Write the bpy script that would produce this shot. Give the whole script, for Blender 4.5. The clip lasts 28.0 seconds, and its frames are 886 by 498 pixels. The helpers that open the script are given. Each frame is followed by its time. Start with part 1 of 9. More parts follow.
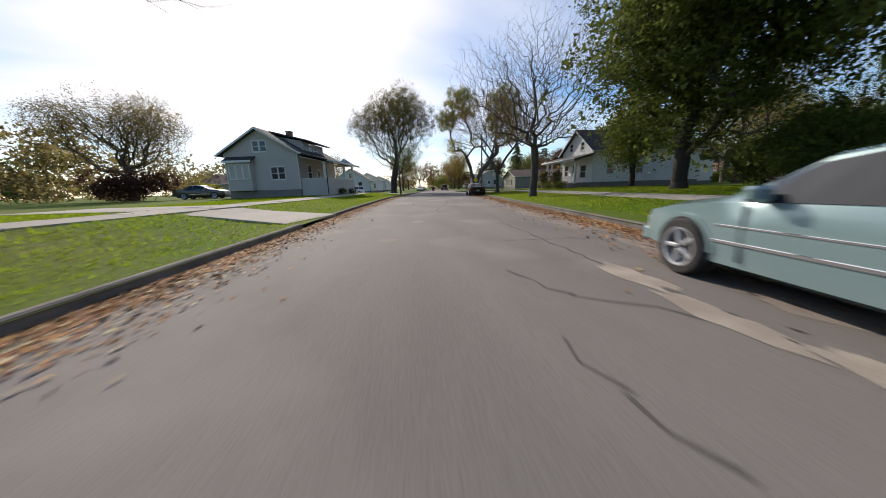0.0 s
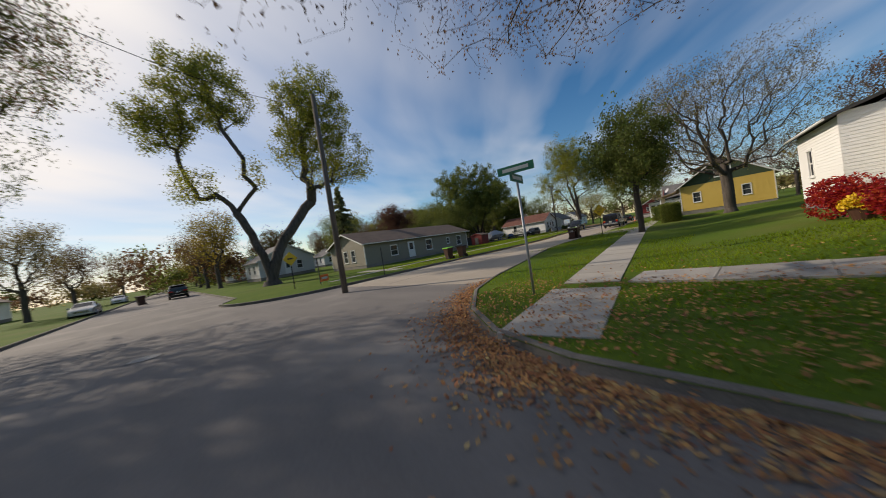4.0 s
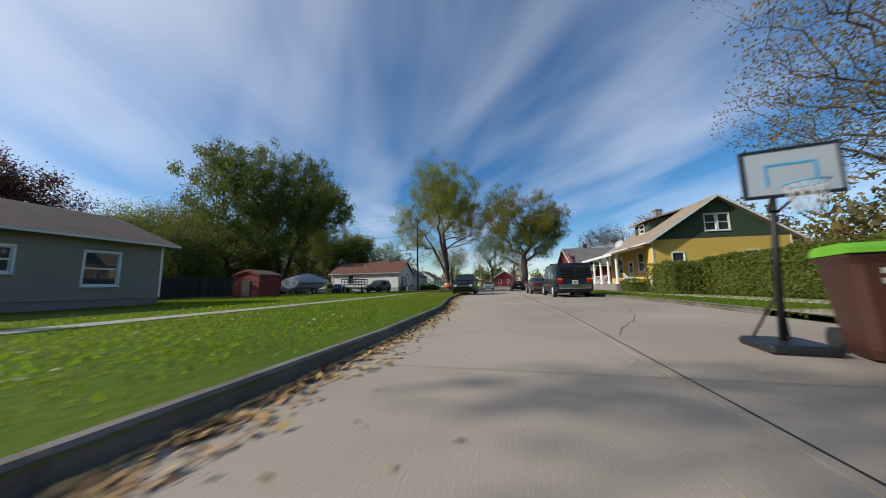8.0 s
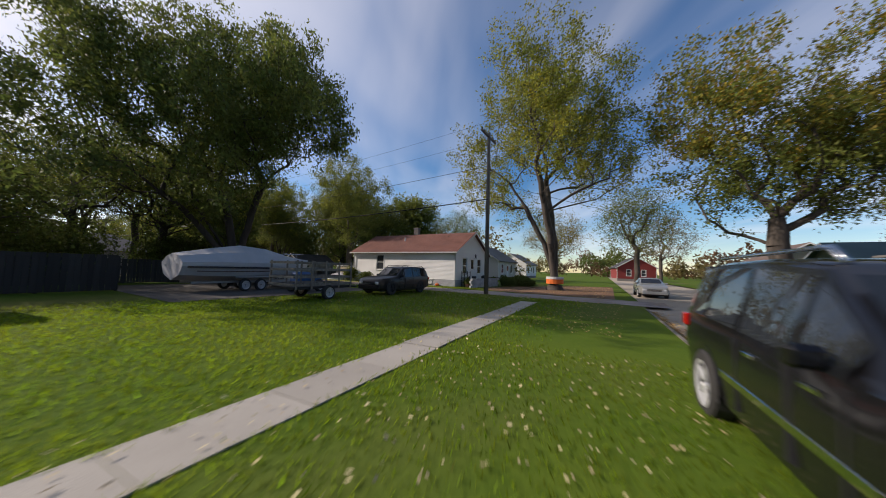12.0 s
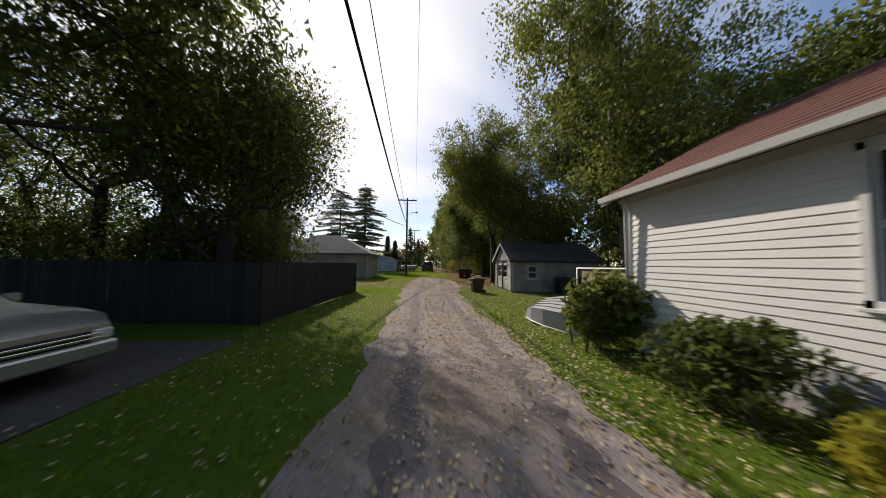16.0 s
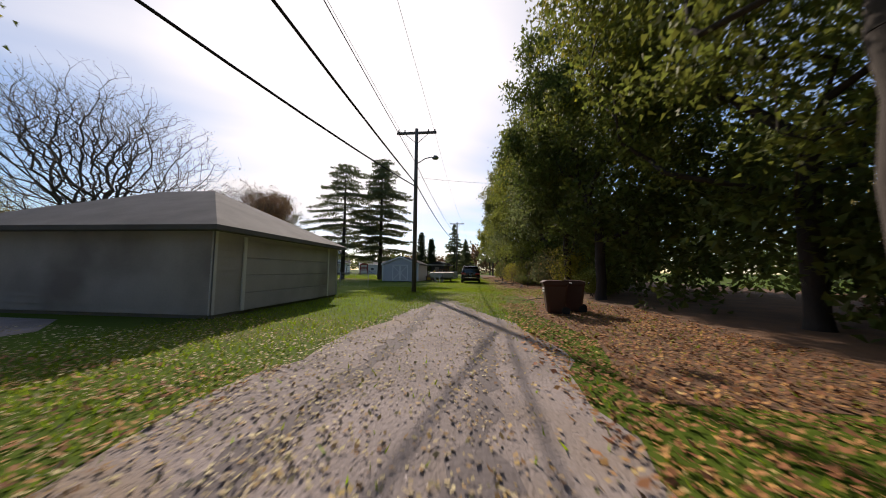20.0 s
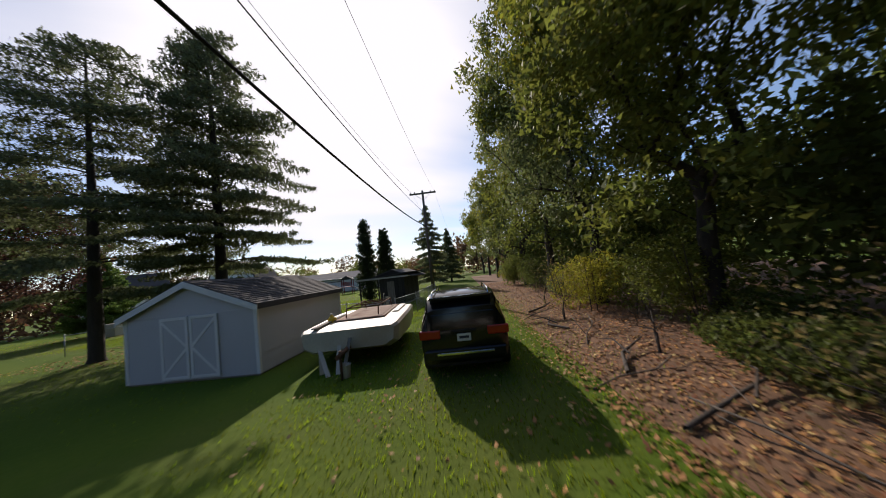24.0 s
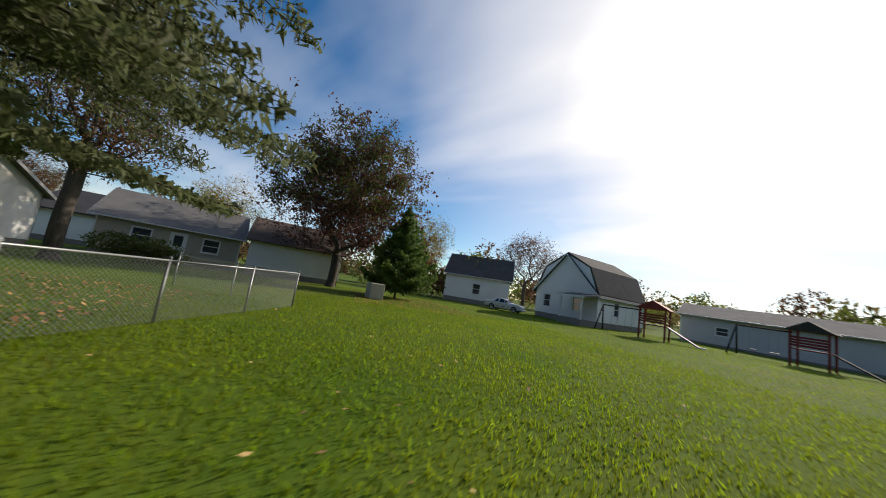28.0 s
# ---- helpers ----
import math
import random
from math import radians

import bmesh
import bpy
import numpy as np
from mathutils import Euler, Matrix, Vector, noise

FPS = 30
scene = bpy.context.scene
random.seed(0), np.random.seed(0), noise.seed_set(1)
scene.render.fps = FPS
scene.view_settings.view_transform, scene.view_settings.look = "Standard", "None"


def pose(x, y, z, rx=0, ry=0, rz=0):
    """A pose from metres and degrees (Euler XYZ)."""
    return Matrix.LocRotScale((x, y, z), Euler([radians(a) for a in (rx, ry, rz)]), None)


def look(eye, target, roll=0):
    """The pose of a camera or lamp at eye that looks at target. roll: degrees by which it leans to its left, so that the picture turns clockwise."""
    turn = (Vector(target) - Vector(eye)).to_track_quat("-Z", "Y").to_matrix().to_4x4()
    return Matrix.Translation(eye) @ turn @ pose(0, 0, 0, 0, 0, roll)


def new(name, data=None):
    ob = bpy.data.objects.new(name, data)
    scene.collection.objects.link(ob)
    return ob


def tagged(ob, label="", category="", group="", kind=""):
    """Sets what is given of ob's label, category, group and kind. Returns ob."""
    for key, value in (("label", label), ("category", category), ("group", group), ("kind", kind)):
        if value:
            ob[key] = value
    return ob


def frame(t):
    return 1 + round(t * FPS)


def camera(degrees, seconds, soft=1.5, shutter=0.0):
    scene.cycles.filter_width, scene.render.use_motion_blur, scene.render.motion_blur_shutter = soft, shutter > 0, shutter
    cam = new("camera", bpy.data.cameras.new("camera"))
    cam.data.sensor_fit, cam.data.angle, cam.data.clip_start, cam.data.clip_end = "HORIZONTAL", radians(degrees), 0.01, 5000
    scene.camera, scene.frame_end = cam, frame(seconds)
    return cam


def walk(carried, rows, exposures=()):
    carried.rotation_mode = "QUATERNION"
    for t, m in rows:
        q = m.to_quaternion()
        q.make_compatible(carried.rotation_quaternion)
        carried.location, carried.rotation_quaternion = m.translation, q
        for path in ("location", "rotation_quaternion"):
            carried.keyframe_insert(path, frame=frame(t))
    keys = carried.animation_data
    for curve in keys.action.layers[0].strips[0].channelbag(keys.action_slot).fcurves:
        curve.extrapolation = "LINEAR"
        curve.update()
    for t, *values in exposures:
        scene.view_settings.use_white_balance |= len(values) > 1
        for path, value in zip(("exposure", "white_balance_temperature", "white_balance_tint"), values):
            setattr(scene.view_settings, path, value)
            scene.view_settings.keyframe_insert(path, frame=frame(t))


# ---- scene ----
cam = camera(112.0, 28.0, soft=0.9, shutter=0.25)
PATH = [
    (0.0, (-0.927, -0.284, 1.006), (0.024, 9.46, -1.032), -1.77),
    (0.5, (-0.999, 5.568, 0.942), (0.113, 15.374, -0.67), -1.15),
    (1.0, (-1.085, 11.522, 1.023), (0.317, 21.332, -0.322), -0.75),
    (1.5, (-0.348, 17.383, 1.364), (0.999, 27.195, -0.015), -0.96),
    (2.0, (0.195, 22.514, 1.693), (1.69, 32.348, 0.66), -0.04),
    (2.5, (0.731, 27.638, 1.608), (2.966, 37.373, 1.113), -0.16),
    (3.0, (1.721, 32.834, 1.612), (5.614, 42.044, 1.463), -3.93),
    (3.5, (2.74, 37.204, 1.537), (8.629, 45.285, 1.405), -9.11),
    (4.0, (4.659, 40.929, 1.629), (11.949, 47.771, 1.414), -9.02),
    (4.5, (7.434, 44.301, 1.384), (15.683, 49.954, 1.34), -6.83),
    (6.5, (21.475, 54.151, 1.242), (31.246, 56.27, 1.459), -1.92),
    (7.0, (25.841, 55.147, 1.206), (35.613, 57.14, 1.933), -1.4),
    (7.5, (30.047, 55.674, 0.895), (39.751, 57.789, 2.065), -1.19),
    (8.0, (33.656, 55.742, 0.67), (43.312, 58.028, 1.913), -0.98),
    (8.5, (37.225, 55.273, 0.824), (46.728, 58.163, 1.982), 0.54),
    (9.0, (40.39, 55.892, 1.171), (49.697, 59.385, 2.256), 2.79),
    (9.5, (43.32, 56.632, 1.394), (52.506, 60.457, 2.388), 3.0),
    (10.0, (46.109, 57.489, 1.563), (55.17, 61.626, 2.447), 2.8),
    (10.5, (48.74, 58.483, 1.633), (57.648, 62.957, 2.429), 3.01),
    (11.0, (51.264, 59.467, 1.659), (60.073, 64.159, 2.287), 2.51),
    (11.5, (53.601, 60.472, 1.543), (62.401, 65.182, 2.153), 1.3),
    (13.5, (71.037, 67.642, 1.861), (76.577, 75.905, 2.879), 11.36),
    (14.0, (72.927, 69.38, 1.75), (77.031, 78.458, 2.617), 11.64),
    (14.5, (75.033, 72.288, 2.571), (77.824, 81.889, 2.733), 3.08),
    (15.0, (75.594, 75.01, 2.04), (77.386, 84.844, 2.325), 3.88),
    (15.5, (76.067, 78.162, 2.076), (77.197, 88.094, 2.333), 2.74),
    (16.0, (76.369, 81.428, 1.678), (77.168, 91.384, 2.166), 0.74),
    (16.5, (76.488, 84.596, 1.392), (77.08, 94.55, 2.137), -0.84),
    (17.0, (76.752, 87.592, 0.867), (77.108, 97.532, 1.902), -1.67),
    (17.5, (77.088, 90.561, 0.686), (77.353, 100.496, 1.79), -3.08),
    (18.0, (77.453, 93.475, 0.351), (77.674, 103.392, 1.612), -1.61),
    (18.5, (77.469, 95.593, 0.508), (77.636, 105.523, 1.669), -1.89),
    (19.0, (78.278, 98.575, 0.956), (77.839, 108.508, 2.028), 0.35),
    (19.5, (78.556, 101.15, 1.238), (77.661, 111.064, 2.193), 1.43),
    (20.0, (78.416, 103.974, 1.417), (77.376, 113.894, 2.137), 0.65),
    (20.5, (78.01, 106.808, 1.402), (77.395, 116.778, 1.865), -3.65),
    (21.0, (77.703, 110.098, 1.501), (77.477, 120.09, 1.814), -8.49),
    (21.5, (77.955, 113.246, 1.762), (77.732, 123.232, 2.22), -4.68),
    (23.5, (78.098, 126.738, 1.944), (77.563, 136.69, 2.763), -3.96),
    (24.0, (78.149, 130.627, 2.607), (77.604, 140.591, 3.258), -6.59),
    (24.5, (77.707, 134.113, 3.03), (77.297, 144.096, 3.44), -6.59),
    (25.0, (77.715, 137.616, 3.34), (76.866, 147.58, 3.46), -6.76),
    (25.5, (78.207, 140.837, 3.8), (75.142, 150.354, 3.96), -0.94),
    (26.0, (77.784, 144.086, 3.6), (72.351, 152.478, 3.882), 6.76),
    (26.5, (76.335, 146.44, 3.266), (69.283, 153.53, 3.29), 10.54),
    (27.0, (73.888, 148.63, 2.647), (65.921, 154.673, 2.748), 8.64),
    (27.5, (70.896, 150.467, 1.822), (62.133, 155.232, 2.531), 7.74),
    (28.0, (68.989, 153.083, 1.563), (59.534, 156.078, 2.838), 9.14),
]
walk(cam, [(t, look(eye, target, roll)) for t, eye, target, roll in PATH],
     exposures=[(0.0, -0.1, 6850, 15), (2.0, -0.2, 6850, 15), (3.0, -0.62, 6800, 13), (4.0, -0.45, 7200, 14), (6.5, -0.18, 6600, 11), (8.0, -0.28, 6400, 11), (9.0, -0.08, 6400, 12), (11.0, -0.15, 6600, 16), (14.0, -0.3, 7300, 21),
                (15.0, -0.1, 6750, 18), (17.0, -0.4, 7000, 14), (18.5, -0.25, 7050, 14), (20.0, -0.2, 7000, 18), (21.0, -0.22, 6900, 15), (24.0, -0.3, 6700, 18), (26.5, -0.25, 6750, 13), (28.0, -0.2, 7000, 12)])

# ---------------------------------------------------------------- light
SUN_AZ, SUN_EL = radians(-21.5), radians(29.5)
SUN_DIR = Vector((math.sin(SUN_AZ) * math.cos(SUN_EL), math.cos(SUN_AZ) * math.cos(SUN_EL), math.sin(SUN_EL)))


def build_world():
    w = bpy.data.worlds.new("autumn_sky")
    scene.world = w
    w.use_nodes = True
    nt = w.node_tree
    nt.nodes.clear()
    n, l = nt.nodes, nt.links
    out = n.new("ShaderNodeOutputWorld")
    bg = n.new("ShaderNodeBackground")
    sky = n.new("ShaderNodeTexSky")
    sky.sky_type = "NISHITA"
    sky.sun_disc = False
    sky.sun_elevation, sky.sun_rotation = SUN_EL, SUN_AZ % (2 * math.pi)
    sky.air_density, sky.dust_density, sky.ozone_density = 1.0, 0.15, 3.0
    deep = n.new("ShaderNodeHueSaturation")
    deep.inputs["Saturation"].default_value = 1.3
    deep.inputs["Value"].default_value = 1.4
    l.new(sky.outputs["Color"], deep.inputs["Color"])
    tc = n.new("ShaderNodeTexCoord")
    # thin cirrus: long parallel streaks on a high flat layer
    sep = n.new("ShaderNodeSeparateXYZ")
    l.new(tc.outputs["Generated"], sep.inputs[0])
    lift = n.new("ShaderNodeMath")
    lift.operation = "MAXIMUM"
    lift.inputs[1].default_value = 0.03
    l.new(sep.outputs["Z"], lift.inputs[0])
    lift2 = n.new("ShaderNodeMath")
    lift2.operation = "ADD"
    lift2.inputs[1].default_value = 0.08
    l.new(lift.outputs[0], lift2.inputs[0])
    flat = n.new("ShaderNodeVectorMath")
    flat.operation = "DIVIDE"
    comb = n.new("ShaderNodeCombineXYZ")
    for k in range(3):
        l.new(lift2.outputs[0], comb.inputs[k])
    l.new(tc.outputs["Generated"], flat.inputs[0])
    l.new(comb.outputs[0], flat.inputs[1])
    streaks = []
    for turn, long, across, seed in ((-22, 0.34, 0.62, 3.0), (-36, 0.6, 2.2, 11.0)):
        mp = n.new("ShaderNodeMapping")
        mp.vector_type = "TEXTURE"
        mp.inputs["Rotation"].default_value = (0, 0, radians(-turn))
        mp.inputs["Scale"].default_value = (1 / long, 1 / across, 1)
        mp.inputs["Location"].default_value = (seed, seed, 0)
        nz = n.new("ShaderNodeTexNoise")
        nz.noise_dimensions = "2D"
        nz.inputs["Scale"].default_value, nz.inputs["Detail"].default_value, nz.inputs["Roughness"].default_value = 1.0, 4.5, 0.45
        nz.inputs["Distortion"].default_value = 0.25
        l.new(flat.outputs[0], mp.inputs["Vector"])
        l.new(mp.outputs["Vector"], nz.inputs["Vector"])
        streaks.append(nz)
    both = n.new("ShaderNodeMath")
    both.operation = "MULTIPLY_ADD"
    both.inputs[1].default_value = 0.28
    l.new(streaks[1].outputs["Fac"], both.inputs[0])
    l.new(streaks[0].outputs["Fac"], both.inputs[2])
    ramp = n.new("ShaderNodeValToRGB")
    ramp.color_ramp.elements[0].position, ramp.color_ramp.elements[1].position = 0.56, 0.96
    l.new(both.outputs[0], ramp.inputs["Fac"])
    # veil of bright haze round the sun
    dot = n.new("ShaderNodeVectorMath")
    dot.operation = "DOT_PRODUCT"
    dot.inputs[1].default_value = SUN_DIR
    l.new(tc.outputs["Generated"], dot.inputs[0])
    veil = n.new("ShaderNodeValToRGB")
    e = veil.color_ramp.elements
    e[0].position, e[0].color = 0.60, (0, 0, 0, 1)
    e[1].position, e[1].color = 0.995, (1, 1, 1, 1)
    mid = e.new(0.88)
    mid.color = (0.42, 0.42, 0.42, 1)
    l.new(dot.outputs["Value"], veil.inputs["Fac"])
    cl = n.new("ShaderNodeMath")
    cl.operation = "MULTIPLY"
    cl.inputs[1].default_value = 0.55
    l.new(ramp.outputs["Color"], cl.inputs[0])
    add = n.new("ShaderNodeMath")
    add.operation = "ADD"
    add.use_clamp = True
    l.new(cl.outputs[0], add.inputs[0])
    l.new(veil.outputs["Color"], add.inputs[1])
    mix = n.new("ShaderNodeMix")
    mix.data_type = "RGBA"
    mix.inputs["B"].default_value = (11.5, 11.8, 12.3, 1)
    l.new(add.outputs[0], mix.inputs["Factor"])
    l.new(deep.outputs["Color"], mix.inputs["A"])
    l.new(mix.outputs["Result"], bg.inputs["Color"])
    bg.inputs["Strength"].default_value = 0.105
    l.new(bg.outputs[0], out.inputs["Surface"])


build_world()
sun_data = bpy.data.lights.new("sun", "SUN")
sun_data.energy, sun_data.angle, sun_data.color = 5.0, radians(0.6), (1.0, 0.93, 0.82)
sun = new("sun", sun_data)
sun.matrix_world = look(SUN_DIR * 100, (0, 0, 0))
scene.view_settings.exposure = 0.0


# ---------------------------------------------------------------- materials
def mat(name, color, rough=0.8, metal=0.0, second=None, scale=6.0, fine=60.0, bump=0.15, amount=0.5, spec=0.4, coat=0.0,
        trans=0.0, vary=0.0, island=0.0, stretch=(1, 1, 1), grime=None, coords="Object", alpha=1.0):
    """Node material: two colours mixed by a coarse and a fine noise, bump from the fine one."""
    m = bpy.data.materials.new(name)
    m.use_nodes = True
    nt = m.node_tree
    n, l = nt.nodes, nt.links
    b = n["Principled BSDF"]
    b.inputs["Roughness"].default_value = rough
    b.inputs["Metallic"].default_value = metal
    b.inputs["Specular IOR Level"].default_value = spec
    b.inputs["Coat Weight"].default_value = coat
    b.inputs["Transmission Weight"].default_value = trans
    tc = n.new("ShaderNodeTexCoord")
    mp = n.new("ShaderNodeMapping")
    mp.inputs["Scale"].default_value = stretch
    l.new(tc.outputs[coords], mp.inputs["Vector"])
    big = n.new("ShaderNodeTexNoise")
    big.inputs["Scale"].default_value, big.inputs["Detail"].default_value = scale, 4.0
    small = n.new("ShaderNodeTexNoise")
    small.inputs["Scale"].default_value, small.inputs["Detail"].default_value = fine, 3.0
    l.new(mp.outputs["Vector"], big.inputs["Vector"])
    l.new(mp.outputs["Vector"], small.inputs["Vector"])
    second = second or tuple(c * 0.72 for c in color)
    mixer = n.new("ShaderNodeMix")
    mixer.data_type = "RGBA"
    mixer.inputs["A"].default_value, mixer.inputs["B"].default_value = (*color, 1), (*second, 1)
    f1 = n.new("ShaderNodeMath")
    f1.operation = "MULTIPLY_ADD"
    f1.inputs[1].default_value, f1.inputs[2].default_value = 2.2 * amount, 0.5 - 1.1 * amount - 0.25
    f2 = n.new("ShaderNodeMath")
    f2.operation = "MULTIPLY_ADD"
    f2.use_clamp = True
    f2.inputs[1].default_value = amount
    l.new(big.outputs["Fac"], f1.inputs[0])
    l.new(small.outputs["Fac"], f2.inputs[0])
    l.new(f1.outputs[0], f2.inputs[2])
    l.new(f2.outputs[0], mixer.inputs["Factor"])
    colour = mixer.outputs["Result"]
    if grime:
        g = n.new("ShaderNodeTexNoise")
        g.inputs["Scale"].default_value, g.inputs["Detail"].default_value = scale * 0.35, 6.0
        l.new(tc.outputs[coords], g.inputs["Vector"])
        gr = n.new("ShaderNodeValToRGB")
        gr.color_ramp.elements[0].position, gr.color_ramp.elements[1].position = 0.52, 0.7
        l.new(g.outputs["Fac"], gr.inputs["Fac"])
        gm = n.new("ShaderNodeMix")
        gm.data_type = "RGBA"
        gm.inputs["B"].default_value = (*grime, 1)
        l.new(gr.outputs["Color"], gm.inputs["Factor"])
        l.new(colour, gm.inputs["A"])
        colour = gm.outputs["Result"]
    if vary or island:
        hsv = n.new("ShaderNodeHueSaturation")
        rnd = n.new("ShaderNodeObjectInfo") if vary else n.new("ShaderNodeNewGeometry")
        out = rnd.outputs["Random"] if vary else rnd.outputs["Random Per Island"]
        mr = n.new("ShaderNodeMapRange")
        k = vary or island
        mr.inputs["To Min"].default_value, mr.inputs["To Max"].default_value = 1 - k, 1 + k
        l.new(out, mr.inputs["Value"])
        l.new(mr.outputs["Result"], hsv.inputs["Value"])
        if island:
            mh = n.new("ShaderNodeMapRange")
            mh.inputs["To Min"].default_value, mh.inputs["To Max"].default_value = 0.5 - 0.05 * k, 0.5 + 0.04 * k
            l.new(out, mh.inputs["Value"])
            l.new(mh.outputs["Result"], hsv.inputs["Hue"])
        l.new(colour, hsv.inputs["Color"])
        colour = hsv.outputs["Color"]
    l.new(colour, b.inputs["Base Color"])
    if bump:
        bp = n.new("ShaderNodeBump")
        bp.inputs["Strength"].default_value, bp.inputs["Distance"].default_value = bump, 0.02
        l.new(small.outputs["Fac"], bp.inputs["Height"])
        l.new(bp.outputs["Normal"], b.inputs["Normal"])
    return m


def leaf_mat(name, color, second, island=0.35, through_=0.5):
    """Thin leaf: diffuse with light coming through."""
    m = mat(name, color, rough=0.6, second=second, scale=0.35, fine=3.0, bump=0.0, amount=0.8, spec=0.25, island=island, coords="Object")
    n, l = m.node_tree.nodes, m.node_tree.links
    b = n["Principled BSDF"]
    col = b.inputs["Base Color"].links[0].from_socket
    tr = n.new("ShaderNodeBsdfTranslucent")
    l.new(col, tr.inputs["Color"])
    ms = n.new("ShaderNodeMixShader")
    ms.inputs[0].default_value = through_
    l.new(b.outputs[0], ms.inputs[1])
    l.new(tr.outputs[0], ms.inputs[2])
    l.new(ms.outputs[0], n["Material Output"].inputs["Surface"])
    return m


def glass_mat(name, tint, rough=0.03):
    """Dark window glass: a glossy skin over a dim interior, some of it seen through."""
    m = bpy.data.materials.new(name)
    m.use_nodes = True
    n, l = m.node_tree.nodes, m.node_tree.links
    b = n["Principled BSDF"]
    b.inputs["Base Color"].default_value = (*tint, 1)
    b.inputs["Roughness"].default_value = rough
    b.inputs["Specular IOR Level"].default_value = 0.6
    b.inputs["Coat Weight"].default_value = 0.25
    b.inputs["Coat Roughness"].default_value = 0.02
    tc = n.new("ShaderNodeTexCoord")
    nz = n.new("ShaderNodeTexNoise")
    nz.inputs["Scale"].default_value = 0.9
    bp = n.new("ShaderNodeBump")
    bp.inputs["Strength"].default_value, bp.inputs["Distance"].default_value = 0.06, 0.02
    l.new(tc.outputs["Object"], nz.inputs["Vector"])
    l.new(nz.outputs["Fac"], bp.inputs["Height"])
    l.new(bp.outputs["Normal"], b.inputs["Normal"])
    return m


def grass_mat():
    """Lawn: green with dry patches at two scales and mower-wide variation."""
    m = mat("lawn_grass", (0.052, 0.105, 0.010), rough=0.95, second=(0.095, 0.14, 0.016), scale=0.35, fine=9.0, bump=0.9, amount=0.8, spec=0.08,
            grime=(0.115, 0.13, 0.032))
    return m


ASPHALT = mat("asphalt", (0.215, 0.195, 0.178), rough=0.88, second=(0.148, 0.136, 0.126), scale=0.9, fine=60.0, bump=0.22, amount=0.8, grime=(0.25, 0.228, 0.205), spec=0.25, stretch=(1, 0.22, 1))
CONCRETE = mat("worn_concrete", (0.45, 0.385, 0.305), rough=0.9, second=(0.35, 0.3, 0.24), scale=0.3, fine=70.0, bump=0.2, amount=0.8, grime=(0.31, 0.265, 0.21), spec=0.2)
KERB = mat("kerb_concrete", (0.25, 0.225, 0.195), rough=0.95, second=(0.11, 0.1, 0.086), scale=1.4, fine=40.0, bump=0.4, amount=0.8, vary=0.12)
WALKSTONE = mat("pavement_concrete", (0.42, 0.39, 0.34), rough=0.95, second=(0.3, 0.275, 0.24), scale=0.9, fine=50.0, bump=0.25, vary=0.1)
CRACK = mat("worn_crack_filler", (0.1, 0.092, 0.085), rough=0.85, second=(0.06, 0.056, 0.052), scale=5, fine=50)
TAR = mat("crack_sealer", (0.03, 0.029, 0.028), rough=0.6, scale=3, fine=50)
GRASS = grass_mat()
GRAVEL = mat("alley_gravel", (0.45, 0.38, 0.36), rough=0.95, second=(0.25, 0.21, 0.195), scale=0.8, fine=30.0, bump=1.0, amount=0.9, grime=(0.3, 0.225, 0.16))
MULCH = mat("leaf_mulch", (0.26, 0.135, 0.07), rough=0.95, second=(0.15, 0.085, 0.05), scale=1.0, fine=22.0, bump=1.0, amount=0.9)
BLADE = leaf_mat("grass_blades", (0.14, 0.245, 0.008), (0.235, 0.3, 0.016), 0.45, 0.68)
DRYLEAF = mat("dry_leaves", (0.58, 0.42, 0.17), rough=0.8, second=(0.34, 0.2, 0.08), scale=0.5, fine=4.0, bump=0, amount=0.9, island=0.4)
PALELEAF = mat("pale_leaves", (0.72, 0.62, 0.40), rough=0.8, second=(0.42, 0.33, 0.16), scale=0.5, fine=4.0, bump=0, amount=0.9, island=0.35)
RUSTLEAF = mat("rust_leaves", (0.6, 0.27, 0.09), rough=0.85, second=(0.3, 0.14, 0.055), scale=0.5, fine=4.0, bump=0, amount=0.9, island=0.4)
BARK = mat("bark", (0.14, 0.115, 0.095), rough=0.95, second=(0.06, 0.05, 0.042), scale=2.0, fine=14.0, bump=1.0, amount=0.9, stretch=(3, 3, 0.5))
DARKBARK = mat("dark_bark", (0.075, 0.06, 0.05), rough=0.95, second=(0.04, 0.033, 0.028), scale=2.0, fine=14.0, bump=1.0, amount=0.9, stretch=(3, 3, 0.5))
L_GREEN = leaf_mat("green_leaves", (0.13, 0.17, 0.03), (0.2, 0.22, 0.045))
L_DARK = leaf_mat("dark_green_leaves", (0.08, 0.115, 0.026), (0.13, 0.155, 0.035))
L_GREY = leaf_mat("silver_green_leaves", (0.13, 0.17, 0.07), (0.19, 0.22, 0.08))
L_YELLOW = leaf_mat("yellowing_leaves", (0.42, 0.35, 0.035), (0.22, 0.25, 0.035))
L_GOLD = leaf_mat("golden_leaves", (0.42, 0.26, 0.03), (0.22, 0.2, 0.03))
L_TAN = leaf_mat("tan_leaves", (0.3, 0.22, 0.09), (0.2, 0.17, 0.06))
L_BROWN = leaf_mat("russet_leaves", (0.22, 0.11, 0.05), (0.13, 0.08, 0.04))
L_PURPLE = leaf_mat("purple_leaves", (0.085, 0.04, 0.032), (0.12, 0.055, 0.035))
L_RED = leaf_mat("scarlet_leaves", (0.5, 0.03, 0.02), (0.3, 0.02, 0.015))
NEEDLE = leaf_mat("spruce_needles", (0.11, 0.135, 0.06), (0.15, 0.17, 0.075), 0.35)
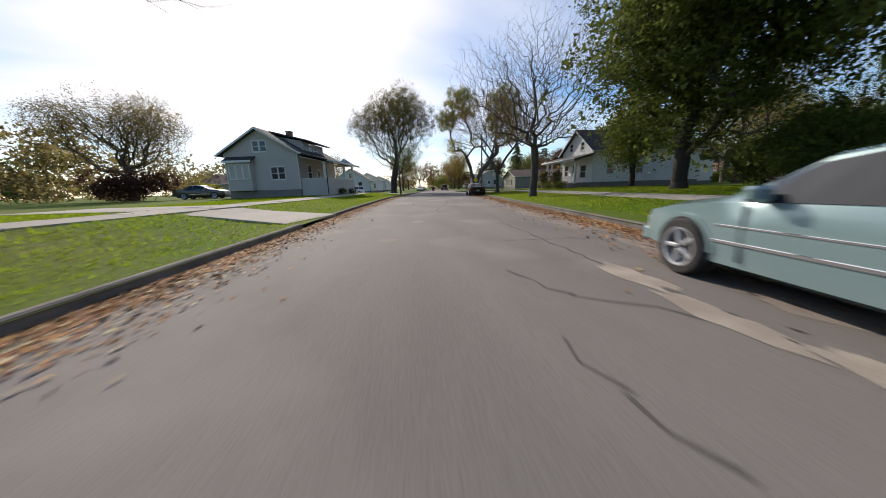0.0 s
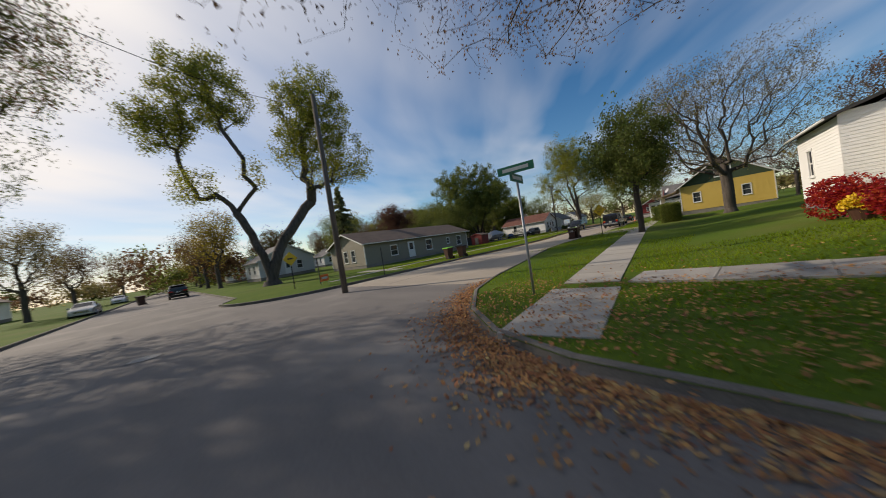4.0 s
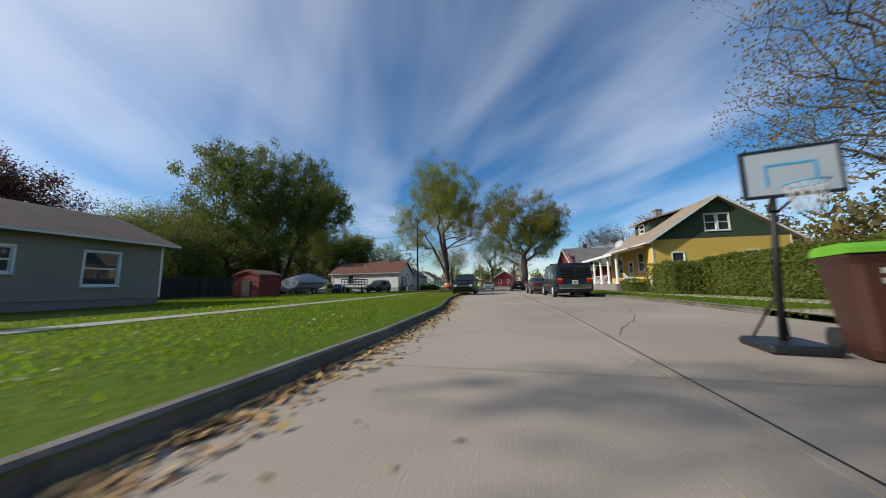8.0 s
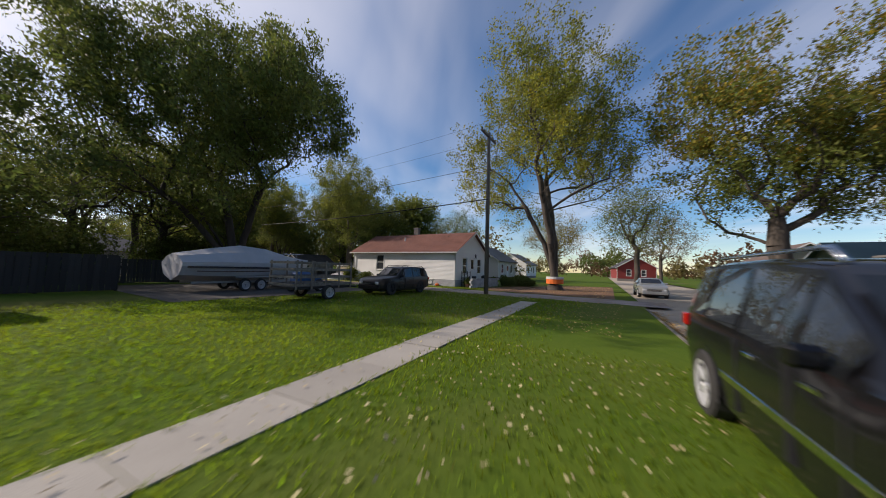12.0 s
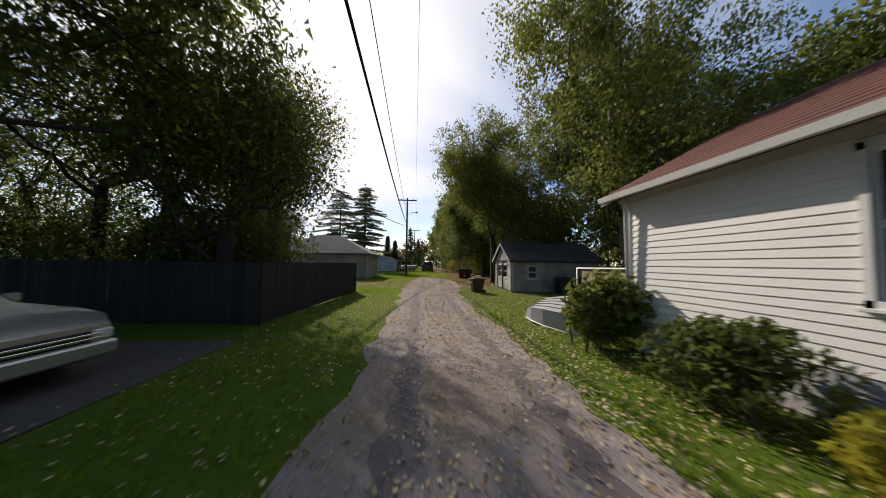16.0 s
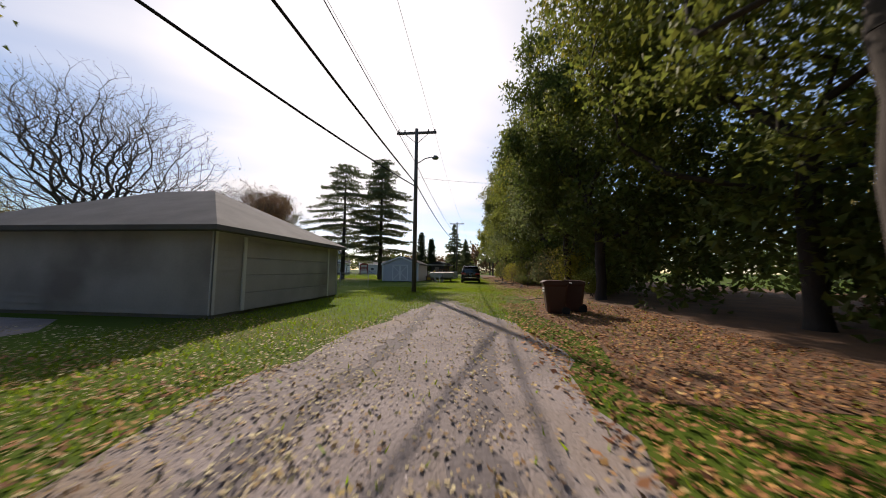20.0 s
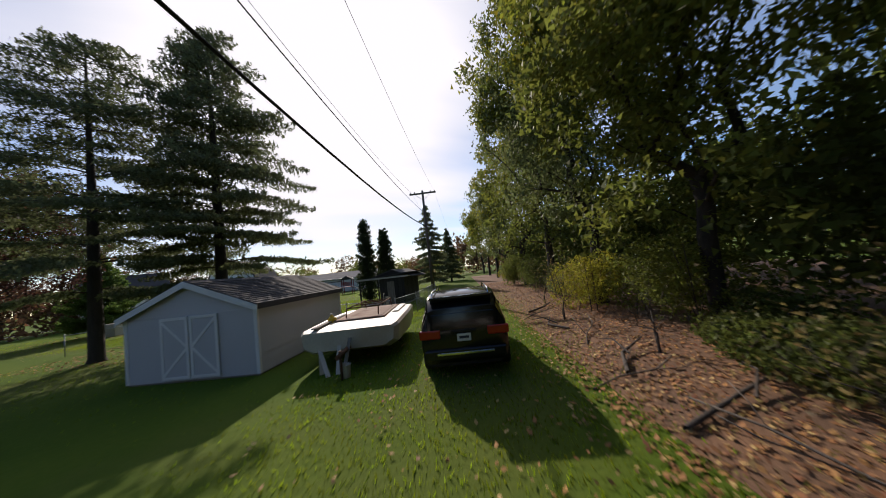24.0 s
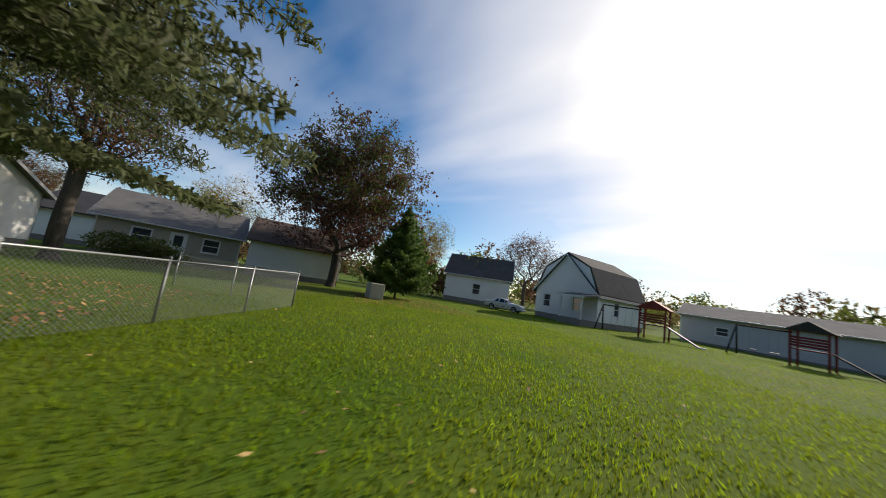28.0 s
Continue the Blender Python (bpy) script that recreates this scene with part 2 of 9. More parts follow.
PINENEEDLE = leaf_mat("pine_needles", (0.1, 0.17, 0.04), (0.14, 0.21, 0.05), 0.3)
ARBOR = leaf_mat("arborvitae_foliage", (0.035, 0.055, 0.02), (0.05, 0.068, 0.024), 0.3)
WHITE = mat("white_siding", (0.86, 0.85, 0.82), rough=0.5, second=(0.78, 0.77, 0.74), scale=0.7, fine=30.0, bump=0.06, amount=0.5, vary=0.03, grime=(0.72, 0.71, 0.68))
DUSKWALL = mat("pale_grey_boards", (0.57, 0.52, 0.475), rough=0.6, second=(0.49, 0.445, 0.405), scale=0.7, fine=30, bump=0.06)
GREYWHITE = mat("pale_grey_siding", (0.60, 0.59, 0.57), rough=0.6, second=(0.52, 0.51, 0.49), scale=0.7, fine=30, bump=0.06)
TRIM = mat("white_trim", (0.8, 0.8, 0.78), rough=0.5, second=(0.7, 0.69, 0.66), scale=2.0, fine=30, bump=0.05)
RANCH = mat("grey_green_siding", (0.29, 0.26, 0.195), rough=0.65, second=(0.24, 0.215, 0.165), scale=0.6, fine=30, bump=0.06)
YELLOW = mat("yellow_siding", (0.72, 0.5, 0.12), rough=0.6, second=(0.62, 0.42, 0.1), scale=0.6, fine=30, bump=0.06)
DKGREEN = mat("green_shingle_siding", (0.06, 0.09, 0.05), rough=0.8, second=(0.045, 0.07, 0.04), scale=2, fine=25, bump=0.4)
REDPAINT = mat("barn_red_boards", (0.26, 0.035, 0.03), rough=0.75, second=(0.17, 0.03, 0.025), scale=1.5, fine=25, bump=0.2, stretch=(4, 4, 1))
TANWALL = mat("tan_siding", (0.5, 0.44, 0.34), rough=0.7, scale=0.6, fine=30, bump=0.06)
SHED = mat("grey_shed_panels", (0.56, 0.555, 0.56), rough=0.6, second=(0.48, 0.475, 0.48), scale=0.8, fine=30, bump=0.08)
PEELING = mat("peeling_white_paint", (0.46, 0.45, 0.43), rough=0.8, second=(0.22, 0.205, 0.19), scale=1.6, fine=22.0, bump=0.4, amount=0.9, stretch=(1, 1, 0.5), grime=(0.16, 0.14, 0.12))
FLAKED = mat("flaking_white_boards", (0.74, 0.73, 0.71), rough=0.8, second=(0.3, 0.27, 0.24), scale=5.0, fine=26.0, bump=0.5, amount=0.95, stretch=(1, 1, 0.4))
WORNWALL = mat("weathered_pale_siding", (0.58, 0.55, 0.53), rough=0.75, second=(0.44, 0.415, 0.395), scale=0.9, fine=25.0, bump=0.2, amount=0.8, grime=(0.3, 0.27, 0.25), stretch=(1, 1, 0.6))
ROOFGREY = mat("grey_shingles", (0.2, 0.19, 0.18), rough=0.95, second=(0.13, 0.125, 0.12), scale=1.0, fine=24, bump=0.7, amount=0.8)
ROOFDARK = mat("charcoal_shingles", (0.075, 0.072, 0.072), rough=0.95, second=(0.05, 0.048, 0.048), scale=1.0, fine=24, bump=0.7, amount=0.8)
ROOFBROWN = mat("brown_shingles", (0.17, 0.12, 0.095), rough=0.95, second=(0.11, 0.08, 0.065), scale=1.0, fine=24, bump=0.7, amount=0.8)
ROOFRED = mat("red_brown_shingles", (0.19, 0.08, 0.06), rough=0.95, second=(0.13, 0.058, 0.046), scale=1.0, fine=24, bump=0.7, amount=0.8, vary=0.1)
ROOFTAN = mat("tan_shingles", (0.36, 0.29, 0.22), rough=0.95, second=(0.27, 0.215, 0.165), scale=1.0, fine=24, bump=0.7, amount=0.8)
BLOCK = mat("painted_block", (0.55, 0.55, 0.55), rough=0.9, second=(0.36, 0.36, 0.38), scale=2.5, fine=20, bump=0.5, amount=0.8, vary=0.1)
FOUND = mat("foundation_block", (0.29, 0.265, 0.24), rough=0.95, second=(0.19, 0.172, 0.155), scale=2, fine=25, bump=0.5)
BRICK = mat("chimney_brick", (0.3, 0.13, 0.09), rough=0.9, second=(0.2, 0.1, 0.075), scale=4, fine=25, bump=0.4)
OLDWOOD = mat("weathered_wood", (0.28, 0.25, 0.21), rough=0.9, second=(0.15, 0.13, 0.11), scale=2, fine=20, bump=0.5, amount=0.9, stretch=(6, 6, 0.6), vary=0.2)
FENCEWOOD = mat("dark_fence_boards", (0.05, 0.045, 0.042), rough=0.9, second=(0.028, 0.026, 0.024), scale=2, fine=20, bump=0.5, stretch=(6, 6, 0.6), vary=0.25)
POLEWOOD = mat("pole_wood", (0.2, 0.17, 0.14), rough=0.95, second=(0.1, 0.085, 0.07), scale=2, fine=20, bump=0.6, amount=0.9, stretch=(5, 5, 0.4))
PALEWOOD = mat("pale_timber", (0.5, 0.42, 0.29), rough=0.85, second=(0.36, 0.29, 0.2), scale=2, fine=20, bump=0.4, stretch=(6, 6, 0.6))
STEEL = mat("galvanised_steel", (0.42, 0.43, 0.44), rough=0.5, metal=0.8, second=(0.32, 0.33, 0.33), scale=3, fine=40, bump=0.05)
CASTIRON = mat("worn_cast_iron", (0.36, 0.35, 0.33), rough=0.75, second=(0.24, 0.23, 0.22), scale=6, fine=50, bump=0.3)
RUST = mat("rusty_steel", (0.2, 0.09, 0.045), rough=0.9, metal=0.3, second=(0.1, 0.06, 0.04), scale=3, fine=30, bump=0.4, amount=0.9)
CHROME = mat("chrome", (0.75, 0.76, 0.78), rough=0.12, metal=1.0, second=(0.65, 0.66, 0.68), scale=3, fine=40, bump=0.0)
BLACKMETAL = mat("black_metal", (0.025, 0.025, 0.027), rough=0.5, metal=0.3, scale=3, fine=40, bump=0.05)
CABLE = mat("black_cable", (0.015, 0.015, 0.016), rough=0.7, scale=3, fine=40, bump=0)
RUBBER = mat("tyre_rubber", (0.022, 0.022, 0.023), rough=0.85, second=(0.04, 0.038, 0.036), scale=3, fine=50, bump=0.2)
RIM = mat("alloy_rim", (0.68, 0.69, 0.71), rough=0.32, metal=0.45, scale=5, fine=40, bump=0)
GLASS = glass_mat("window_glass", (0.05, 0.055, 0.06))
CARGLASS = glass_mat("car_glass", (0.02, 0.023, 0.026))
REDLENS = mat("red_lens", (0.45, 0.012, 0.01), rough=0.15, scale=8, fine=60, bump=0, coat=0.5)
AMBER = mat("amber_lens", (0.7, 0.25, 0.03), rough=0.2, scale=8, fine=60, bump=0, coat=0.5)
CLEARLENS = mat("clear_lens", (0.75, 0.76, 0.76), rough=0.12, scale=8, fine=60, bump=0, coat=0.6)
PLATE = mat("plate_white", (0.7, 0.7, 0.62), rough=0.5, scale=8, fine=60, bump=0)
INK = mat("dark_ink", (0.03, 0.03, 0.035), rough=0.7, scale=8, fine=60, bump=0)
PALEINK = mat("pale_print", (0.65, 0.65, 0.62), rough=0.7, scale=8, fine=60, bump=0)
BINBROWN = mat("brown_plastic", (0.075, 0.03, 0.02), rough=0.5, second=(0.055, 0.025, 0.018), scale=1.5, fine=30, bump=0.05)
BINBLACK = mat("black_plastic", (0.02, 0.022, 0.028), rough=0.45, scale=2, fine=30, bump=0.05)
LIME = mat("lime_plastic", (0.22, 0.62, 0.04), rough=0.5, scale=2, fine=30, bump=0.03)
SIGNYEL = mat("yellow_sign_face", (0.78, 0.5, 0.02), rough=0.45, scale=2, fine=30, bump=0.02)
SIGNGREEN = mat("green_sign_face", (0.015, 0.17, 0.09), rough=0.45, scale=2, fine=30, bump=0.02)
ORANGE = mat("safety_orange", (0.85, 0.18, 0.03), rough=0.55, scale=3, fine=30, bump=0.05)
TARP = mat("blue_tarp", (0.03, 0.1, 0.25), rough=0.6, scale=3, fine=20, bump=0.3)
COVER = mat("grey_boat_cover", (0.5, 0.5, 0.52), rough=0.75, second=(0.4, 0.4, 0.42), scale=2, fine=18, bump=0.3)
OFFWHITE = mat("weathered_gelcoat", (0.62, 0.59, 0.5), rough=0.5, second=(0.45, 0.4, 0.31), scale=1.0, fine=20, bump=0.15, amount=0.8, grime=(0.4, 0.28, 0.17))


def paint(name, color, metal=0.3, rough=0.3, coat=0.8):
    return mat(name, color, rough=rough, metal=metal, second=tuple(c * 0.85 for c in color), scale=0.8, fine=30, bump=0.0, amount=0.4, coat=coat)


# ---------------------------------------------------------------- mesh helpers
def smooth(me, on=True):
    for p in me.polygons:
        p.use_smooth = on
    return me


def obj(name, bm, material, parent=None, label="", soft=False):
    me = bpy.data.meshes.new(name)
    bm.to_mesh(me)
    bm.free()
    for m in (material if isinstance(material, (list, tuple)) else [material]):
        me.materials.append(m)
    if soft:
        smooth(me)
    ob = new(name, me)
    if parent:
        ob.parent = parent
    if label:
        tagged(ob, label)
    return ob


def part(name, bm, material, parent, label="", soft=False):
    return obj(name, bm, material, parent, label, soft)


def pymesh(name, verts, faces, material, parent=None, label="", soft=False):
    me = bpy.data.meshes.new(name)
    me.from_pydata(verts, [], faces)
    me.materials.append(material)
    if soft:
        smooth(me)
    ob = new(name, me)
    if parent:
        ob.parent = parent
    if label:
        tagged(ob, label)
    return ob


def thing(name, m, label, category, group="", kind=""):
    e = new(name)
    at = m.translation
    up = float(rise(at.x, at.y)) if kind == "" else 0.0
    e.matrix_world = Matrix.Translation((0, 0, up)) @ m
    return tagged(e, label, category, group, kind)


def box(x0, x1, y0, y1, z0, z1, bev=0.0, bm=None):
    own = bmesh.new()
    vs = [own.verts.new(p) for p in ((x0, y0, z0), (x1, y0, z0), (x1, y1, z0), (x0, y1, z0), (x0, y0, z1), (x1, y0, z1), (x1, y1, z1), (x0, y1, z1))]
    for f in ((3, 2, 1, 0), (4, 5, 6, 7), (0, 1, 5, 4), (1, 2, 6, 5), (2, 3, 7, 6), (3, 0, 4, 7)):
        own.faces.new([vs[i] for i in f])
    if bev:
        bmesh.ops.bevel(own, geom=own.edges[:], offset=bev, segments=1, affect="EDGES", profile=0.5)
    if bm is None:
        return own
    join(bm, own)
    return bm


def join(bm, other, m=None):
    """Adds the faces of another bmesh, moved by m, and frees it."""
    made = {}
    for v in other.verts:
        made[v] = bm.verts.new(m @ v.co if m else v.co)
    for f in other.faces:
        try:
            nf = bm.faces.new([made[v] for v in f.verts])
            nf.material_index, nf.smooth = f.material_index, f.smooth
        except ValueError:
            pass
    other.free()
    return bm


def tube(points, radii, sides=8, bm=None, cap=True):
    """A round bar through points, with a radius at each."""
    bm = bm or bmesh.new()
    pts = [Vector(p) for p in points]
    if not isinstance(radii, (list, tuple)):
        radii = [radii] * len(pts)
    rings = []
    for i, p in enumerate(pts):
        d = (pts[min(i + 1, len(pts) - 1)] - pts[max(i - 1, 0)]).normalized()
        u = d.cross(Vector((0, 0, 1)) if abs(d.z) < 0.95 else Vector((1, 0, 0))).normalized()
        v = d.cross(u)
        rings.append([bm.verts.new(p + radii[i] * (math.cos(2 * math.pi * k / sides) * u + math.sin(2 * math.pi * k / sides) * v)) for k in range(sides)])
    for a, b in zip(rings, rings[1:]):
        for k in range(sides):
            f = bm.faces.new((a[k], a[(k + 1) % sides], b[(k + 1) % sides], b[k]))
            f.smooth = True
    if cap:
        bm.faces.new(rings[0][::-1])
        bm.faces.new(rings[-1])
    return bm


def lathe(profile, sides=20, bm=None):
    """A turned body from (radius, z) pairs."""
    bm = bm or bmesh.new()
    rings = [[bm.verts.new((r * math.cos(2 * math.pi * k / sides), r * math.sin(2 * math.pi * k / sides), z)) for k in range(sides)] for r, z in profile]
    for a, b in zip(rings, rings[1:]):
        for k in range(sides):
            bm.faces.new((a[k], a[(k + 1) % sides], b[(k + 1) % sides], b[k]))
    bm.faces.new(rings[0][::-1])
    bm.faces.new(rings[-1])
    return bm


def prism(outline, lo, hi, axis="y", bm=None):
    """An outline (a, b) drawn out from lo to hi along an axis: y -> (a, ., b), x -> (., a, b), z -> (a, b, .)."""
    bm = bm or bmesh.new()
    put = {"y": lambda a, b, c: (a, c, b), "x": lambda a, b, c: (c, a, b), "z": lambda a, b, c: (a, b, c)}[axis]
    lower = [bm.verts.new(put(a, b, lo)) for a, b in outline]
    upper = [bm.verts.new(put(a, b, hi)) for a, b in outline]
    bm.faces.new(lower)
    bm.faces.new(upper[::-1])
    for k in range(len(outline)):
        j = (k + 1) % len(outline)
        bm.faces.new((lower[j], lower[k], upper[k], upper[j]))
    bmesh.ops.recalc_face_normals(bm, faces=bm.faces[:])
    return bm


def siding(width, z0, z1, lap=0.13, proud=0.014, holes=(), gable=None):
    """A lapped board wall in the x-z plane facing -y, from x=0 to width; holes are (x0, x1, z0, z1). gable: half-width function of z."""
    bm = bmesh.new()
    z = z0
    while z < z1 - 1e-4:
        zt = min(z + lap, z1)
        spans, inset = [(0.0, width)], 0.0
        if gable:
            spans = [gable(z)]
            inset = gable(zt)[0] - gable(z)[0]
        full = spans[0]
        for hx0, hx1, hz0, hz1 in holes:
            if zt > hz0 + 0.01 and z < hz1 - 0.01:
                cut = []
                for a, b in spans:
                    if hx0 > a:
                        cut.append((a, min(b, hx0)))
                    if hx1 < b:
                        cut.append((max(a, hx1), b))
                spans = [s for s in cut if s[1] - s[0] > 0.01]
        for a, b in spans:
            if b - a < 0.02:
                continue
            c, d = a + (inset if a == full[0] else 0), b - (inset if b == full[1] else 0)
            if d < c:
                c = d = (a + b) / 2
            p = [bm.verts.new(q) for q in ((a, -proud, z), (b, -proud, z), (d, 0, zt), (c, 0, zt), (a, 0.02, z), (b, 0.02, z), (d, 0.02, zt), (c, 0.02, zt))]
            for f in ((0, 1, 2, 3), (4, 5, 1, 0), (1, 5, 6, 2), (4, 0, 3, 7)):
                bm.faces.new([p[i] for i in f])
        z = zt
    bmesh.ops.remove_doubles(bm, verts=bm.verts[:], dist=0.0005)
    return bm


# ---------------------------------------------------------------- builders: houses
def window_unit(parent, m, w, h, frame_mat=None, split=True, deep=0.05, depth=0.09, name="window"):
    """A sash window: casing, sill, two sashes and panes; m puts its lower left corner in the wall."""
    fm = frame_mat or TRIM
    e = new(name)
    e.parent = parent
    e.matrix_local = m
    t = 0.075
    bm = bmesh.new()
    for a in ((-t, 0, -t, h + t), (w, w + t, -t, h + t), (-t, w + t, h, h + t + 0.02), (-t, w + t, -t, 0)):
        box(a[0], a[1], -0.035, depth, a[2], a[3], bm=bm)
    part("frame", bm, fm, e)
    part("sill", box(-t - 0.03, w + t + 0.03, -0.075, 0.0, -t - 0.035, -t + 0.004, 0.006), fm, e)
    bm = bmesh.new()
    s = 0.035
    for z0, z1, y in (((0, h * 0.5, deep - 0.02), (h * 0.5, h, deep - 0.035)) if split else ((0, h, deep - 0.03),)):
        box(0, s, y, y + 0.03, z0, z1, bm=bm)
        box(w - s, w, y, y + 0.03, z0, z1, bm=bm)
        box(s, w - s, y, y + 0.03, z0, z0 + s, bm=bm)
        box(s, w - s, y, y + 0.03, z1 - s, z1, bm=bm)
    part("sash", bm, fm, e)
    for z0, z1 in (((0, h * 0.5), (h * 0.5, h)) if split else ((0, h),)):
        part("pane", box(s * 0.5, w - s * 0.5, deep, deep + 0.012, z0 + s * 0.5, z1 - s * 0.5), GLASS, e)
    return e


def door_unit(parent, m, w, h, material=None, glazed=True):
    e = new("door")
    e.parent = parent
    e.matrix_local = m
    bm = bmesh.new()
    for a in ((-0.08, 0, 0, h + 0.08), (w, w + 0.08, 0, h + 0.08), (0, w, h, h + 0.08)):
        box(a[0], a[1], -0.035, 0.08, a[2], a[3], bm=bm)
    part("frame", bm, TRIM, e)
    part("leaf", box(0, w, 0.0, 0.045, 0, h, 0.004), material or TRIM, e)
    if glazed:
        part("pane", box(w * 0.2, w * 0.8, -0.012, 0.004, h * 0.5, h * 0.92, 0.003), GLASS, e)
    else:
        bm = bmesh.new()
        for z0, z1 in ((0.15, 0.75), (0.85, 1.35), (1.45, h - 0.15)):
            box(w * 0.15, w * 0.45, -0.012, 0.004, z0, z1, 0.003, bm)
            box(w * 0.55, w * 0.85, -0.012, 0.004, z0, z1, 0.003, bm)
        part("panel", bm, material or TRIM, e)
    part("knob", tube([(w * 0.9, -0.06, h * 0.47), (w * 0.9, 0.01, h * 0.47)], 0.03, 8), CHROME, e)
    return e


def wall_frame(side, L, W):
    return {"s": pose(-L / 2, -W / 2, 0), "e": pose(L / 2, -W / 2, 0, 0, 0, 90), "n": pose(L / 2, W / 2, 0, 0, 0, 180), "w": pose(-L / 2, W / 2, 0, 0, 0, 270)}[side]


def shingle_courses(parent, a0, a1, zr, ze, lo, hi, axis, material, n=14):
    """Raised butt edges of the shingle courses over one pitch."""
    bm = bmesh.new()
    for i in range(1, n):
        f0, f1 = i / n, (i + 1) / n
        p, q = (a0 + (a1 - a0) * f0, zr + (ze - zr) * f0), (a0 + (a1 - a0) * f1, zr + (ze - zr) * f1)
        prism([(p[0], p[1] + 0.002), (q[0], q[1] + 0.02), (q[0], q[1] + 0.001)], lo, hi, axis, bm)
    return part("shingle_cladding", bm, material, parent)


def house(name, m, L, W, zf, ze, zr, ridge, wall, roof, windows=(), doors=(), label="", over=0.4, gable_mat=None, hip=False, lap=0.13, trim=None, found=None,
          category="house", courses=False, gutters=True, gable_windows=()):
    """A siding-clad building round the origin of m: ridge along "x" or "y"; windows (side, x, z, w, h); doors (side, x, z, w, h)."""
    e = thing(name, m, label, category)
    trim = trim or TRIM
    part("foundation", box(-L / 2 + 0.02, L / 2 - 0.02, -W / 2 + 0.02, W / 2 - 0.02, -0.3, zf), found or FOUND, e)
    for side in "senw":
        length = L if side in "sn" else W
        fr = wall_frame(side, L, W)
        holes = [(x, x + w, z, z + h) for s, x, z, w, h in [*windows, *doors] if s == side]
        wl = part("wall", siding(length, zf, ze, lap, holes=holes), wall, e)
        wl.matrix_local = fr
        for s, x, z, w, h in windows:
            if s == side:
                window_unit(e, fr @ pose(x, 0, z), w, h, trim)
        for s, x, z, w, h in doors:
            if s == side:
                door_unit(e, fr @ pose(x, 0, z), w, h)
        cb = part("corner_board", box(-0.03, 0.07, -0.032, 0.02, zf, ze, 0.004), trim, e)
        cb.matrix_local = fr
        cb = part("corner_board", box(length - 0.07, length + 0.03, -0.03, 0.02, zf, ze, 0.004), trim, e)
        cb.matrix_local = fr
        if not hip and ((ridge == "x") == (side in "ew")):
            half = length / 2
            gh = [(x, x + w, z, z + h) for s, x, z, w, h in gable_windows if s == side]
            g = part("gable", siding(length, ze, zr, lap, holes=gh, gable=lambda z, h=half: (h * (z - ze) / (zr - ze), 2 * h - h * (z - ze) / (zr - ze))), gable_mat or wall, e)
            g.matrix_local = fr
            for s, x, z, w, h in gable_windows:
                if s == side:
                    window_unit(e, fr @ pose(x, 0, z), w, h, trim)
    # a dark core closes the body behind the boards
    part("core", box(-L / 2 + 0.1, L / 2 - 0.1, -W / 2 + 0.1, W / 2 - 0.1, zf, ze - 0.02), INK, e)
    span, run = (W, L) if ridge == "x" else (L, W)
    ax = "x" if ridge == "x" else "y"
    slope = (zr - ze) / (span / 2)
    t = 0.14
    if hip:
        a, b, k = L / 2 + over, W / 2 + over, ze - slope * over * 0.0
        rl = max(0.0, (L - W) / 2) if ridge == "x" else 0.0
        rw = max(0.0, (W - L) / 2) if ridge == "y" else 0.0
        bm = bmesh.new()
        low = [bm.verts.new(p) for p in ((-a, -b, k), (a, -b, k), (a, b, k), (-a, b, k))]
        bot = [bm.verts.new(p) for p in ((-a, -b, k - t), (a, -b, k - t), (a, b, k - t), (-a, b, k - t))]
        r0, r1 = bm.verts.new((-rl - 0.02, -rw - 0.01, zr)), bm.verts.new((rl + 0.02, rw + 0.01, zr))
        if ridge == "x":
            fs = ((low[0], low[1], r1, r0), (low[1], low[2], r1), (low[2], low[3], r0, r1), (low[3], low[0], r0))
        else:
            fs = ((low[0], low[1], r0), (low[1], low[2], r1, r0), (low[2], low[3], r1), (low[3], low[0], r0, r1))
        for f in fs:
            bm.faces.new(f)
        bm.faces.new(bot[::-1])
        for i in range(4):
            j = (i + 1) % 4
            bm.faces.new((bot[i], bot[j], low[j], low[i]))
        part("roof", bm, roof, e)
    else:
        for s in (-1, 1):
            a1 = s * (span / 2 + over)
            z1 = ze - slope * over
            prm = [(0, zr + t), (a1, z1 + t), (a1, z1), (0, zr)]
            part("roof", prism(prm, -run / 2 - over, run / 2 + over, ax), roof, e)
            if courses:
                shingle_courses(e, 0, a1, zr + t, z1 + t, -run / 2 - over, run / 2 + over, ax, roof, 16)
            for q in (-1, 1):  # barge boards
                y = q * (run / 2 + over)
                part("barge_board", prism([(0, zr + t - 0.02), (a1, z1 + t - 0.02), (a1, z1 - 0.05), (0, zr - 0.05)], y - 0.02 if q < 0 else y - 0.001, y + 0.001 if q < 0 else y + 0.02, ax), trim, e)
            if gutters:
                bm = bmesh.new()
                lo, hi = -run / 2 - over, run / 2 + over
                prism([(a1, z1 + t - 0.01), (a1 + s * 0.1, z1 + t - 0.02), (a1 + s * 0.08, z1 + 0.02), (a1, z1 + 0.02)], lo, hi, ax, bm)
                part("gutter", bm, trim, e)
    return e


def chimney(parent, x, y, z0, z1, w=0.5, material=None):
    bm = box(x - w / 2, x + w / 2, y - w / 2, y + w / 2, z0, z1)
    part("chimney", bm, material or BRICK, parent)
    part("chimney_cap", box(x - w / 2 - 0.05, x + w / 2 + 0.05, y - w / 2 - 0.05, y + w / 2 + 0.05, z1 - 0.12, z1, 0.01), FOUND, parent)


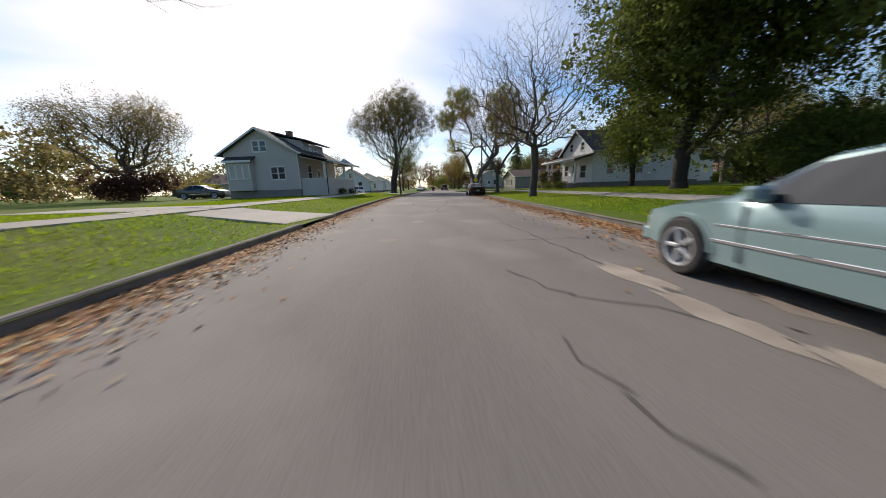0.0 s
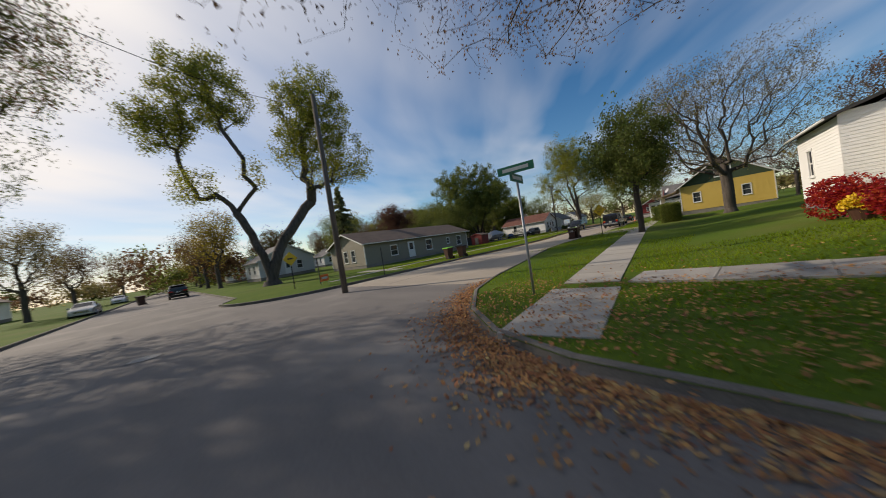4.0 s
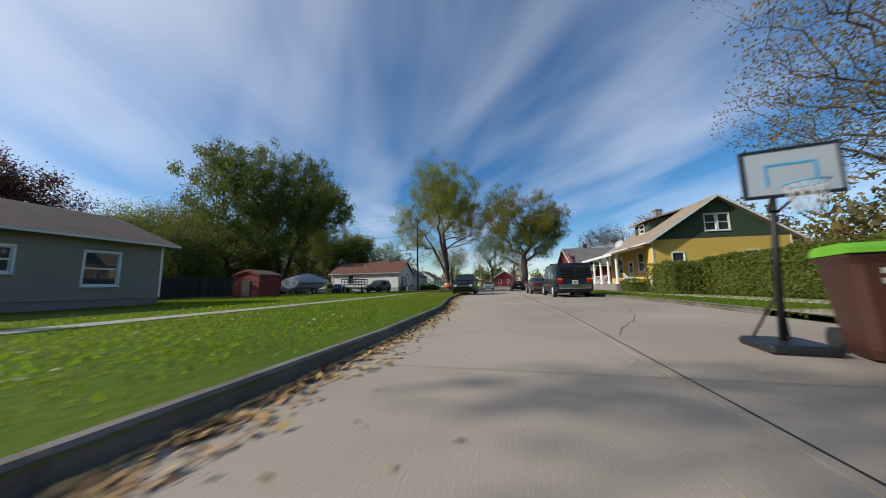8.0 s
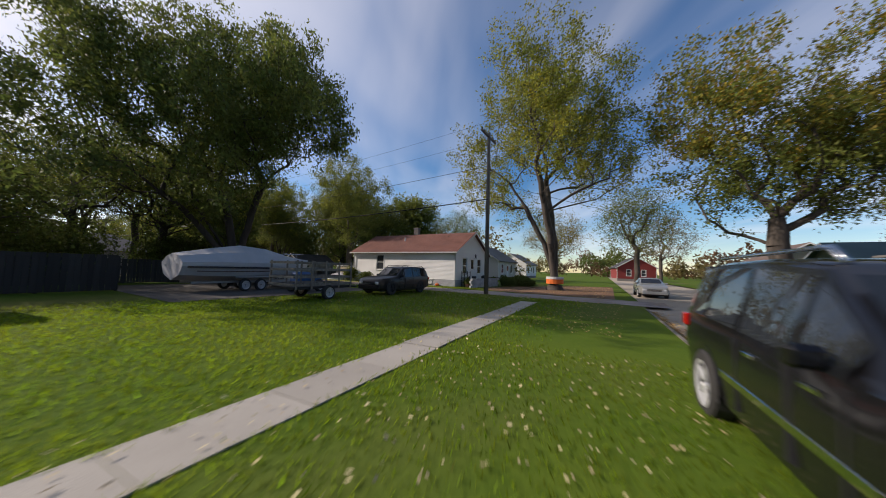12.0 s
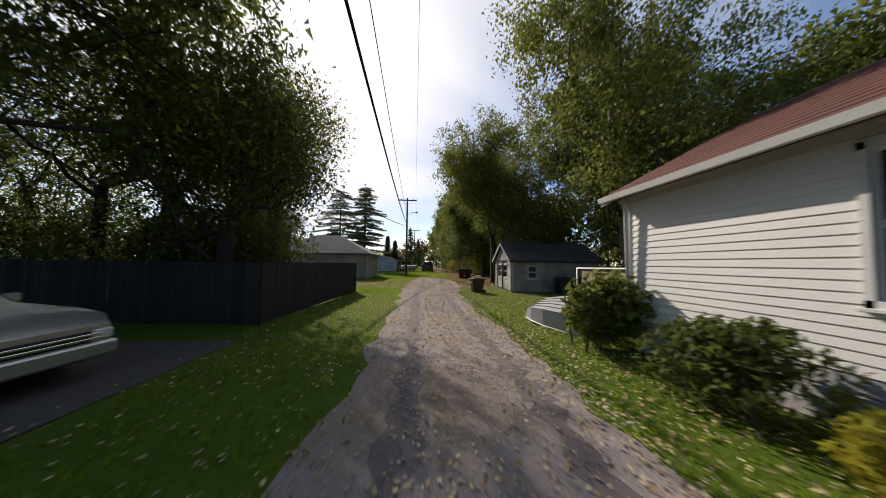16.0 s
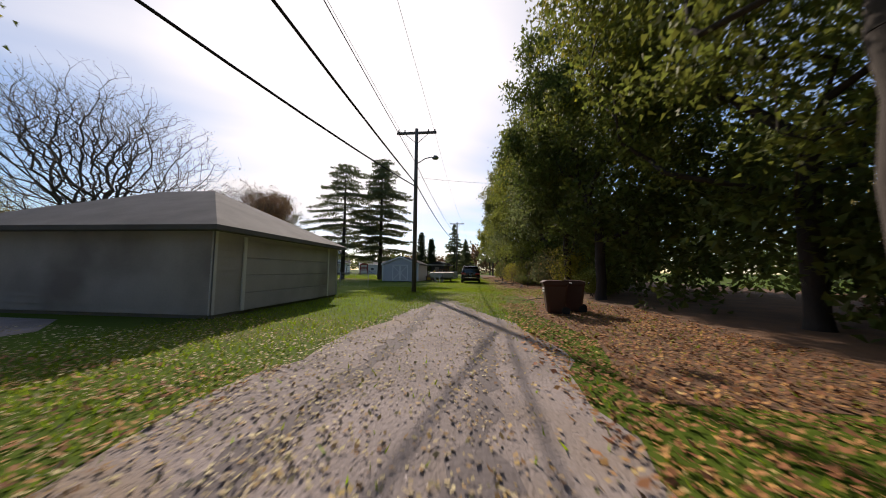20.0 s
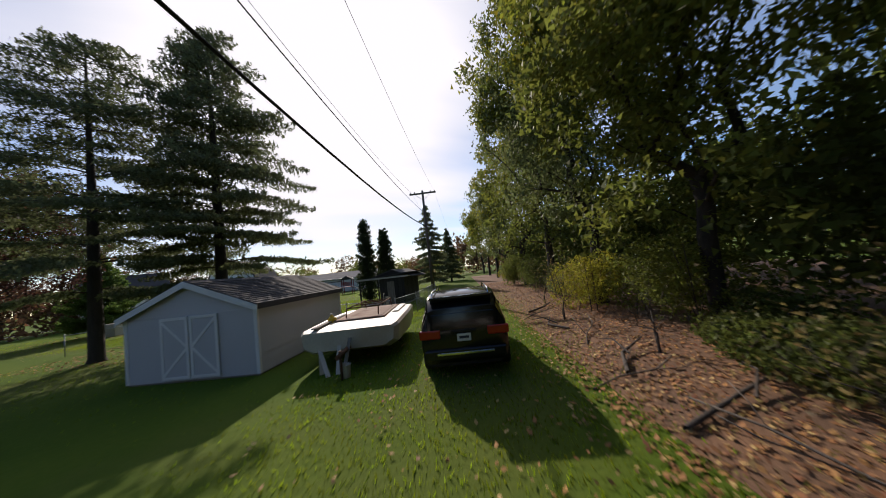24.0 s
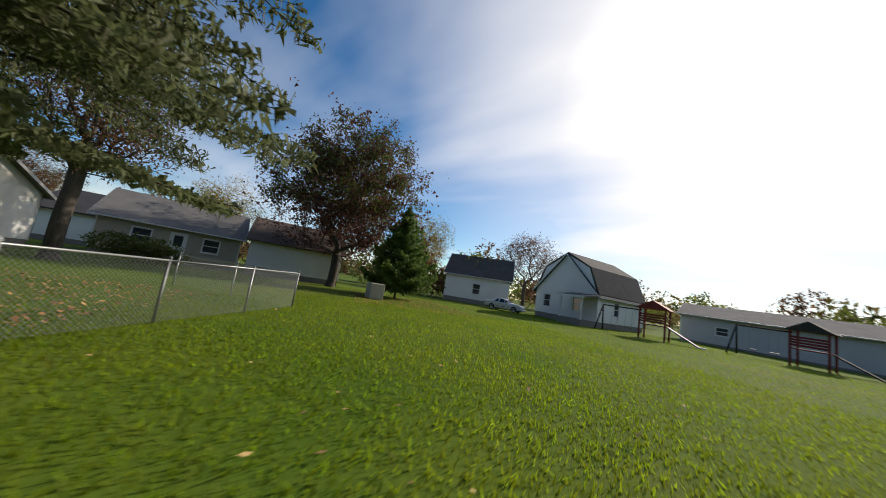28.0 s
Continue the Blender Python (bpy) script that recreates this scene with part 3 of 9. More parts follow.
# ---------------------------------------------------------------- builders: trees
def ring_tube(V, F, pts, radii, sides):
    base = len(V)
    for i, p in enumerate(pts):
        d = (pts[min(i + 1, len(pts) - 1)] - pts[max(i - 1, 0)])
        d = d.normalized() if d.length > 1e-6 else Vector((0, 0, 1))
        u = d.cross(Vector((0.3, 0.1, 1)) if abs(d.z) < 0.9 else Vector((1, 0, 0))).normalized()
        v = d.cross(u)
        for k in range(sides):
            a = 2 * math.pi * k / sides
            V.append(tuple(p + radii[i] * (math.cos(a) * u + math.sin(a) * v)))
    for i in range(len(pts) - 1):
        for k in range(sides):
            a, b = base + i * sides + k, base + i * sides + (k + 1) % sides
            F.append((a, b, b + sides, a + sides))


def leaf_cloud(centres, spread, count, size, rng, flat=0.0, long=1.5, hang=0.0):
    """Vertices and faces of many small pointed leaves round the given points."""
    c = centres[rng.integers(0, len(centres), count)] + rng.normal(0, 1, (count, 3)) * spread
    c[:, 2] -= hang * rng.random(count) * spread
    n = rng.normal(0, 1, (count, 3))
    n[:, 2] += flat
    n /= np.linalg.norm(n, axis=1, keepdims=True)
    u = np.cross(n, rng.normal(0, 1, (count, 3)))
    if hang:
        u[:, 2] -= hang
    u /= np.linalg.norm(u, axis=1, keepdims=True)
    v = np.cross(n, u)
    s = size * (0.6 + 0.8 * rng.random((count, 1)))
    a, b = u * s * 0.5 * long, v * s * 0.5
    V = np.stack([c + a, c + b * 0.9 - a * 0.8, c - b * 0.9 - a * 0.8], 1).reshape(-1, 3)
    F = np.arange(3 * count).reshape(-1, 3)
    return V, F


def leaf_mesh(name, V, F, material, parent):
    me = bpy.data.meshes.new(name)
    me.vertices.add(len(V))
    me.vertices.foreach_set("co", np.ascontiguousarray(V, dtype=np.float32).ravel())
    k = F.shape[1]
    me.loops.add(F.size)
    me.loops.foreach_set("vertex_index", np.ascontiguousarray(F, dtype=np.int32).ravel())
    me.polygons.add(len(F))
    me.polygons.foreach_set("loop_start", np.arange(0, F.size, k, dtype=np.int32))
    me.update(calc_edges=True)
    me.materials.append(material)
    ob = new(name, me)
    ob.parent = parent
    return ob


def wood_mesh(name, P, Q, ra, rb, sides, material, parent):
    """Tapered round bars from points P to points Q, all in one mesh."""
    d = Q - P
    d /= np.maximum(np.linalg.norm(d, axis=1, keepdims=True), 1e-6)
    ref = np.where(np.abs(d[:, 2:3]) < 0.9, np.array((0.3, 0.1, 1.0)), np.array((1.0, 0.0, 0.0)))
    u = np.cross(d, ref)
    u /= np.linalg.norm(u, axis=1, keepdims=True)
    v = np.cross(d, u)
    a = 2 * math.pi * np.arange(sides) / sides
    ring = u[:, None] * np.cos(a)[None, :, None] + v[:, None] * np.sin(a)[None, :, None]
    V = np.concatenate([P[:, None] + ring * ra[:, None, None], Q[:, None] + ring * rb[:, None, None]], 1)
    base = (np.arange(len(P)) * 2 * sides)[:, None]
    k = np.arange(sides)
    F = np.stack([base + k, base + (k + 1) % sides, base + sides + (k + 1) % sides, base + sides + k], 2).reshape(-1, 4)
    ob = leaf_mesh(name, V.reshape(-1, 3), F, material, parent)
    return ob


def crown_lobes(height, first, radius, shift, rng, subs=10):
    zb = height * first
    hz = (height - zb) / 2
    c = np.array((shift[0], shift[1], zb + hz))
    r = np.array((radius, radius, hz))
    lobes = [(c, r * 0.8)]
    for i in range(subs):
        d = rng.normal(0, 1, 3)
        d[2] = d[2] * 0.8 + 0.15
        d /= np.linalg.norm(d)
        s = rng.uniform(0.34, 0.5)
        lobes.append((c + d * r * (1.0 - s), r * s * np.array((1, 1, 0.9))))
    return lobes


def tree(x, y, height, girth, seed, leaves, label, bark=None, first=0.2, count=9000, size=0.16, spread=0.4, second=None, share=0.3, z=0.0, lean=(0, 0),
         category="tree", stems=1, hang=0.0, long=1.5, radius=5.0, lobes=None, twigs=None, shift=(0, 0), fill=0.04, tip=0.006, fork=0.0):
    """A broad-leaved tree: trunk and limbs that reach for points spread through lumpy crown lobes, each bar as thick as what it carries, and single leaves round the tips."""
    rng = np.random.default_rng(seed)
    e = thing("tree", pose(x, y, z), label, category)
    if lobes is None:
        lobes = crown_lobes(height, first, radius, shift, rng)
    else:
        lobes = [(np.array(c, float), np.array((r, r, h), float)) for *c, r, h in lobes]
    n = twigs or int(90 + 5.5 * radius ** 2)
    vol = np.array([r[0] ** 2 * r[2] for c, r in lobes]) ** 0.8
    pick = rng.choice(len(lobes), n, p=vol / vol.sum())
    d = rng.normal(0, 1, (n, 3))
    d /= np.linalg.norm(d, axis=1, keepdims=True)
    C, R = np.array([c for c, r in lobes]), np.array([r for c, r in lobes])
    pts = C[pick] + d * R[pick] * (rng.random((n, 1)) ** 0.42)
    zb = height * first
    pts = pts[pts[:, 2] > zb * 0.75]
    # trunk or stems
    nodes, parent, path = [np.array((0.0, 0.0, -0.1))], [-1], [0.0]
    for s in range(stems):
        goal = C[0] * (1, 1, 0) if stems == 1 else C[(s + 1) % len(C)] * (0.75, 0.75, 0)
        goal = goal + np.array((lean[0], lean[1], 0)) * zb
        goal[2] = zb + (0.35 if stems == 1 else 0.55) * (C[0][2] - zb)
        last = 0
        m = max(4, int(goal[2] / 0.8))
        for i in range(1, m + 1):
            f = i / m
            out = max(0.0, (f * goal[2] - fork) / (goal[2] - fork)) if fork else f ** 1.7
            p = np.array((goal[0] * out, goal[1] * out, -0.1 + (goal[2] + 0.1) * f)) + rng.normal(0, 0.035, 3) * min(1, 3 * f) * (1 + girth)
            nodes.append(p)
            parent.append(last)
            path.append(path[last] + float(np.linalg.norm(p - nodes[last])))
            last = len(nodes) - 1
    cap = len(nodes) + len(pts) * 14
    N = np.zeros((cap, 3))
    N[:len(nodes)] = nodes
    par = np.zeros(cap, int)
    par[:len(nodes)] = parent
    L = np.zeros(cap)
    L[:len(nodes)] = path
    used = len(nodes)
    tips = []
    order = np.argsort(np.linalg.norm(pts - np.array((C[0][0] * 0.5, C[0][1] * 0.5, zb)), axis=1))
    for p in pts[order]:
        dv = N[:used] - p
        dist = np.sqrt((dv * dv).sum(1))
        cost = dist + 0.32 * L[:used] + 1.2 * np.maximum(0, dv[:, 2])
        cost[N[:used, 2] < zb * 0.8] += 50
        i = int(np.argmin(cost))
        a, D = N[i].copy(), float(dist[i])
        k = min(12, max(1, int(D / 0.65)))
        side = rng.normal(0, 0.028, 3) * D
        for j in range(1, k + 1):
            f = j / k
            q = a + (p - a) * f + (side + np.array((0, 0, 0.05 * D))) * math.sin(math.pi * f)
            N[used], par[used], L[used] = q, i, L[i] + D / k
            i = used
            used += 1
        tips.append(i)
    carried = np.zeros(used)
    carried[tips] += 1
    for i in range(used - 1, 0, -1):
        carried[par[i]] += carried[i]
    carried = np.maximum(carried, 1)
    power = math.log(girth / tip) / math.log(max(carried[0], 2))
    rad = tip * carried ** power
    low = np.arange(1, used)
    A, B = N[par[low]], N[low]
    rb = rad[low]
    ra = np.minimum(rad[par[low]], rb * 1.25)
    bark = bark or BARK
    big = rb > max(0.3 * girth, 0.04)
    if big.any():
        wood_mesh("trunk", A[big], B[big] + (B[big] - A[big]) * 0.06, ra[big], rb[big], 9, bark, e)
    mid = ~big & (rb > 0.022)
    if mid.any():
        tagged(wood_mesh("branchwork", A[mid], B[mid] + (B[mid] - A[mid]) * 0.05, ra[mid], rb[mid], 5, bark, e), kind="stuff")
    thin = ~big & ~mid
    if thin.any():
        tagged(wood_mesh("twig_spray", A[thin], B[thin], ra[thin], rb[thin], 3, bark, e), kind="stuff")
    V, F = [], []
    ring_tube(V, F, [Vector((0, 0, -0.15)), Vector((0, 0, 0.12)), Vector((0, 0, 0.5))], [girth * 1.5, girth * 1.2, girth * 0.95], 9)
    pymesh("root_flare", V, F, bark, e, soft=True)
    if leaves and count:
        at = np.concatenate([N[tips], N[tips], N[par[np.array(tips)]]])
        inner = int(count * fill)
        n1 = int((count - inner) * (1 - share)) if second else count - inner
        leaf_mesh("crown", *leaf_cloud(at, spread, n1, size, rng, hang=hang, long=long), leaves, e)
        if second:
            high = at[at[:, 2] > np.quantile(at[:, 2], 0.3)]
            leaf_mesh("crown", *leaf_cloud(high, spread, count - inner - n1, size, rng, hang=hang, long=long), second, e)
        if inner > 200:
            q = C[0] + rng.normal(0, 0.42, (600, 3)) * R[0]
            leaf_mesh("inner_crown", *leaf_cloud(q[q[:, 2] > zb], spread, inner, size * 1.8, rng), leaves, e)
    return e


def conifer(x, y, height, radius, seed, label, needles=None, bare=0.1, droop=0.35, count=14000, size=0.16, girth=None, z=0.0, power=0.9, gap=0.4, thin=1.0, sweep=0.25, ragged=0.25):
    """A spruce or pine: straight trunk, layers of drooping boughs with side sprays, needle tufts hanging along them."""
    rnd = random.Random(seed)
    rng = np.random.default_rng(seed)
    e = thing("conifer", pose(x, y, z), label, "tree")
    girth = girth or height * 0.019
    V, F = [], []
    ring_tube(V, F, [Vector((0, 0, -0.1)), Vector((0, 0, 0.25)), Vector((0.05, 0.02, height * 0.5)), Vector((0, 0, height))], [girth * 1.4, girth, girth * 0.6, 0.02], 9)
    pymesh("trunk", V, F, DARKBARK if needles is not PINENEEDLE else BARK, e, soft=True)
    P, Q, rp, pts = [], [], [], []
    zz = height * bare
    while zz < height * 0.985:
        f = 1 - (zz - height * bare) / (height * (1 - bare))
        r = radius * f ** power * (0.75 + 0.25 * min(1, (1 - f) * 6))
        k = max(4, int(5 * thin + rnd.random() * 3))
        for i in range(k):
            a = 6.283 * (i + rnd.random() * 0.8) / k + zz * 2.1
            L = r * rnd.uniform(1 - ragged * 1.6, 1 + ragged * 0.7) + 0.12
            d = Vector((math.cos(a), math.sin(a), 0))
            side = Vector((-d.y, d.x, 0))
            z0 = zz + rnd.gauss(0, 0.15)

            def at(s):
                return Vector((0, 0, z0)) + d * (L * s) + Vector((0, 0, 0.24 * L * s * (1 - s) - droop * L * s * s + sweep * L * s ** 4))

            m = max(3, int(L / 0.45))
            line = [at(j / m) for j in range(m + 1)]
            for j in range(m):
                P.append(line[j])
                Q.append(line[j + 1])
                rp.append(0.008 + 0.035 * L / 6 * (1 - j / m))
            step = 0.26
            j = 0.18 * L
            while j < L:
                s = j / L
                base = at(s)
                w = min(1.5, (0.12 + 0.42 * L * (1 - s) ** 0.8 * min(1, s * 3)))
                for q in (-1, 1):
                    ln = w * rnd.uniform(0.6, 1.1)
                    tipp = base + side * (q * ln) + d * (ln * 0.55) + Vector((0, 0, -0.16 * ln - 0.03))
                    nn = max(2, int(ln / 0.12))
                    for t in range(nn):
                        pts.append(tuple(base.lerp(tipp, (t + 0.6) / nn)))
                    if ln > 0.4:
                        P.append(base)
                        Q.append(tipp)
                        rp.append(0.006)
                pts.append(tuple(base))
                j += step * rnd.uniform(0.7, 1.3)
        zz += gap * rnd.uniform(0.7, 1.25) * (0.55 + 0.6 * f)
    P, Q, rp = np.array([tuple(p) for p in P]), np.array([tuple(p) for p in Q]), np.array(rp)
    tagged(wood_mesh("bough_spray", P, Q, rp, rp * 0.8, 4, DARKBARK, e), kind="stuff")
    arr = np.array(pts)
    leaf_mesh("crown", *leaf_cloud(arr, 0.055, count, size, rng, flat=0.5, long=2.8, hang=0.9), needles or NEEDLE, e)
    return e


def bush(name, x, y, sx, sy, h, seed, leaves, label, count=3500, size=0.08, z=0.0, boxy=False, category="bush", rz=0.0, lumps=9, stem=True):
    """A shrub or hedge: stems and a skin of leaves on uneven lumps."""
    rng = np.random.default_rng(seed)
    e = thing(name, pose(x, y, z, 0, 0, rz), label, category)
    pts = []
    if boxy:
        n = count // 2
        p = rng.random((n, 3)) * (sx, sy, h) - (sx / 2, sy / 2, 0)
        face = rng.integers(0, 5, n)
        k = 0.06
        p[face == 0, 0] = -sx / 2
        p[face == 1, 0] = sx / 2
        p[face == 2, 1] = -sy / 2
        p[face == 3, 1] = sy / 2
        p[face == 4, 2] = h
        wob = np.sin(p[:, 0:1] * 2.1 + 1) * np.cos(p[:, 1:2] * 2.7) * 0.12
        p += wob * (1, 1, 0.8)
        pts = p
    else:
        for i in range(lumps):
            c = (rng.random(3) - 0.5) * (sx * 0.6, sy * 0.6, 0) + (0, 0, h * (0.35 + 0.3 * rng.random()))
            r = np.array((sx * 0.3, sy * 0.3, h * 0.36)) * (0.7 + 0.5 * rng.random())
            v = rng.normal(0, 1, (240, 3))
            v /= np.linalg.norm(v, axis=1, keepdims=True)
            q = c + v * r * (0.8 + 0.25 * rng.random((240, 1)))
            pts.append(q[q[:, 2] > 0.02])
        pts = np.concatenate(pts)
    leaf_mesh("crown", *leaf_cloud(pts, size * 0.6, count, size, rng), leaves, e)
    V, F = [], []
    for i in range(7 if stem else 3):
        a = rng.random() * 6.28
        b = Vector((rng.normal(0, sx * 0.12), rng.normal(0, sy * 0.12), 0))
        ring_tube(V, F, [b + Vector((0, 0, -0.05)), b + Vector((math.cos(a) * sx * 0.12, math.sin(a) * sy * 0.12, h * 0.45)), b + Vector((math.cos(a) * sx * 0.25, math.sin(a) * sy * 0.25, h * 0.8))], [0.025, 0.018, 0.008], 5)
    pymesh("stem_cluster", V, F, BARK, e)
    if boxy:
        # solid box in dark leaf colour paints the shade inside a clipped hedge
        part("heart", box(-sx / 2 + 0.14, sx / 2 - 0.14, -sy / 2 + 0.14, sy / 2 - 0.14, 0.05, h - 0.14, 0.05), L_DARK, e, "dark green box painting the shade inside the hedge")
    return e


# ---------------------------------------------------------------- builders: vehicles
def wheel(parent, x, y, r, w, side, spokes=5, rim_mat=None, name="wheel"):
    """A wheel with its axle along y; side +1 shows its face to +y."""
    e = new(name)
    e.parent = parent
    e.matrix_local = pose(x, y, r)
    prof = [(r * 0.66, -w / 2), (r * 0.93, -w / 2), (r, -w * 0.36), (r, w * 0.36), (r * 0.93, w / 2), (r * 0.66, w / 2)]
    bm = lathe(prof, 26)
    bmesh.ops.delete(bm, geom=[f for f in bm.faces if len(f.verts) > 4], context="FACES")
    bmesh.ops.rotate(bm, verts=bm.verts, matrix=Matrix.Rotation(radians(90), 3, "X"))
    part("tyre", bm, RUBBER, e, soft=False)
    bm = lathe([(r * 0.1, w * 0.30), (r * 0.16, w * 0.36), (r * 0.17, w * 0.1), (r * 0.6, w * 0.06), (r * 0.62, w * 0.5), (r * 0.69, w * 0.53), (r * 0.69, w * 0.3)], 26)
    bmesh.ops.delete(bm, geom=[f for f in bm.faces if len(f.verts) > 4], context="FACES")
    for k in range(spokes):
        a = 6.283 * k / spokes
        s = bmesh.new()
        box(r * 0.1, r * 0.64, -r * 0.075, r * 0.075, w * 0.22, w * 0.46, 0.012, s)
        join(bm, s, Matrix.Rotation(a, 4, "Z"))
    bmesh.ops.rotate(bm, verts=bm.verts, matrix=Matrix.Rotation(radians(-90 * side), 3, "X"))
    part("rim", bm, rim_mat or RIM, e, soft=False)
    return e


def vehicle(name, m, kind, body_mat, label, L=4.8, W=1.85, H=1.5, wb=2.8, r=0.34, spokes=5, rim_mat=None, glass=True, chrome=True, rack=False, group="", plate=True, louvers=False):
    """A parked car that points along +x. kind: sedan, suv, van, pickup, minivan."""
    e = thing(name, m, label, "car" if kind in ("sedan",) else kind, group)
    hw = W / 2
    # stations along the length: x, sill z, belt z, roof z, half width at sill, belt, roof
    K = {
        "sedan": [(-0.5, .32, .62, .64, .80, .86, .80), (-0.485, .24, .66, .70, .88, .92, .84), (-.40, .2, .68, .72, .94, .97, .86), (-.30, .18, .68, .74, .97, 1, .8), (-.17, .17, .67, .97, .98, 1, .70), (-.05, .17, .66, 1.0, .98, 1, .72), (.06, .17, .65, .97, .98, 1, .72), (.20, .17, .65, .70, .98, 1, .82), (.36, .18, .63, .66, .97, .98, .8), (.46, .22, .58, .6, .9, .9, .74), (.5, .3, .48, .5, .76, .78, .66)],
        "suv": [(-0.5, .3, .56, .6, .84, .88, .78), (-.485, .2, .60, .84, .92, .95, .76), (-.42, .16, .62, .97, .97, .99, .78), (-.3, .15, .62, 1.0, .98, 1, .80), (-.1, .15, .61, 1.0, .98, 1, .81), (.06, .15, .60, .96, .98, 1, .78), (.19, .15, .60, .64, .98, 1, .86), (.35, .16, .58, .62, .97, .98, .85), (.46, .2, .55, .57, .92, .92, .8), (.5, .26, .44, .46, .82, .84, .74)],
        "van": [(-0.5, .2, .5, .92, .95, .97, .86), (-.49, .17, .52, .97, .97, .99, .88), (-.3, .15, .53, 1.0, .98, 1, .9), (0, .15, .53, 1.0, .98, 1, .9), (.18, .15, .52, .99, .98, 1, .88), (.27, .15, .51, .9, .98, 1, .86), (.36, .15, .5, .54, .98, 1, .9), (.46, .17, .46, .49, .95, .96, .85), (.5, .22, .38, .41, .88, .9, .8)],
        "pickup": [(-0.5, .3, .56, .57, .9, .93, .9), (-.49, .22, .58, .59, .95, .97, .93), (-.3, .2, .58, .59, .97, .99, .95), (-.13, .19, .59, .6, .98, 1, .95), (-.12, .19, .59, .95, .98, 1, .8), (-.02, .19, .59, 1.0, .98, 1, .82), (.1, .19, .59, .96, .98, 1, .8), (.2, .19, .58, .62, .98, 1, .88), (.38, .2, .56, .59, .97, .98, .86), (.47, .23, .52, .54, .93, .93, .82), (.5, .28, .42, .44, .84, .86, .76)],
    }
    K["minivan"] = [(-0.5, .24, .58, .64, .86, .9, .78), (-.485, .18, .61, .80, .93, .96, .78), (-.4, .15, .64, .95, .97, .99, .8), (-.2, .14, .65, 1.0, .98, 1, .81), (.0, .14, .645, .99, .98, 1, .8), (.1, .14, .64, .945, .98, 1, .78), (.17, .14, .635, .82, .98, 1, .8), (.245, .14, .63, .68, .98, 1, .86), (.36, .16, .59, .63, .97, .98, .82), (.46, .19, .52, .55, .9, .92, .76), (.5, .26, .40, .42, .8, .82, .7)]
    rows = K[kind]
    bm = bmesh.new()
    rings = []
    for x, zs, zb, zr, ws, wbelt, wr in rows:
        zs, zb, zr = zs * H, zb * H, zr * H
        roofed = zr - zb > 0.18 * H
        zm = zs + (zb - zs) * 0.55
        half = [(ws * hw * 0.9, zs), (ws * hw, zs + 0.05), (wbelt * hw * 1.01, zm), (wbelt * hw * 0.985, zb), ((wr if roofed else wr * 1.0) * hw * 1.0, zr - (0.05 if roofed else 0.012)), (wr * hw * 0.86, zr - 0.004 if not roofed else zr - 0.012), (0, zr)]
        pts = [(x * L, -a, b) for a, b in half] + [(x * L, a, b) for a, b in half[-2::-1]]
        rings.append([bm.verts.new(p) for p in pts])
    for a, b in zip(rings, rings[1:]):
        for k in range(len(a) - 1):
            bm.faces.new((a[k], a[k + 1], b[k + 1], b[k]))
        bm.faces.new((a[-1], a[0], b[0], b[-1]))
    bm.faces.new(rings[0])
    bm.faces.new(rings[-1][::-1])
    bmesh.ops.recalc_face_normals(bm, faces=bm.faces[:])
    # wheel wells
    for f in bm.faces:
        f.smooth = True
    body = part("body", bm, body_mat, e)
    body.data.set_sharp_from_angle(angle=radians(38))
    front, back = wb / 2 + 0.01 * L, -wb / 2 + 0.01 * L
    tw = 0.22
    for x in (front, back):
        for s in (-1, 1):
            wheel(e, x, s * (hw - tw / 2 + 0.042), r, tw, s, spokes, rim_mat)
            arch = bmesh.new()
            seg = 12
            out = [(x + (r + 0.075) * math.cos(math.pi * k / seg), r + (r + 0.06) * math.sin(math.pi * k / seg)) for k in range(seg + 1)]
            inn = [(x + (r + 0.03) * math.cos(math.pi * k / seg), r + (r + 0.02) * math.sin(math.pi * k / seg)) for k in range(seg + 1)]
            y0, y1 = s * (hw + 0.012), s * (hw - 0.03)
            strip = [[arch.verts.new(p) for p in ((i[0], y0, i[1]), (o[0], y0, o[1]), (o[0], y1, o[1]))] for i, o in zip(inn, out)]
            for p, q in zip(strip, strip[1:]):
                arch.faces.new((p[0], q[0], q[1], p[1]))
                arch.faces.new((p[1], q[1], q[2], p[2]))
            part("wheel_arch", arch, body_mat, e)
            well = bmesh.new()
            fan = [well.verts.new((px, s * (hw + 0.008), pz)) for px, pz in inn] + [well.verts.new((x - r - 0.03, s * (hw + 0.008), 0.16 * H)), well.verts.new((x + r + 0.03, s * (hw + 0.008), 0.16 * H))]
            well.faces.new(fan)
            part("wheel_well", well, INK, e)

    def at(fx):
        """Belt and roof line at a share of the length."""
        for p, q in zip(rows, rows[1:]):
            if p[0] <= fx <= q[0]:
                f = (fx - p[0]) / (q[0] - p[0])
                return [p[i] + (q[i] - p[i]) * f for i in range(7)]
        return rows[-1]

    def side_pane(x0, x1, s, lo=0.04, hi=0.93, name="side_window"):
        bm = bmesh.new()
        n = 4
        low, upp = [], []
        for i in range(n + 1):
            fx = x0 + (x1 - x0) * i / n
            _, zs, zb, zr, ws, wbl, wr = at(fx)
            zb, zr = zb * H, zr * H - 0.05
            for lst, f in ((low, lo), (upp, hi)):
                y = (wbl * 0.985 * (1 - f) + wr * f) * hw + 0.012
                lst.append(bm.verts.new((fx * L, s * y, zb + (zr - zb) * f)))
        for i in range(n):
            bm.faces.new((low[i], low[i + 1], upp[i + 1], upp[i]) if s < 0 else (low[i + 1], low[i], upp[i], upp[i + 1]))
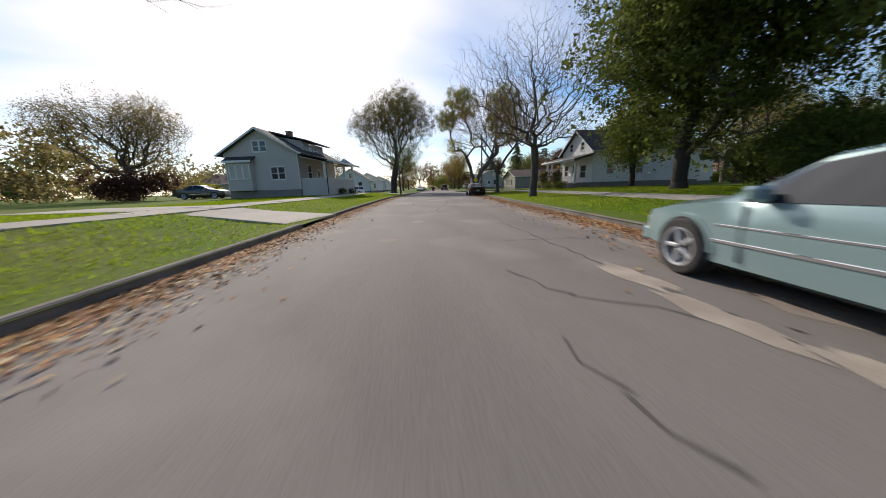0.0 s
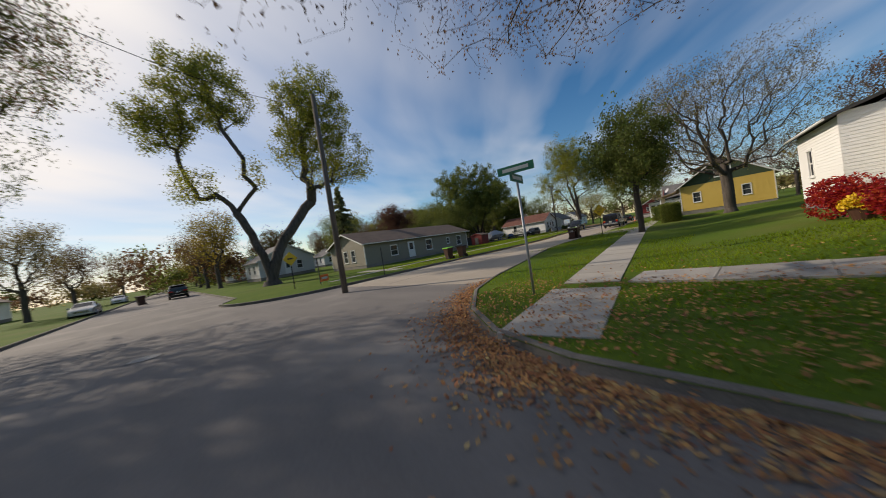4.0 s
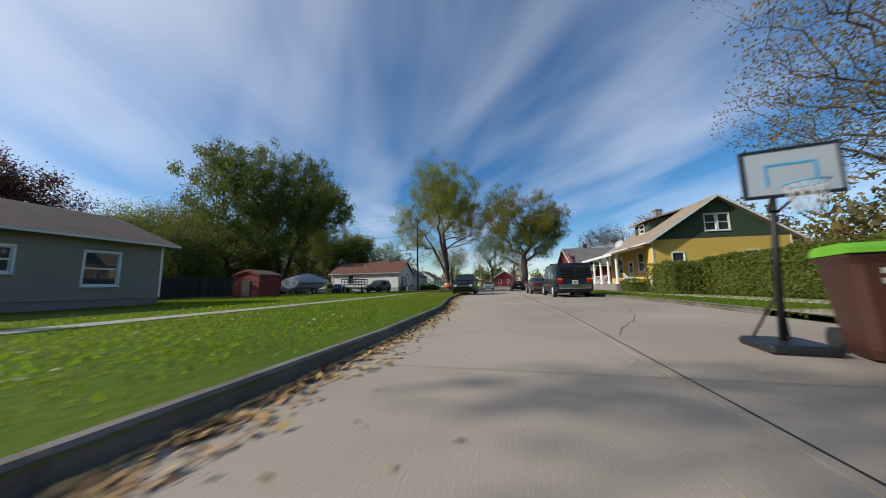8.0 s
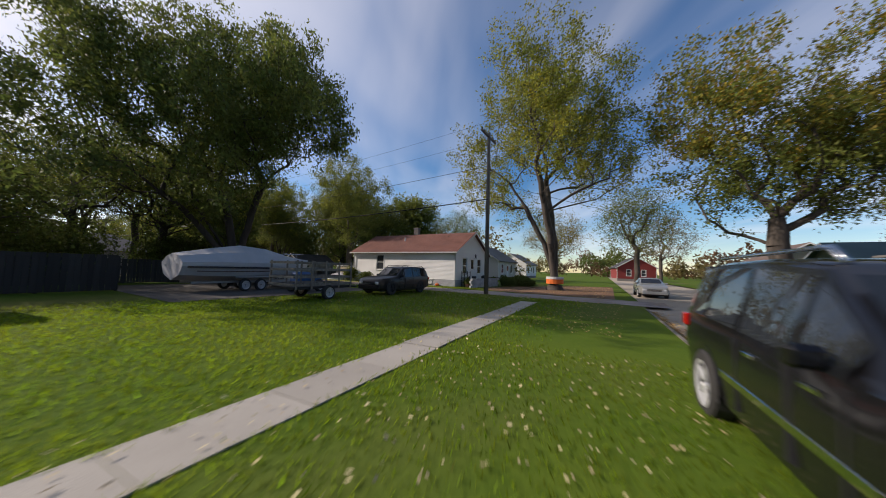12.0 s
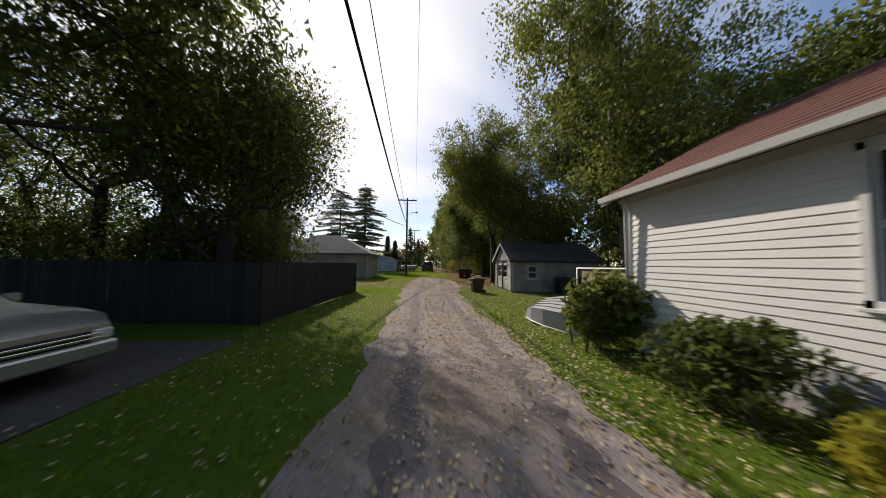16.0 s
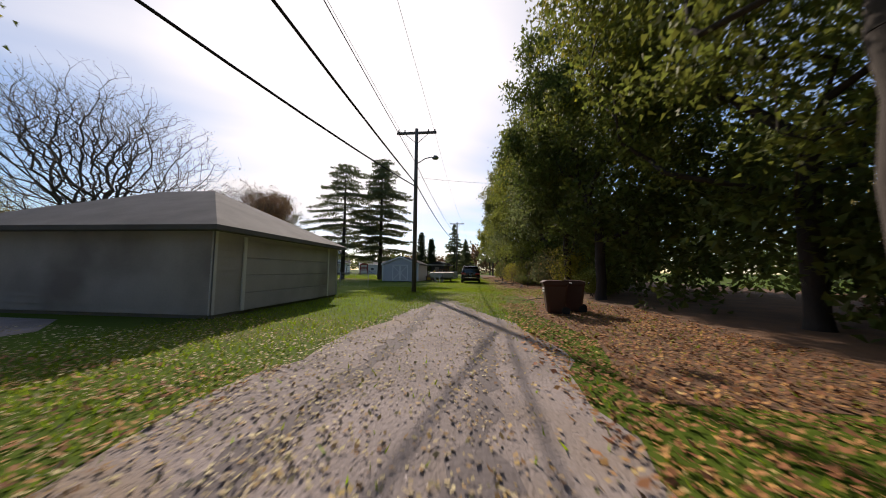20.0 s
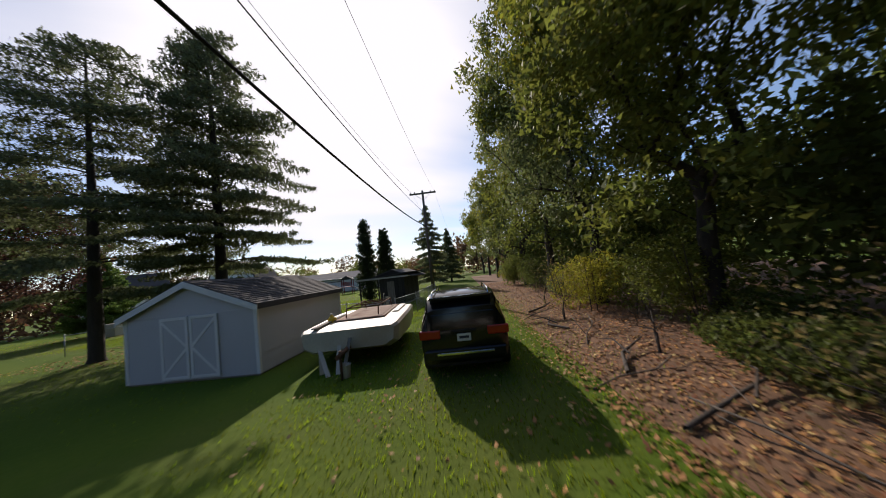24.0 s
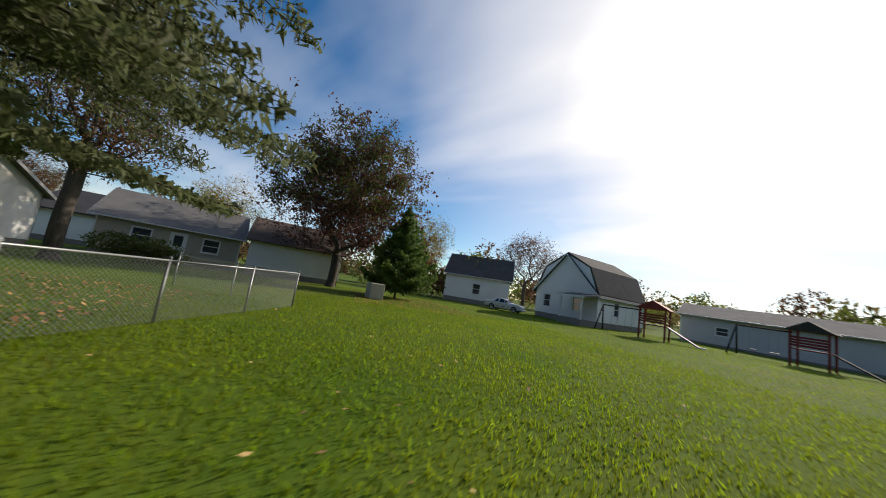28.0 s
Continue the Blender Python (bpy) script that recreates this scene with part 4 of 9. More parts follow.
        if chrome and kind in ("sedan", "van"):
            edge = [v.co.copy() for v in low]
            part("window_trim", tube([tuple(c) for c in edge], 0.011, 5), CHROME, e)
            part("window_trim", tube([tuple(v.co) for v in upp], 0.009, 5), CHROME, e)
        part(name, bm, CARGLASS, e)

    def end_pane(x0, x1, name, inset=0.9, lo=0.06, hi=0.94):
        """Windscreen or rear window between two stations."""
        bm = bmesh.new()
        p, q = at(x0), at(x1)
        rowsq = []
        for f in (lo, 0.5, hi):
            v = [p[i] + (q[i] - p[i]) * f for i in range(7)]
            wr = v[6] * hw * inset
            top = v[3] * H
            nx = 0.02 * (1 if x0 > 0 or x0 > x1 else -1)
            rowsq.append([bm.verts.new((v[0] * L + nx, y, top + 0.014 - (0.012 if abs(y) > 0.1 else 0))) for y in (-wr, -wr * 0.5, 0, wr * 0.5, wr)])
        for a, b in zip(rowsq, rowsq[1:]):
            for k in range(4):
                bm.faces.new((a[k], a[k + 1], b[k + 1], b[k]))
        bmesh.ops.recalc_face_normals(bm, faces=bm.faces[:])
        part(name, bm, CARGLASS, e)

    S = {"sedan": ([(-.24, -.115), (-.095, .04), (.055, .15)], (.19, .07), (-.29, -.18)),
         "suv": ([(-.455, -.30), (-.28, -.12), (-.10, .05), (.065, .15)], (.185, .07), (-.49, -.43)),
         "van": ([(-.46, -.2), (-.17, .06), (.10, .3)], (.35, .28), None),
         "pickup": ([(-.105, -.01), (.01, .16)], (.195, .11), (-.128, -.122)),
         "minivan": ([(-.44, -.28), (-.255, -.1), (-.08, .17)], (.24, .11), (-.487, -.42))}[kind]
    for x0, x1 in S[0]:
        for s in (-1, 1):
            side_pane(x0, x1, s)
    end_pane(*S[1], "windscreen")
    if kind == "van":
        for s in (-1, 1):
            part("rear_window", box(-0.5 * L - 0.012, -0.5 * L + 0.01, min(s * 0.06, s * (hw * 0.8)), max(s * 0.06, s * (hw * 0.8)), 0.55 * H, 0.86 * H, 0.01), CARGLASS, e)
            if louvers:
                for k in range(7):
                    z = (0.57 + 0.04 * k) * H
                    part("louver_slat", box(-0.5 * L - 0.05, -0.5 * L - 0.012, min(s * 0.07, s * hw * 0.78), max(s * 0.07, s * hw * 0.78), z, z + 0.045, 0.006), BLACKMETAL, e)
    elif S[2]:
        end_pane(*S[2], "rear_window")
    # bumpers, lights, mirrors, handles
    bx, fx = -0.5 * L, 0.5 * L
    bmat = CHROME if chrome and kind in ("van", "pickup") else body_mat
    part("rear_bumper", box(bx - 0.07, bx + 0.12, -hw * 0.9, hw * 0.9, 0.25 * H, 0.37 * H, 0.03), bmat, e)
    part("front_bumper", box(fx - 0.14, fx + 0.05, -hw * 0.86, hw * 0.86, 0.2 * H, 0.34 * H, 0.03), bmat, e)
    part("grille", box(fx - 0.1, fx + 0.025, -hw * 0.5, hw * 0.5, 0.35 * H, 0.45 * H, 0.01), BLACKMETAL, e)
    for k in range(2):
        part("grille_bar", box(fx + 0.02, fx + 0.04, -hw * 0.62, hw * 0.62, (0.37 + 0.04 * k) * H, (0.39 + 0.04 * k) * H, 0.004), CHROME, e)
    for s in (-1, 1):
        a, b = sorted((s * hw * 0.52, s * hw * 0.80))
        part("headlight", box(fx - 0.16, fx + 0.032, a, b, 0.36 * H, 0.46 * H, 0.025), CLEARLENS, e)
        zt = {"van": 0.4, "suv": 0.5}.get(kind, 0.46)
        a, b = sorted((s * hw * (0.66 if kind != "suv" else 0.52), s * hw * (0.93 if kind != "suv" else 0.985)))
        part("tail_light", box(bx - 0.02, bx + 0.12, a, b, zt * H, (zt + 0.1) * H, 0.02), REDLENS, e)
        if kind == "van":
            part("turn_signal", box(bx - 0.022, bx + 0.1, a, b, (zt + 0.1) * H, (zt + 0.14) * H, 0.01), AMBER, e)
        mx = S[0][-1][1] * L - 0.1
        belt = at(S[0][-1][1])[2] * H
        a, b = sorted((s * (hw - 0.02), s * (hw + 0.17)))
        part("mirror", box(mx - 0.06, mx + 0.06, a, b, belt + 0.02, belt + 0.16, 0.03), body_mat, e)
        for x0, x1 in S[0][-2:] if kind != "pickup" else S[0][-1:]:
            hx = (x0 + 0.03) * L
            a, b = sorted((s * (hw - 0.01), s * (hw + 0.025)))
            part("door_handle", box(hx, hx + 0.16, a, b, belt - 0.14, belt - 0.1, 0.008), CHROME if chrome else body_mat, e)
            for q in (x0 - 0.012, x1 + 0.012):
                a2, b2 = sorted((s * (hw - 0.02), s * (hw * 1.01 + 0.004)))
                part("door_seam", box(q * L - 0.005, q * L + 0.005, a2, b2, 0.22 * H, belt - 0.03), INK, e)
        a, b = sorted((s * (hw - 0.01), s * (hw + 0.014)))
        if kind == "minivan":
            part("side_moulding", box(back + r + 0.1, front - r - 0.1, a, b, 0.46 * H, 0.475 * H, 0.004), CHROME, e)
            part("side_moulding", box(back + r + 0.1, front - r - 0.06, a, b, 0.335 * H, 0.36 * H, 0.006), CHROME, e)
        else:
            part("side_moulding", box(back + r + 0.1, front - r - 0.1, a, b, 0.33 * H, 0.37 * H, 0.006), CHROME if chrome else BLACKMETAL, e)
        if rack:
            y = s * hw * 0.66
            part("roof_rail", tube([(-0.42 * L, y, H * 0.97), (-0.39 * L, y, H + 0.05), (0.02 * L, y, H + 0.05), (0.05 * L, y, H * 0.96)], 0.02, 6), CHROME if chrome else BLACKMETAL, e)
    if plate:
        part("number_plate", box(bx - 0.085, bx - 0.065, -0.16, 0.16, 0.38 * H if kind != "suv" else 0.46 * H, 0.48 * H if kind != "suv" else 0.545 * H, 0.004), PLATE, e)
        part("plate_bar", box(bx - 0.09, bx - 0.084, -0.11, 0.11, 0.415 * H if kind != "suv" else 0.49 * H, 0.445 * H if kind != "suv" else 0.52 * H), INK, e)
    if kind == "suv":
        part("tailgate_strip", box(bx - 0.085, bx - 0.06, -hw * 0.62, hw * 0.62, 0.31 * H, 0.335 * H, 0.005), CHROME, e)
        part("spoiler", box(-0.475 * L, -0.43 * L, -hw * 0.72, hw * 0.72, 0.945 * H, 0.975 * H, 0.012), body_mat, e)
        part("tailgate_handle", box(bx - 0.03, bx + 0.02, -0.3, 0.3, 0.56 * H, 0.585 * H, 0.006), BLACKMETAL, e)
    part("underbody", box(-0.44 * L, 0.44 * L, -hw * 0.8, hw * 0.8, 0.13 * H, 0.3 * H), INK, e)
    return e


# ---------------------------------------------------------------- ground and streets
ROAD_Z, LAWN_Z = -0.09, 0.03


LEFT_Y, LEFT_X = (-300, -30, 0, 18, 34, 46, 58, 140, 400), (-12, -4.8, -4.3, -4.1, -3.5, -2.0, -0.2, 8, 34)


def left_kerb(y):
    return float(np.interp(y, LEFT_Y, LEFT_X))


def right_kerb(y):
    return 3.6 + 0.105 * min(y, 46) + 0.06 * max(0, y - 46)


NORTH_X, NORTH_Y = (13, 22, 27, 31, 38, 43, 49, 54, 60, 74, 100, 300), (58.1, 58.0, 57.8, 57.45, 57.6, 58.0, 59.1, 59.75, 60.3, 61.0, 62.3, 72.3)
SOUTH_X, SOUTH_Y = (25, 29, 36, 45, 49, 53, 60, 100, 300), (50.1, 50.5, 50.6, 50.2, 50.2, 50.9, 51.7, 53.8, 64)


def north_kerb(x):
    return float(np.interp(x, NORTH_X, NORTH_Y))


def south_kerb(x):
    return float(np.interp(x, SOUTH_X, SOUTH_Y))


def rise(x, y):
    """Height of the lawns over the level ground: they climb gently from the first street to the houses."""
    x, y = np.asarray(x, float), np.asarray(y, float)

    def ease(v):
        v = np.clip(v, 0, 1)
        return v * v * (3 - 2 * v)

    west = ease((np.interp(y, LEFT_Y, LEFT_X) - 0.4 - x) / 5.0) * ease((52 - y) / 8) * ease((x + 70) / 25)
    east = ease((x - 4.4 - 0.105 * np.minimum(y, 46)) / 9) * ease((43.5 - y) / 8) * ease((75 - x) / 25)
    return 0.48 * (west + east) * ease((y + 60) / 30)


def arc(cx, cy, r, a0, a1, n=9):
    return [(cx + r * math.cos(radians(a0 + (a1 - a0) * i / n)), cy + r * math.sin(radians(a0 + (a1 - a0) * i / n))) for i in range(n + 1)]


SE_ARC = [(8.1, 42.4), (8.7, 43.9), (9.9, 45.3), (11.9, 46.7), (14.5, 47.6)]
NE_ARC = arc(13.2, 63.1, 5.0, 268, 180)
FAR = 2500


def sheet(name, polys, z, material, label, kind="structure", parent=None, category=""):
    bm = bmesh.new()
    for poly in polys:
        bm.faces.new([bm.verts.new((x, y, z)) for x, y in poly])
    bmesh.ops.triangulate(bm, faces=bm.faces[:])
    bmesh.ops.recalc_face_normals(bm, faces=bm.faces[:])
    for f in bm.faces:
        if f.normal.z < 0:
            f.normal_flip()
    ob = obj(name, bm, material)
    return tagged(ob, label, category, "", kind)


west = [(-FAR, -FAR), (left_kerb(-200), -FAR), *[(left_kerb(y), y) for y in (-200, -30, 0, 18, 34, 46, 58, 140, 300)], (left_kerb(300), FAR), (-FAR, FAR)]
south_east = [(right_kerb(-200), -FAR), (FAR, -FAR), (FAR, south_kerb(300)), *[(x, south_kerb(x)) for x in SOUTH_X[:0:-1]], (20, 48.9), *SE_ARC[::-1], (right_kerb(40), 40), (right_kerb(-200), -200)]
north_east = [(right_kerb(300), FAR), (right_kerb(300), 300), (right_kerb(66), 66), *NE_ARC[::-1], *zip(NORTH_X[1:], NORTH_Y[1:]), (FAR, north_kerb(300)), (FAR, FAR)]
sheet("ground", [west, south_east, north_east], LAWN_Z, GRASS, "mown green lawn with fallen autumn leaves", category="ground")
for name, x0, x1, y0, y1 in (("lawn_bank", -70, -4, -60, 52), ("lawn_bank", 4, 75, -60, 44)):
    nx, ny = int((x1 - x0) / 1.1), int((y1 - y0) / 2.0)
    gx = x0 + (x1 - x0) * np.linspace(0, 1, nx + 1)
    gy = y0 + (y1 - y0) * np.linspace(0, 1, ny + 1)
    X, Y = np.meshgrid(gx, gy)
    Z = LAWN_Z - 0.02 + rise(X, Y) * 1.0
    idx = np.arange((nx + 1) * (ny + 1)).reshape(ny + 1, nx + 1)
    quads = np.stack([idx[:-1, :-1], idx[:-1, 1:], idx[1:, 1:], idx[1:, :-1]], 2).reshape(-1, 4)
    lift_ = rise(X, Y).ravel()
    off = np.where(X < 0, np.interp(Y, LEFT_Y, LEFT_X) - X, X - 3.6 - 0.105 * np.minimum(Y, 46)).ravel()
    quads = quads[(lift_[quads] > 0.004).any(1) & (off[quads] > 0.17).all(1)]
    bank = pymesh(name, np.stack([X, Y, Z], 2).reshape(-1, 3).tolist(), quads.tolist(), GRASS, soft=True)
    tagged(bank, "gently rising mown lawn before the houses", "ground", kind="structure")
sheet("road_base", [[(-30, -400), (30, -400), (40, 500), (-10, 500)], [(10, 44), (400, 44), (400, 100), (10, 100)]], ROAD_Z - 0.02, ASPHALT, "dark street bed under the paving", category="road")
sheet("road", [[(left_kerb(-300) - 0.1, -300), (right_kerb(-300) + 0.1, -300), (right_kerb(40) + 0.3, 40), (10.5, 44), (13.5, 46.9), (13.5, 58.2), (9.5, 63), (right_kerb(66) + 0.3, 66), (right_kerb(400) + 0.1, 400), *[(left_kerb(y) - 0.1, y) for y in (400, 140, 58, 46, 34, 18, 0, -30)]]], ROAD_Z, ASPHALT, "worn grey asphalt street with sealed cracks", category="road")


def slab_strip(name, ya, yb, x0, x1, step, z, material, label):
    """Street paving of cast slabs, each one a piece with its own joint gap."""
    top = thing(name, pose(0, 0, 0), label, "road", kind="structure")
    x = x0
    while x < x1:
        xe = min(x + step, x1)
        bm = bmesh.new()
        g = 0.012
        pts = [(x + g, ya(x)), (xe - g, ya(xe)), (xe - g, yb(xe)), (x + g, yb(x))]
        prism(pts, z - 0.12, z, "z", bm)
        part("slab", bm, material, top)
        x = xe
    return top


def joint_line(x):
    return float(np.interp(x, (13, 24, 28, 36, 43, 46, 49, 66, 200), (54.0, 54.15, 54.45, 54.55, 54.45, 54.8, 55.05, 56.5, 65)))


slab_strip("concrete_street", lambda x: south_kerb(x) if x > 24 else 47.0, lambda x: joint_line(x) - 0.012, 13.5, 200, 4.6, ROAD_Z + 0.004, CONCRETE, "worn beige concrete street slabs with dark joints")
slab_strip("concrete_street", lambda x: joint_line(x) + 0.012, lambda x: north_kerb(x), 13.5, 200, 4.6, ROAD_Z + 0.004, CONCRETE, "worn beige concrete street slabs with dark joints")


def kerb_run(points, h=0.13, w=0.12, step=3.0):
    """Kerb stones along a line; the lawn lies behind (to the left of the line)."""
    top = thing("kerb", pose(0, 0, 0), "stained grey concrete kerb along the street", "kerb", kind="structure")
    for (ax, ay), (bx, by) in zip(points, points[1:]):
        d = Vector((bx - ax, by - ay))
        n = max(1, int(d.length / step))
        for i in range(n):
            p = Vector((ax, ay)) + d * (i / n)
            q = Vector((ax, ay)) + d * ((i + 1) / n)
            u = (q - p).normalized()
            nn = Vector((-u.y, u.x))
            p, q = p + u * 0.006, q - u * 0.006
            bm = bmesh.new()
            ring = []
            for c in (p, q):
                ring.append([bm.verts.new((*(c + nn * o), z)) for o, z in ((0.0, ROAD_Z - 0.1), (0.02, LAWN_Z + 0.01), (0.045, LAWN_Z + 0.03), (w, LAWN_Z + 0.03), (w, ROAD_Z - 0.1))])
            for k in range(4):
                bm.faces.new((ring[0][k], ring[1][k], ring[1][k + 1], ring[0][k + 1]))
            bm.faces.new(ring[0])
            bm.faces.new(ring[1][::-1])
            bmesh.ops.recalc_face_normals(bm, faces=bm.faces[:])
            part("kerb_stone", bm, KERB, top)
    return top


kerb_run([(left_kerb(y), y) for y in (-30, 0, 9.0)])
kerb_run([(left_kerb(y), y) for y in (12.6, 18, 34, 46, 52)])
kerb_run([(left_kerb(58.0), 58.0), (left_kerb(140), 140)])
kerb_run([(14.5, 47.6), *SE_ARC[::-1][1:], (right_kerb(40), 40), (right_kerb(-30), -30)])
kerb_run([(100, south_kerb(100)), *[(x, south_kerb(x)) for x in (60, 53, 49, 45, 42)]])
kerb_run([(35.5, south_kerb(35.5)), (29, south_kerb(29)), (25, south_kerb(25)), (20, 48.9), (14.5, 47.6)])
kerb_run([(right_kerb(140), 140), (right_kerb(66), 66), *NE_ARC[::-1], *[(x, north_kerb(x)) for x in (22, 27, 31, 38, 43, 49, 54, 60, 74)]])


def walk_run(points, w, z, step=1.5, label="cracked pale concrete pavement slabs", name="pavement"):
    top = thing(name, pose(0, 0, 0), label, "pavement", kind="structure")
    rnd = random.Random(len(points) * 7 + int(points[0][0]))
    for (ax, ay), (bx, by) in zip(points, points[1:]):
        d = Vector((bx - ax, by - ay))
        n = max(1, round(d.length / step))
        u = d.normalized()
        nn = Vector((-u.y, u.x)) * w / 2
        for i in range(n):
            p = Vector((ax, ay)) + d * (i / n) + u * 0.008
            q = Vector((ax, ay)) + d * ((i + 1) / n) - u * 0.008
            zz = z + rnd.uniform(-0.008, 0.008)
            ob = part("slab", prism([tuple(p - nn), tuple(q - nn), tuple(q + nn), tuple(p + nn)], z - 0.1, zz, "z"), WALKSTONE, top)
            for v in ob.data.vertices:
                v.co.z += float(rise(v.co.x, v.co.y))
    return top


PZ = LAWN_Z + 0.018
walk_run([(-9.9, -10), (-8.6, 18), (-7.2, 46)], 1.1, PZ)
walk_run([(-4.4, 10.8), (-15, 13.0)], 3.3, PZ, 2.6, "pale concrete driveway between lawns", "driveway")
walk_run([(-0.7, 55), (-34, 58)], 5.0, PZ, 3.0, "pale concrete side drive with parked cars", "driveway")
walk_run([(8.3, -10), (13.2, 42.6)], 1.3, PZ)
walk_run([(12.6, 43.5), (36, 46.4), (60, 48)], 1.3, PZ)
walk_run([(8.7, 43.0), (12.0, 43.45)], 1.5, PZ - 0.006, 1.6, "dark worn ramp slab to the street")
sheet("driveway_apron", [[(35.3, south_kerb(35.3) - 0.05), (42.2, south_kerb(42.2) - 0.05), (41.6, 46), (36.2, 46)]], LAWN_Z + 0.012, CONCRETE, "worn concrete driveway apron", category="driveway")
walk_run([(15, 62.6), (30, 63.6), (43, 64.1), (54, 64.9), (64, 65.6), (73, 66.1)], 0.8, PZ)
walk_run([(20, 60.4), (20.4, 67)], 1.0, PZ + 0.004)
ALLEY_Y = [60 + 0.55 * i for i in range(108)]
ra = random.Random(21)


ALLEY_KEY = (60, 95, 100, 105, 110, 113, 116, 119, 128)
ALLEY_EAST = (78.5, 78.45, 78.9, 79.6, 79.9, 79.2, 77.9, 77.2, 77.1)
ALLEY_WEST = (75.4, 75.5, 75.3, 75.6, 75.8, 76.1, 76.5, 76.95, 77.05)


def alley_edge(y, side):
    """Rough edge of the gravel: side -1 west, +1 east."""
    edge = np.interp(y, ALLEY_KEY, ALLEY_EAST if side > 0 else ALLEY_WEST)
    return float(edge) + side * (0.1 * math.sin(y * 1.9 + side) + ra.uniform(-0.12, 0.12)) * (1 if y < 116 else 0.4)


sheet("alley", [[(alley_edge(y, -1), y) for y in ALLEY_Y] + [(alley_edge(y, 1), y) for y in ALLEY_Y[::-1]]], LAWN_Z + 0.006, GRAVEL, "gravel alley with two wheel tracks", category="alley")
sheet("gravel_apron", [[(60, 104), (68, 103.4), (69.5, 105.5), (69.2, 109.5), (67.6, 110.8), (60, 111)]], LAWN_Z + 0.004, GRAVEL, "gravel parking apron beside the garage", category="alley")
# dirty concrete, its base colour taken darker still for the tree shade
sheet("concrete_pad", [[(62, 76.5), (72.7, 76.5), (72.7, 88), (62, 88)]], LAWN_Z + 0.012, mat("dirty_shaded_concrete", (0.12, 0.105, 0.09), rough=0.9, second=(0.075, 0.068, 0.06), scale=0.5, fine=50, bump=0.3), "dirty concrete parking pad darkened for tree shade", category="pavement")
sheet("mulch_edge", [[(80.2, 107.5), (80.9, 110.5), (80.4, 114), (81.2, 118), (80.7, 122), (81.3, 128), (80.7, 135), (80.3, 150), (80.0, 200), (106, 200), (106, 107)]], LAWN_Z + 0.006, MULCH, "brown leaf litter under the trees", category="ground")

sheet("dirt_verge", [[(78.7, 62.4), (78.9, 68), (79.6, 71.2), (82, 72.4), (86, 71.6), (90, 69.5), (94, 67), (97, 63)]], LAWN_Z + 0.004, MULCH, "trodden leafy dirt at the alley mouth", category="ground")

# ---------------------------------------------------------------- first street
H1 = house("bungalow", pose(-15.2, 37.4, LAWN_Z, 0, 0, -7) @ Matrix.Diagonal((0.93, 1, 1, 1)), 8.0, 9.6, 0.7, 4.4, 6.6, "y", DUSKWALL, ROOFDARK,
           windows=[("s", 1.0, 1.9, 0.75, 1.4), ("s", 1.85, 1.9, 0.75, 1.4), ("s", 4.9, 1.75, 0.7, 1.2), ("s", 5.7, 1.75, 0.7, 1.2), ("e", 2.0, 1.7, 0.9, 1.5), ("e", 6.0, 1.7, 0.9, 1.5)],
           doors=[("e", 4.2, 0.75, 0.95, 2.1)], gable_windows=[("s", 3.25, 4.5, 0.65, 1.0), ("s", 4.05, 4.5, 0.65, 1.0)], over=0.55,
           label="pale grey two-storey bungalow with dark roof and front porch")
chimney(H1, 0.5, 0.6, 5.9, 7.3, 0.55)
H2 = house("cottage", pose(23.7, 32.6, LAWN_Z, 0, 0, 3), 12.6, 5.6, 0.5, 3.8, 5.95, "x", WHITE, ROOFDARK,
           windows=[("w", 0.4, 1.2, 0.75, 1.2), ("w", 3.5, 1.0, 1.0, 1.3), ("s", 1.6, 1.3, 0.75, 1.1), ("s", 5.0, 1.3, 0.75, 1.1), ("n", 9.5, 1.4, 0.7, 1.1)], doors=[("w", 1.9, 0.55, 0.95, 2.0)],
           gable_windows=[("w", 1.3, 3.9, 0.6, 0.8), ("w", 3.4, 3.9, 0.6, 0.8)], over=0.4, label="white clapboard cottage with a front porch")
H0 = house("garage_house", pose(33, 13, LAWN_Z), 8, 7, 0.4, 3.2, 5.2, "x", GREYWHITE, ROOFDARK, windows=[("w", 2.0, 1.2, 0.9, 1.3)], label="pale house shaded by trees")
H3 = house("white_house", pose(-15.5, 80.5, LAWN_Z), 9, 8, 0.5, 3.0, 5.8, "y", WHITE, ROOFDARK, windows=[("s", 2.0, 1.2, 0.9, 1.5), ("s", 6.2, 1.2, 0.9, 1.5)], gable_windows=[("s", 4.1, 3.7, 0.8, 1.1)], label="white gabled house behind parked cars")
H4 = house("tan_house", pose(-34, 66, LAWN_Z), 12, 8, 0.4, 2.8, 4.6, "x", TANWALL, ROOFBROWN, windows=[("s", 2.0, 1.2, 1.2, 1.2), ("s", 7.5, 1.2, 1.2, 1.2)], label="low tan house with brown roof")

# ---------------------------------------------------------------- second street
RANCH_H = house("ranch_house", pose(34.4, 76.3, LAWN_Z, 0, 0, 2), 20.6, 7.8, 0.35, 2.95, 4.5, "x", RANCH, ROOFBROWN,
                windows=[("s", 17.8, 0.95, 1.1, 1.35), ("s", 15.3, 1.4, 0.65, 0.85), ("s", 10.6, 0.95, 1.2, 1.45), ("s", 4.0, 1.0, 1.1, 1.25), ("w", 1.5, 0.9, 0.8, 1.4), ("w", 3.2, 0.9, 0.8, 1.4), ("w", 4.9, 0.9, 0.8, 1.4), ("e", 3, 1.2, 0.9, 1.2)],
                doors=[("s", 7.1, 0.35, 1.05, 2.05)], over=0.45, lap=0.16, label="long grey-green ranch house with brown roof")
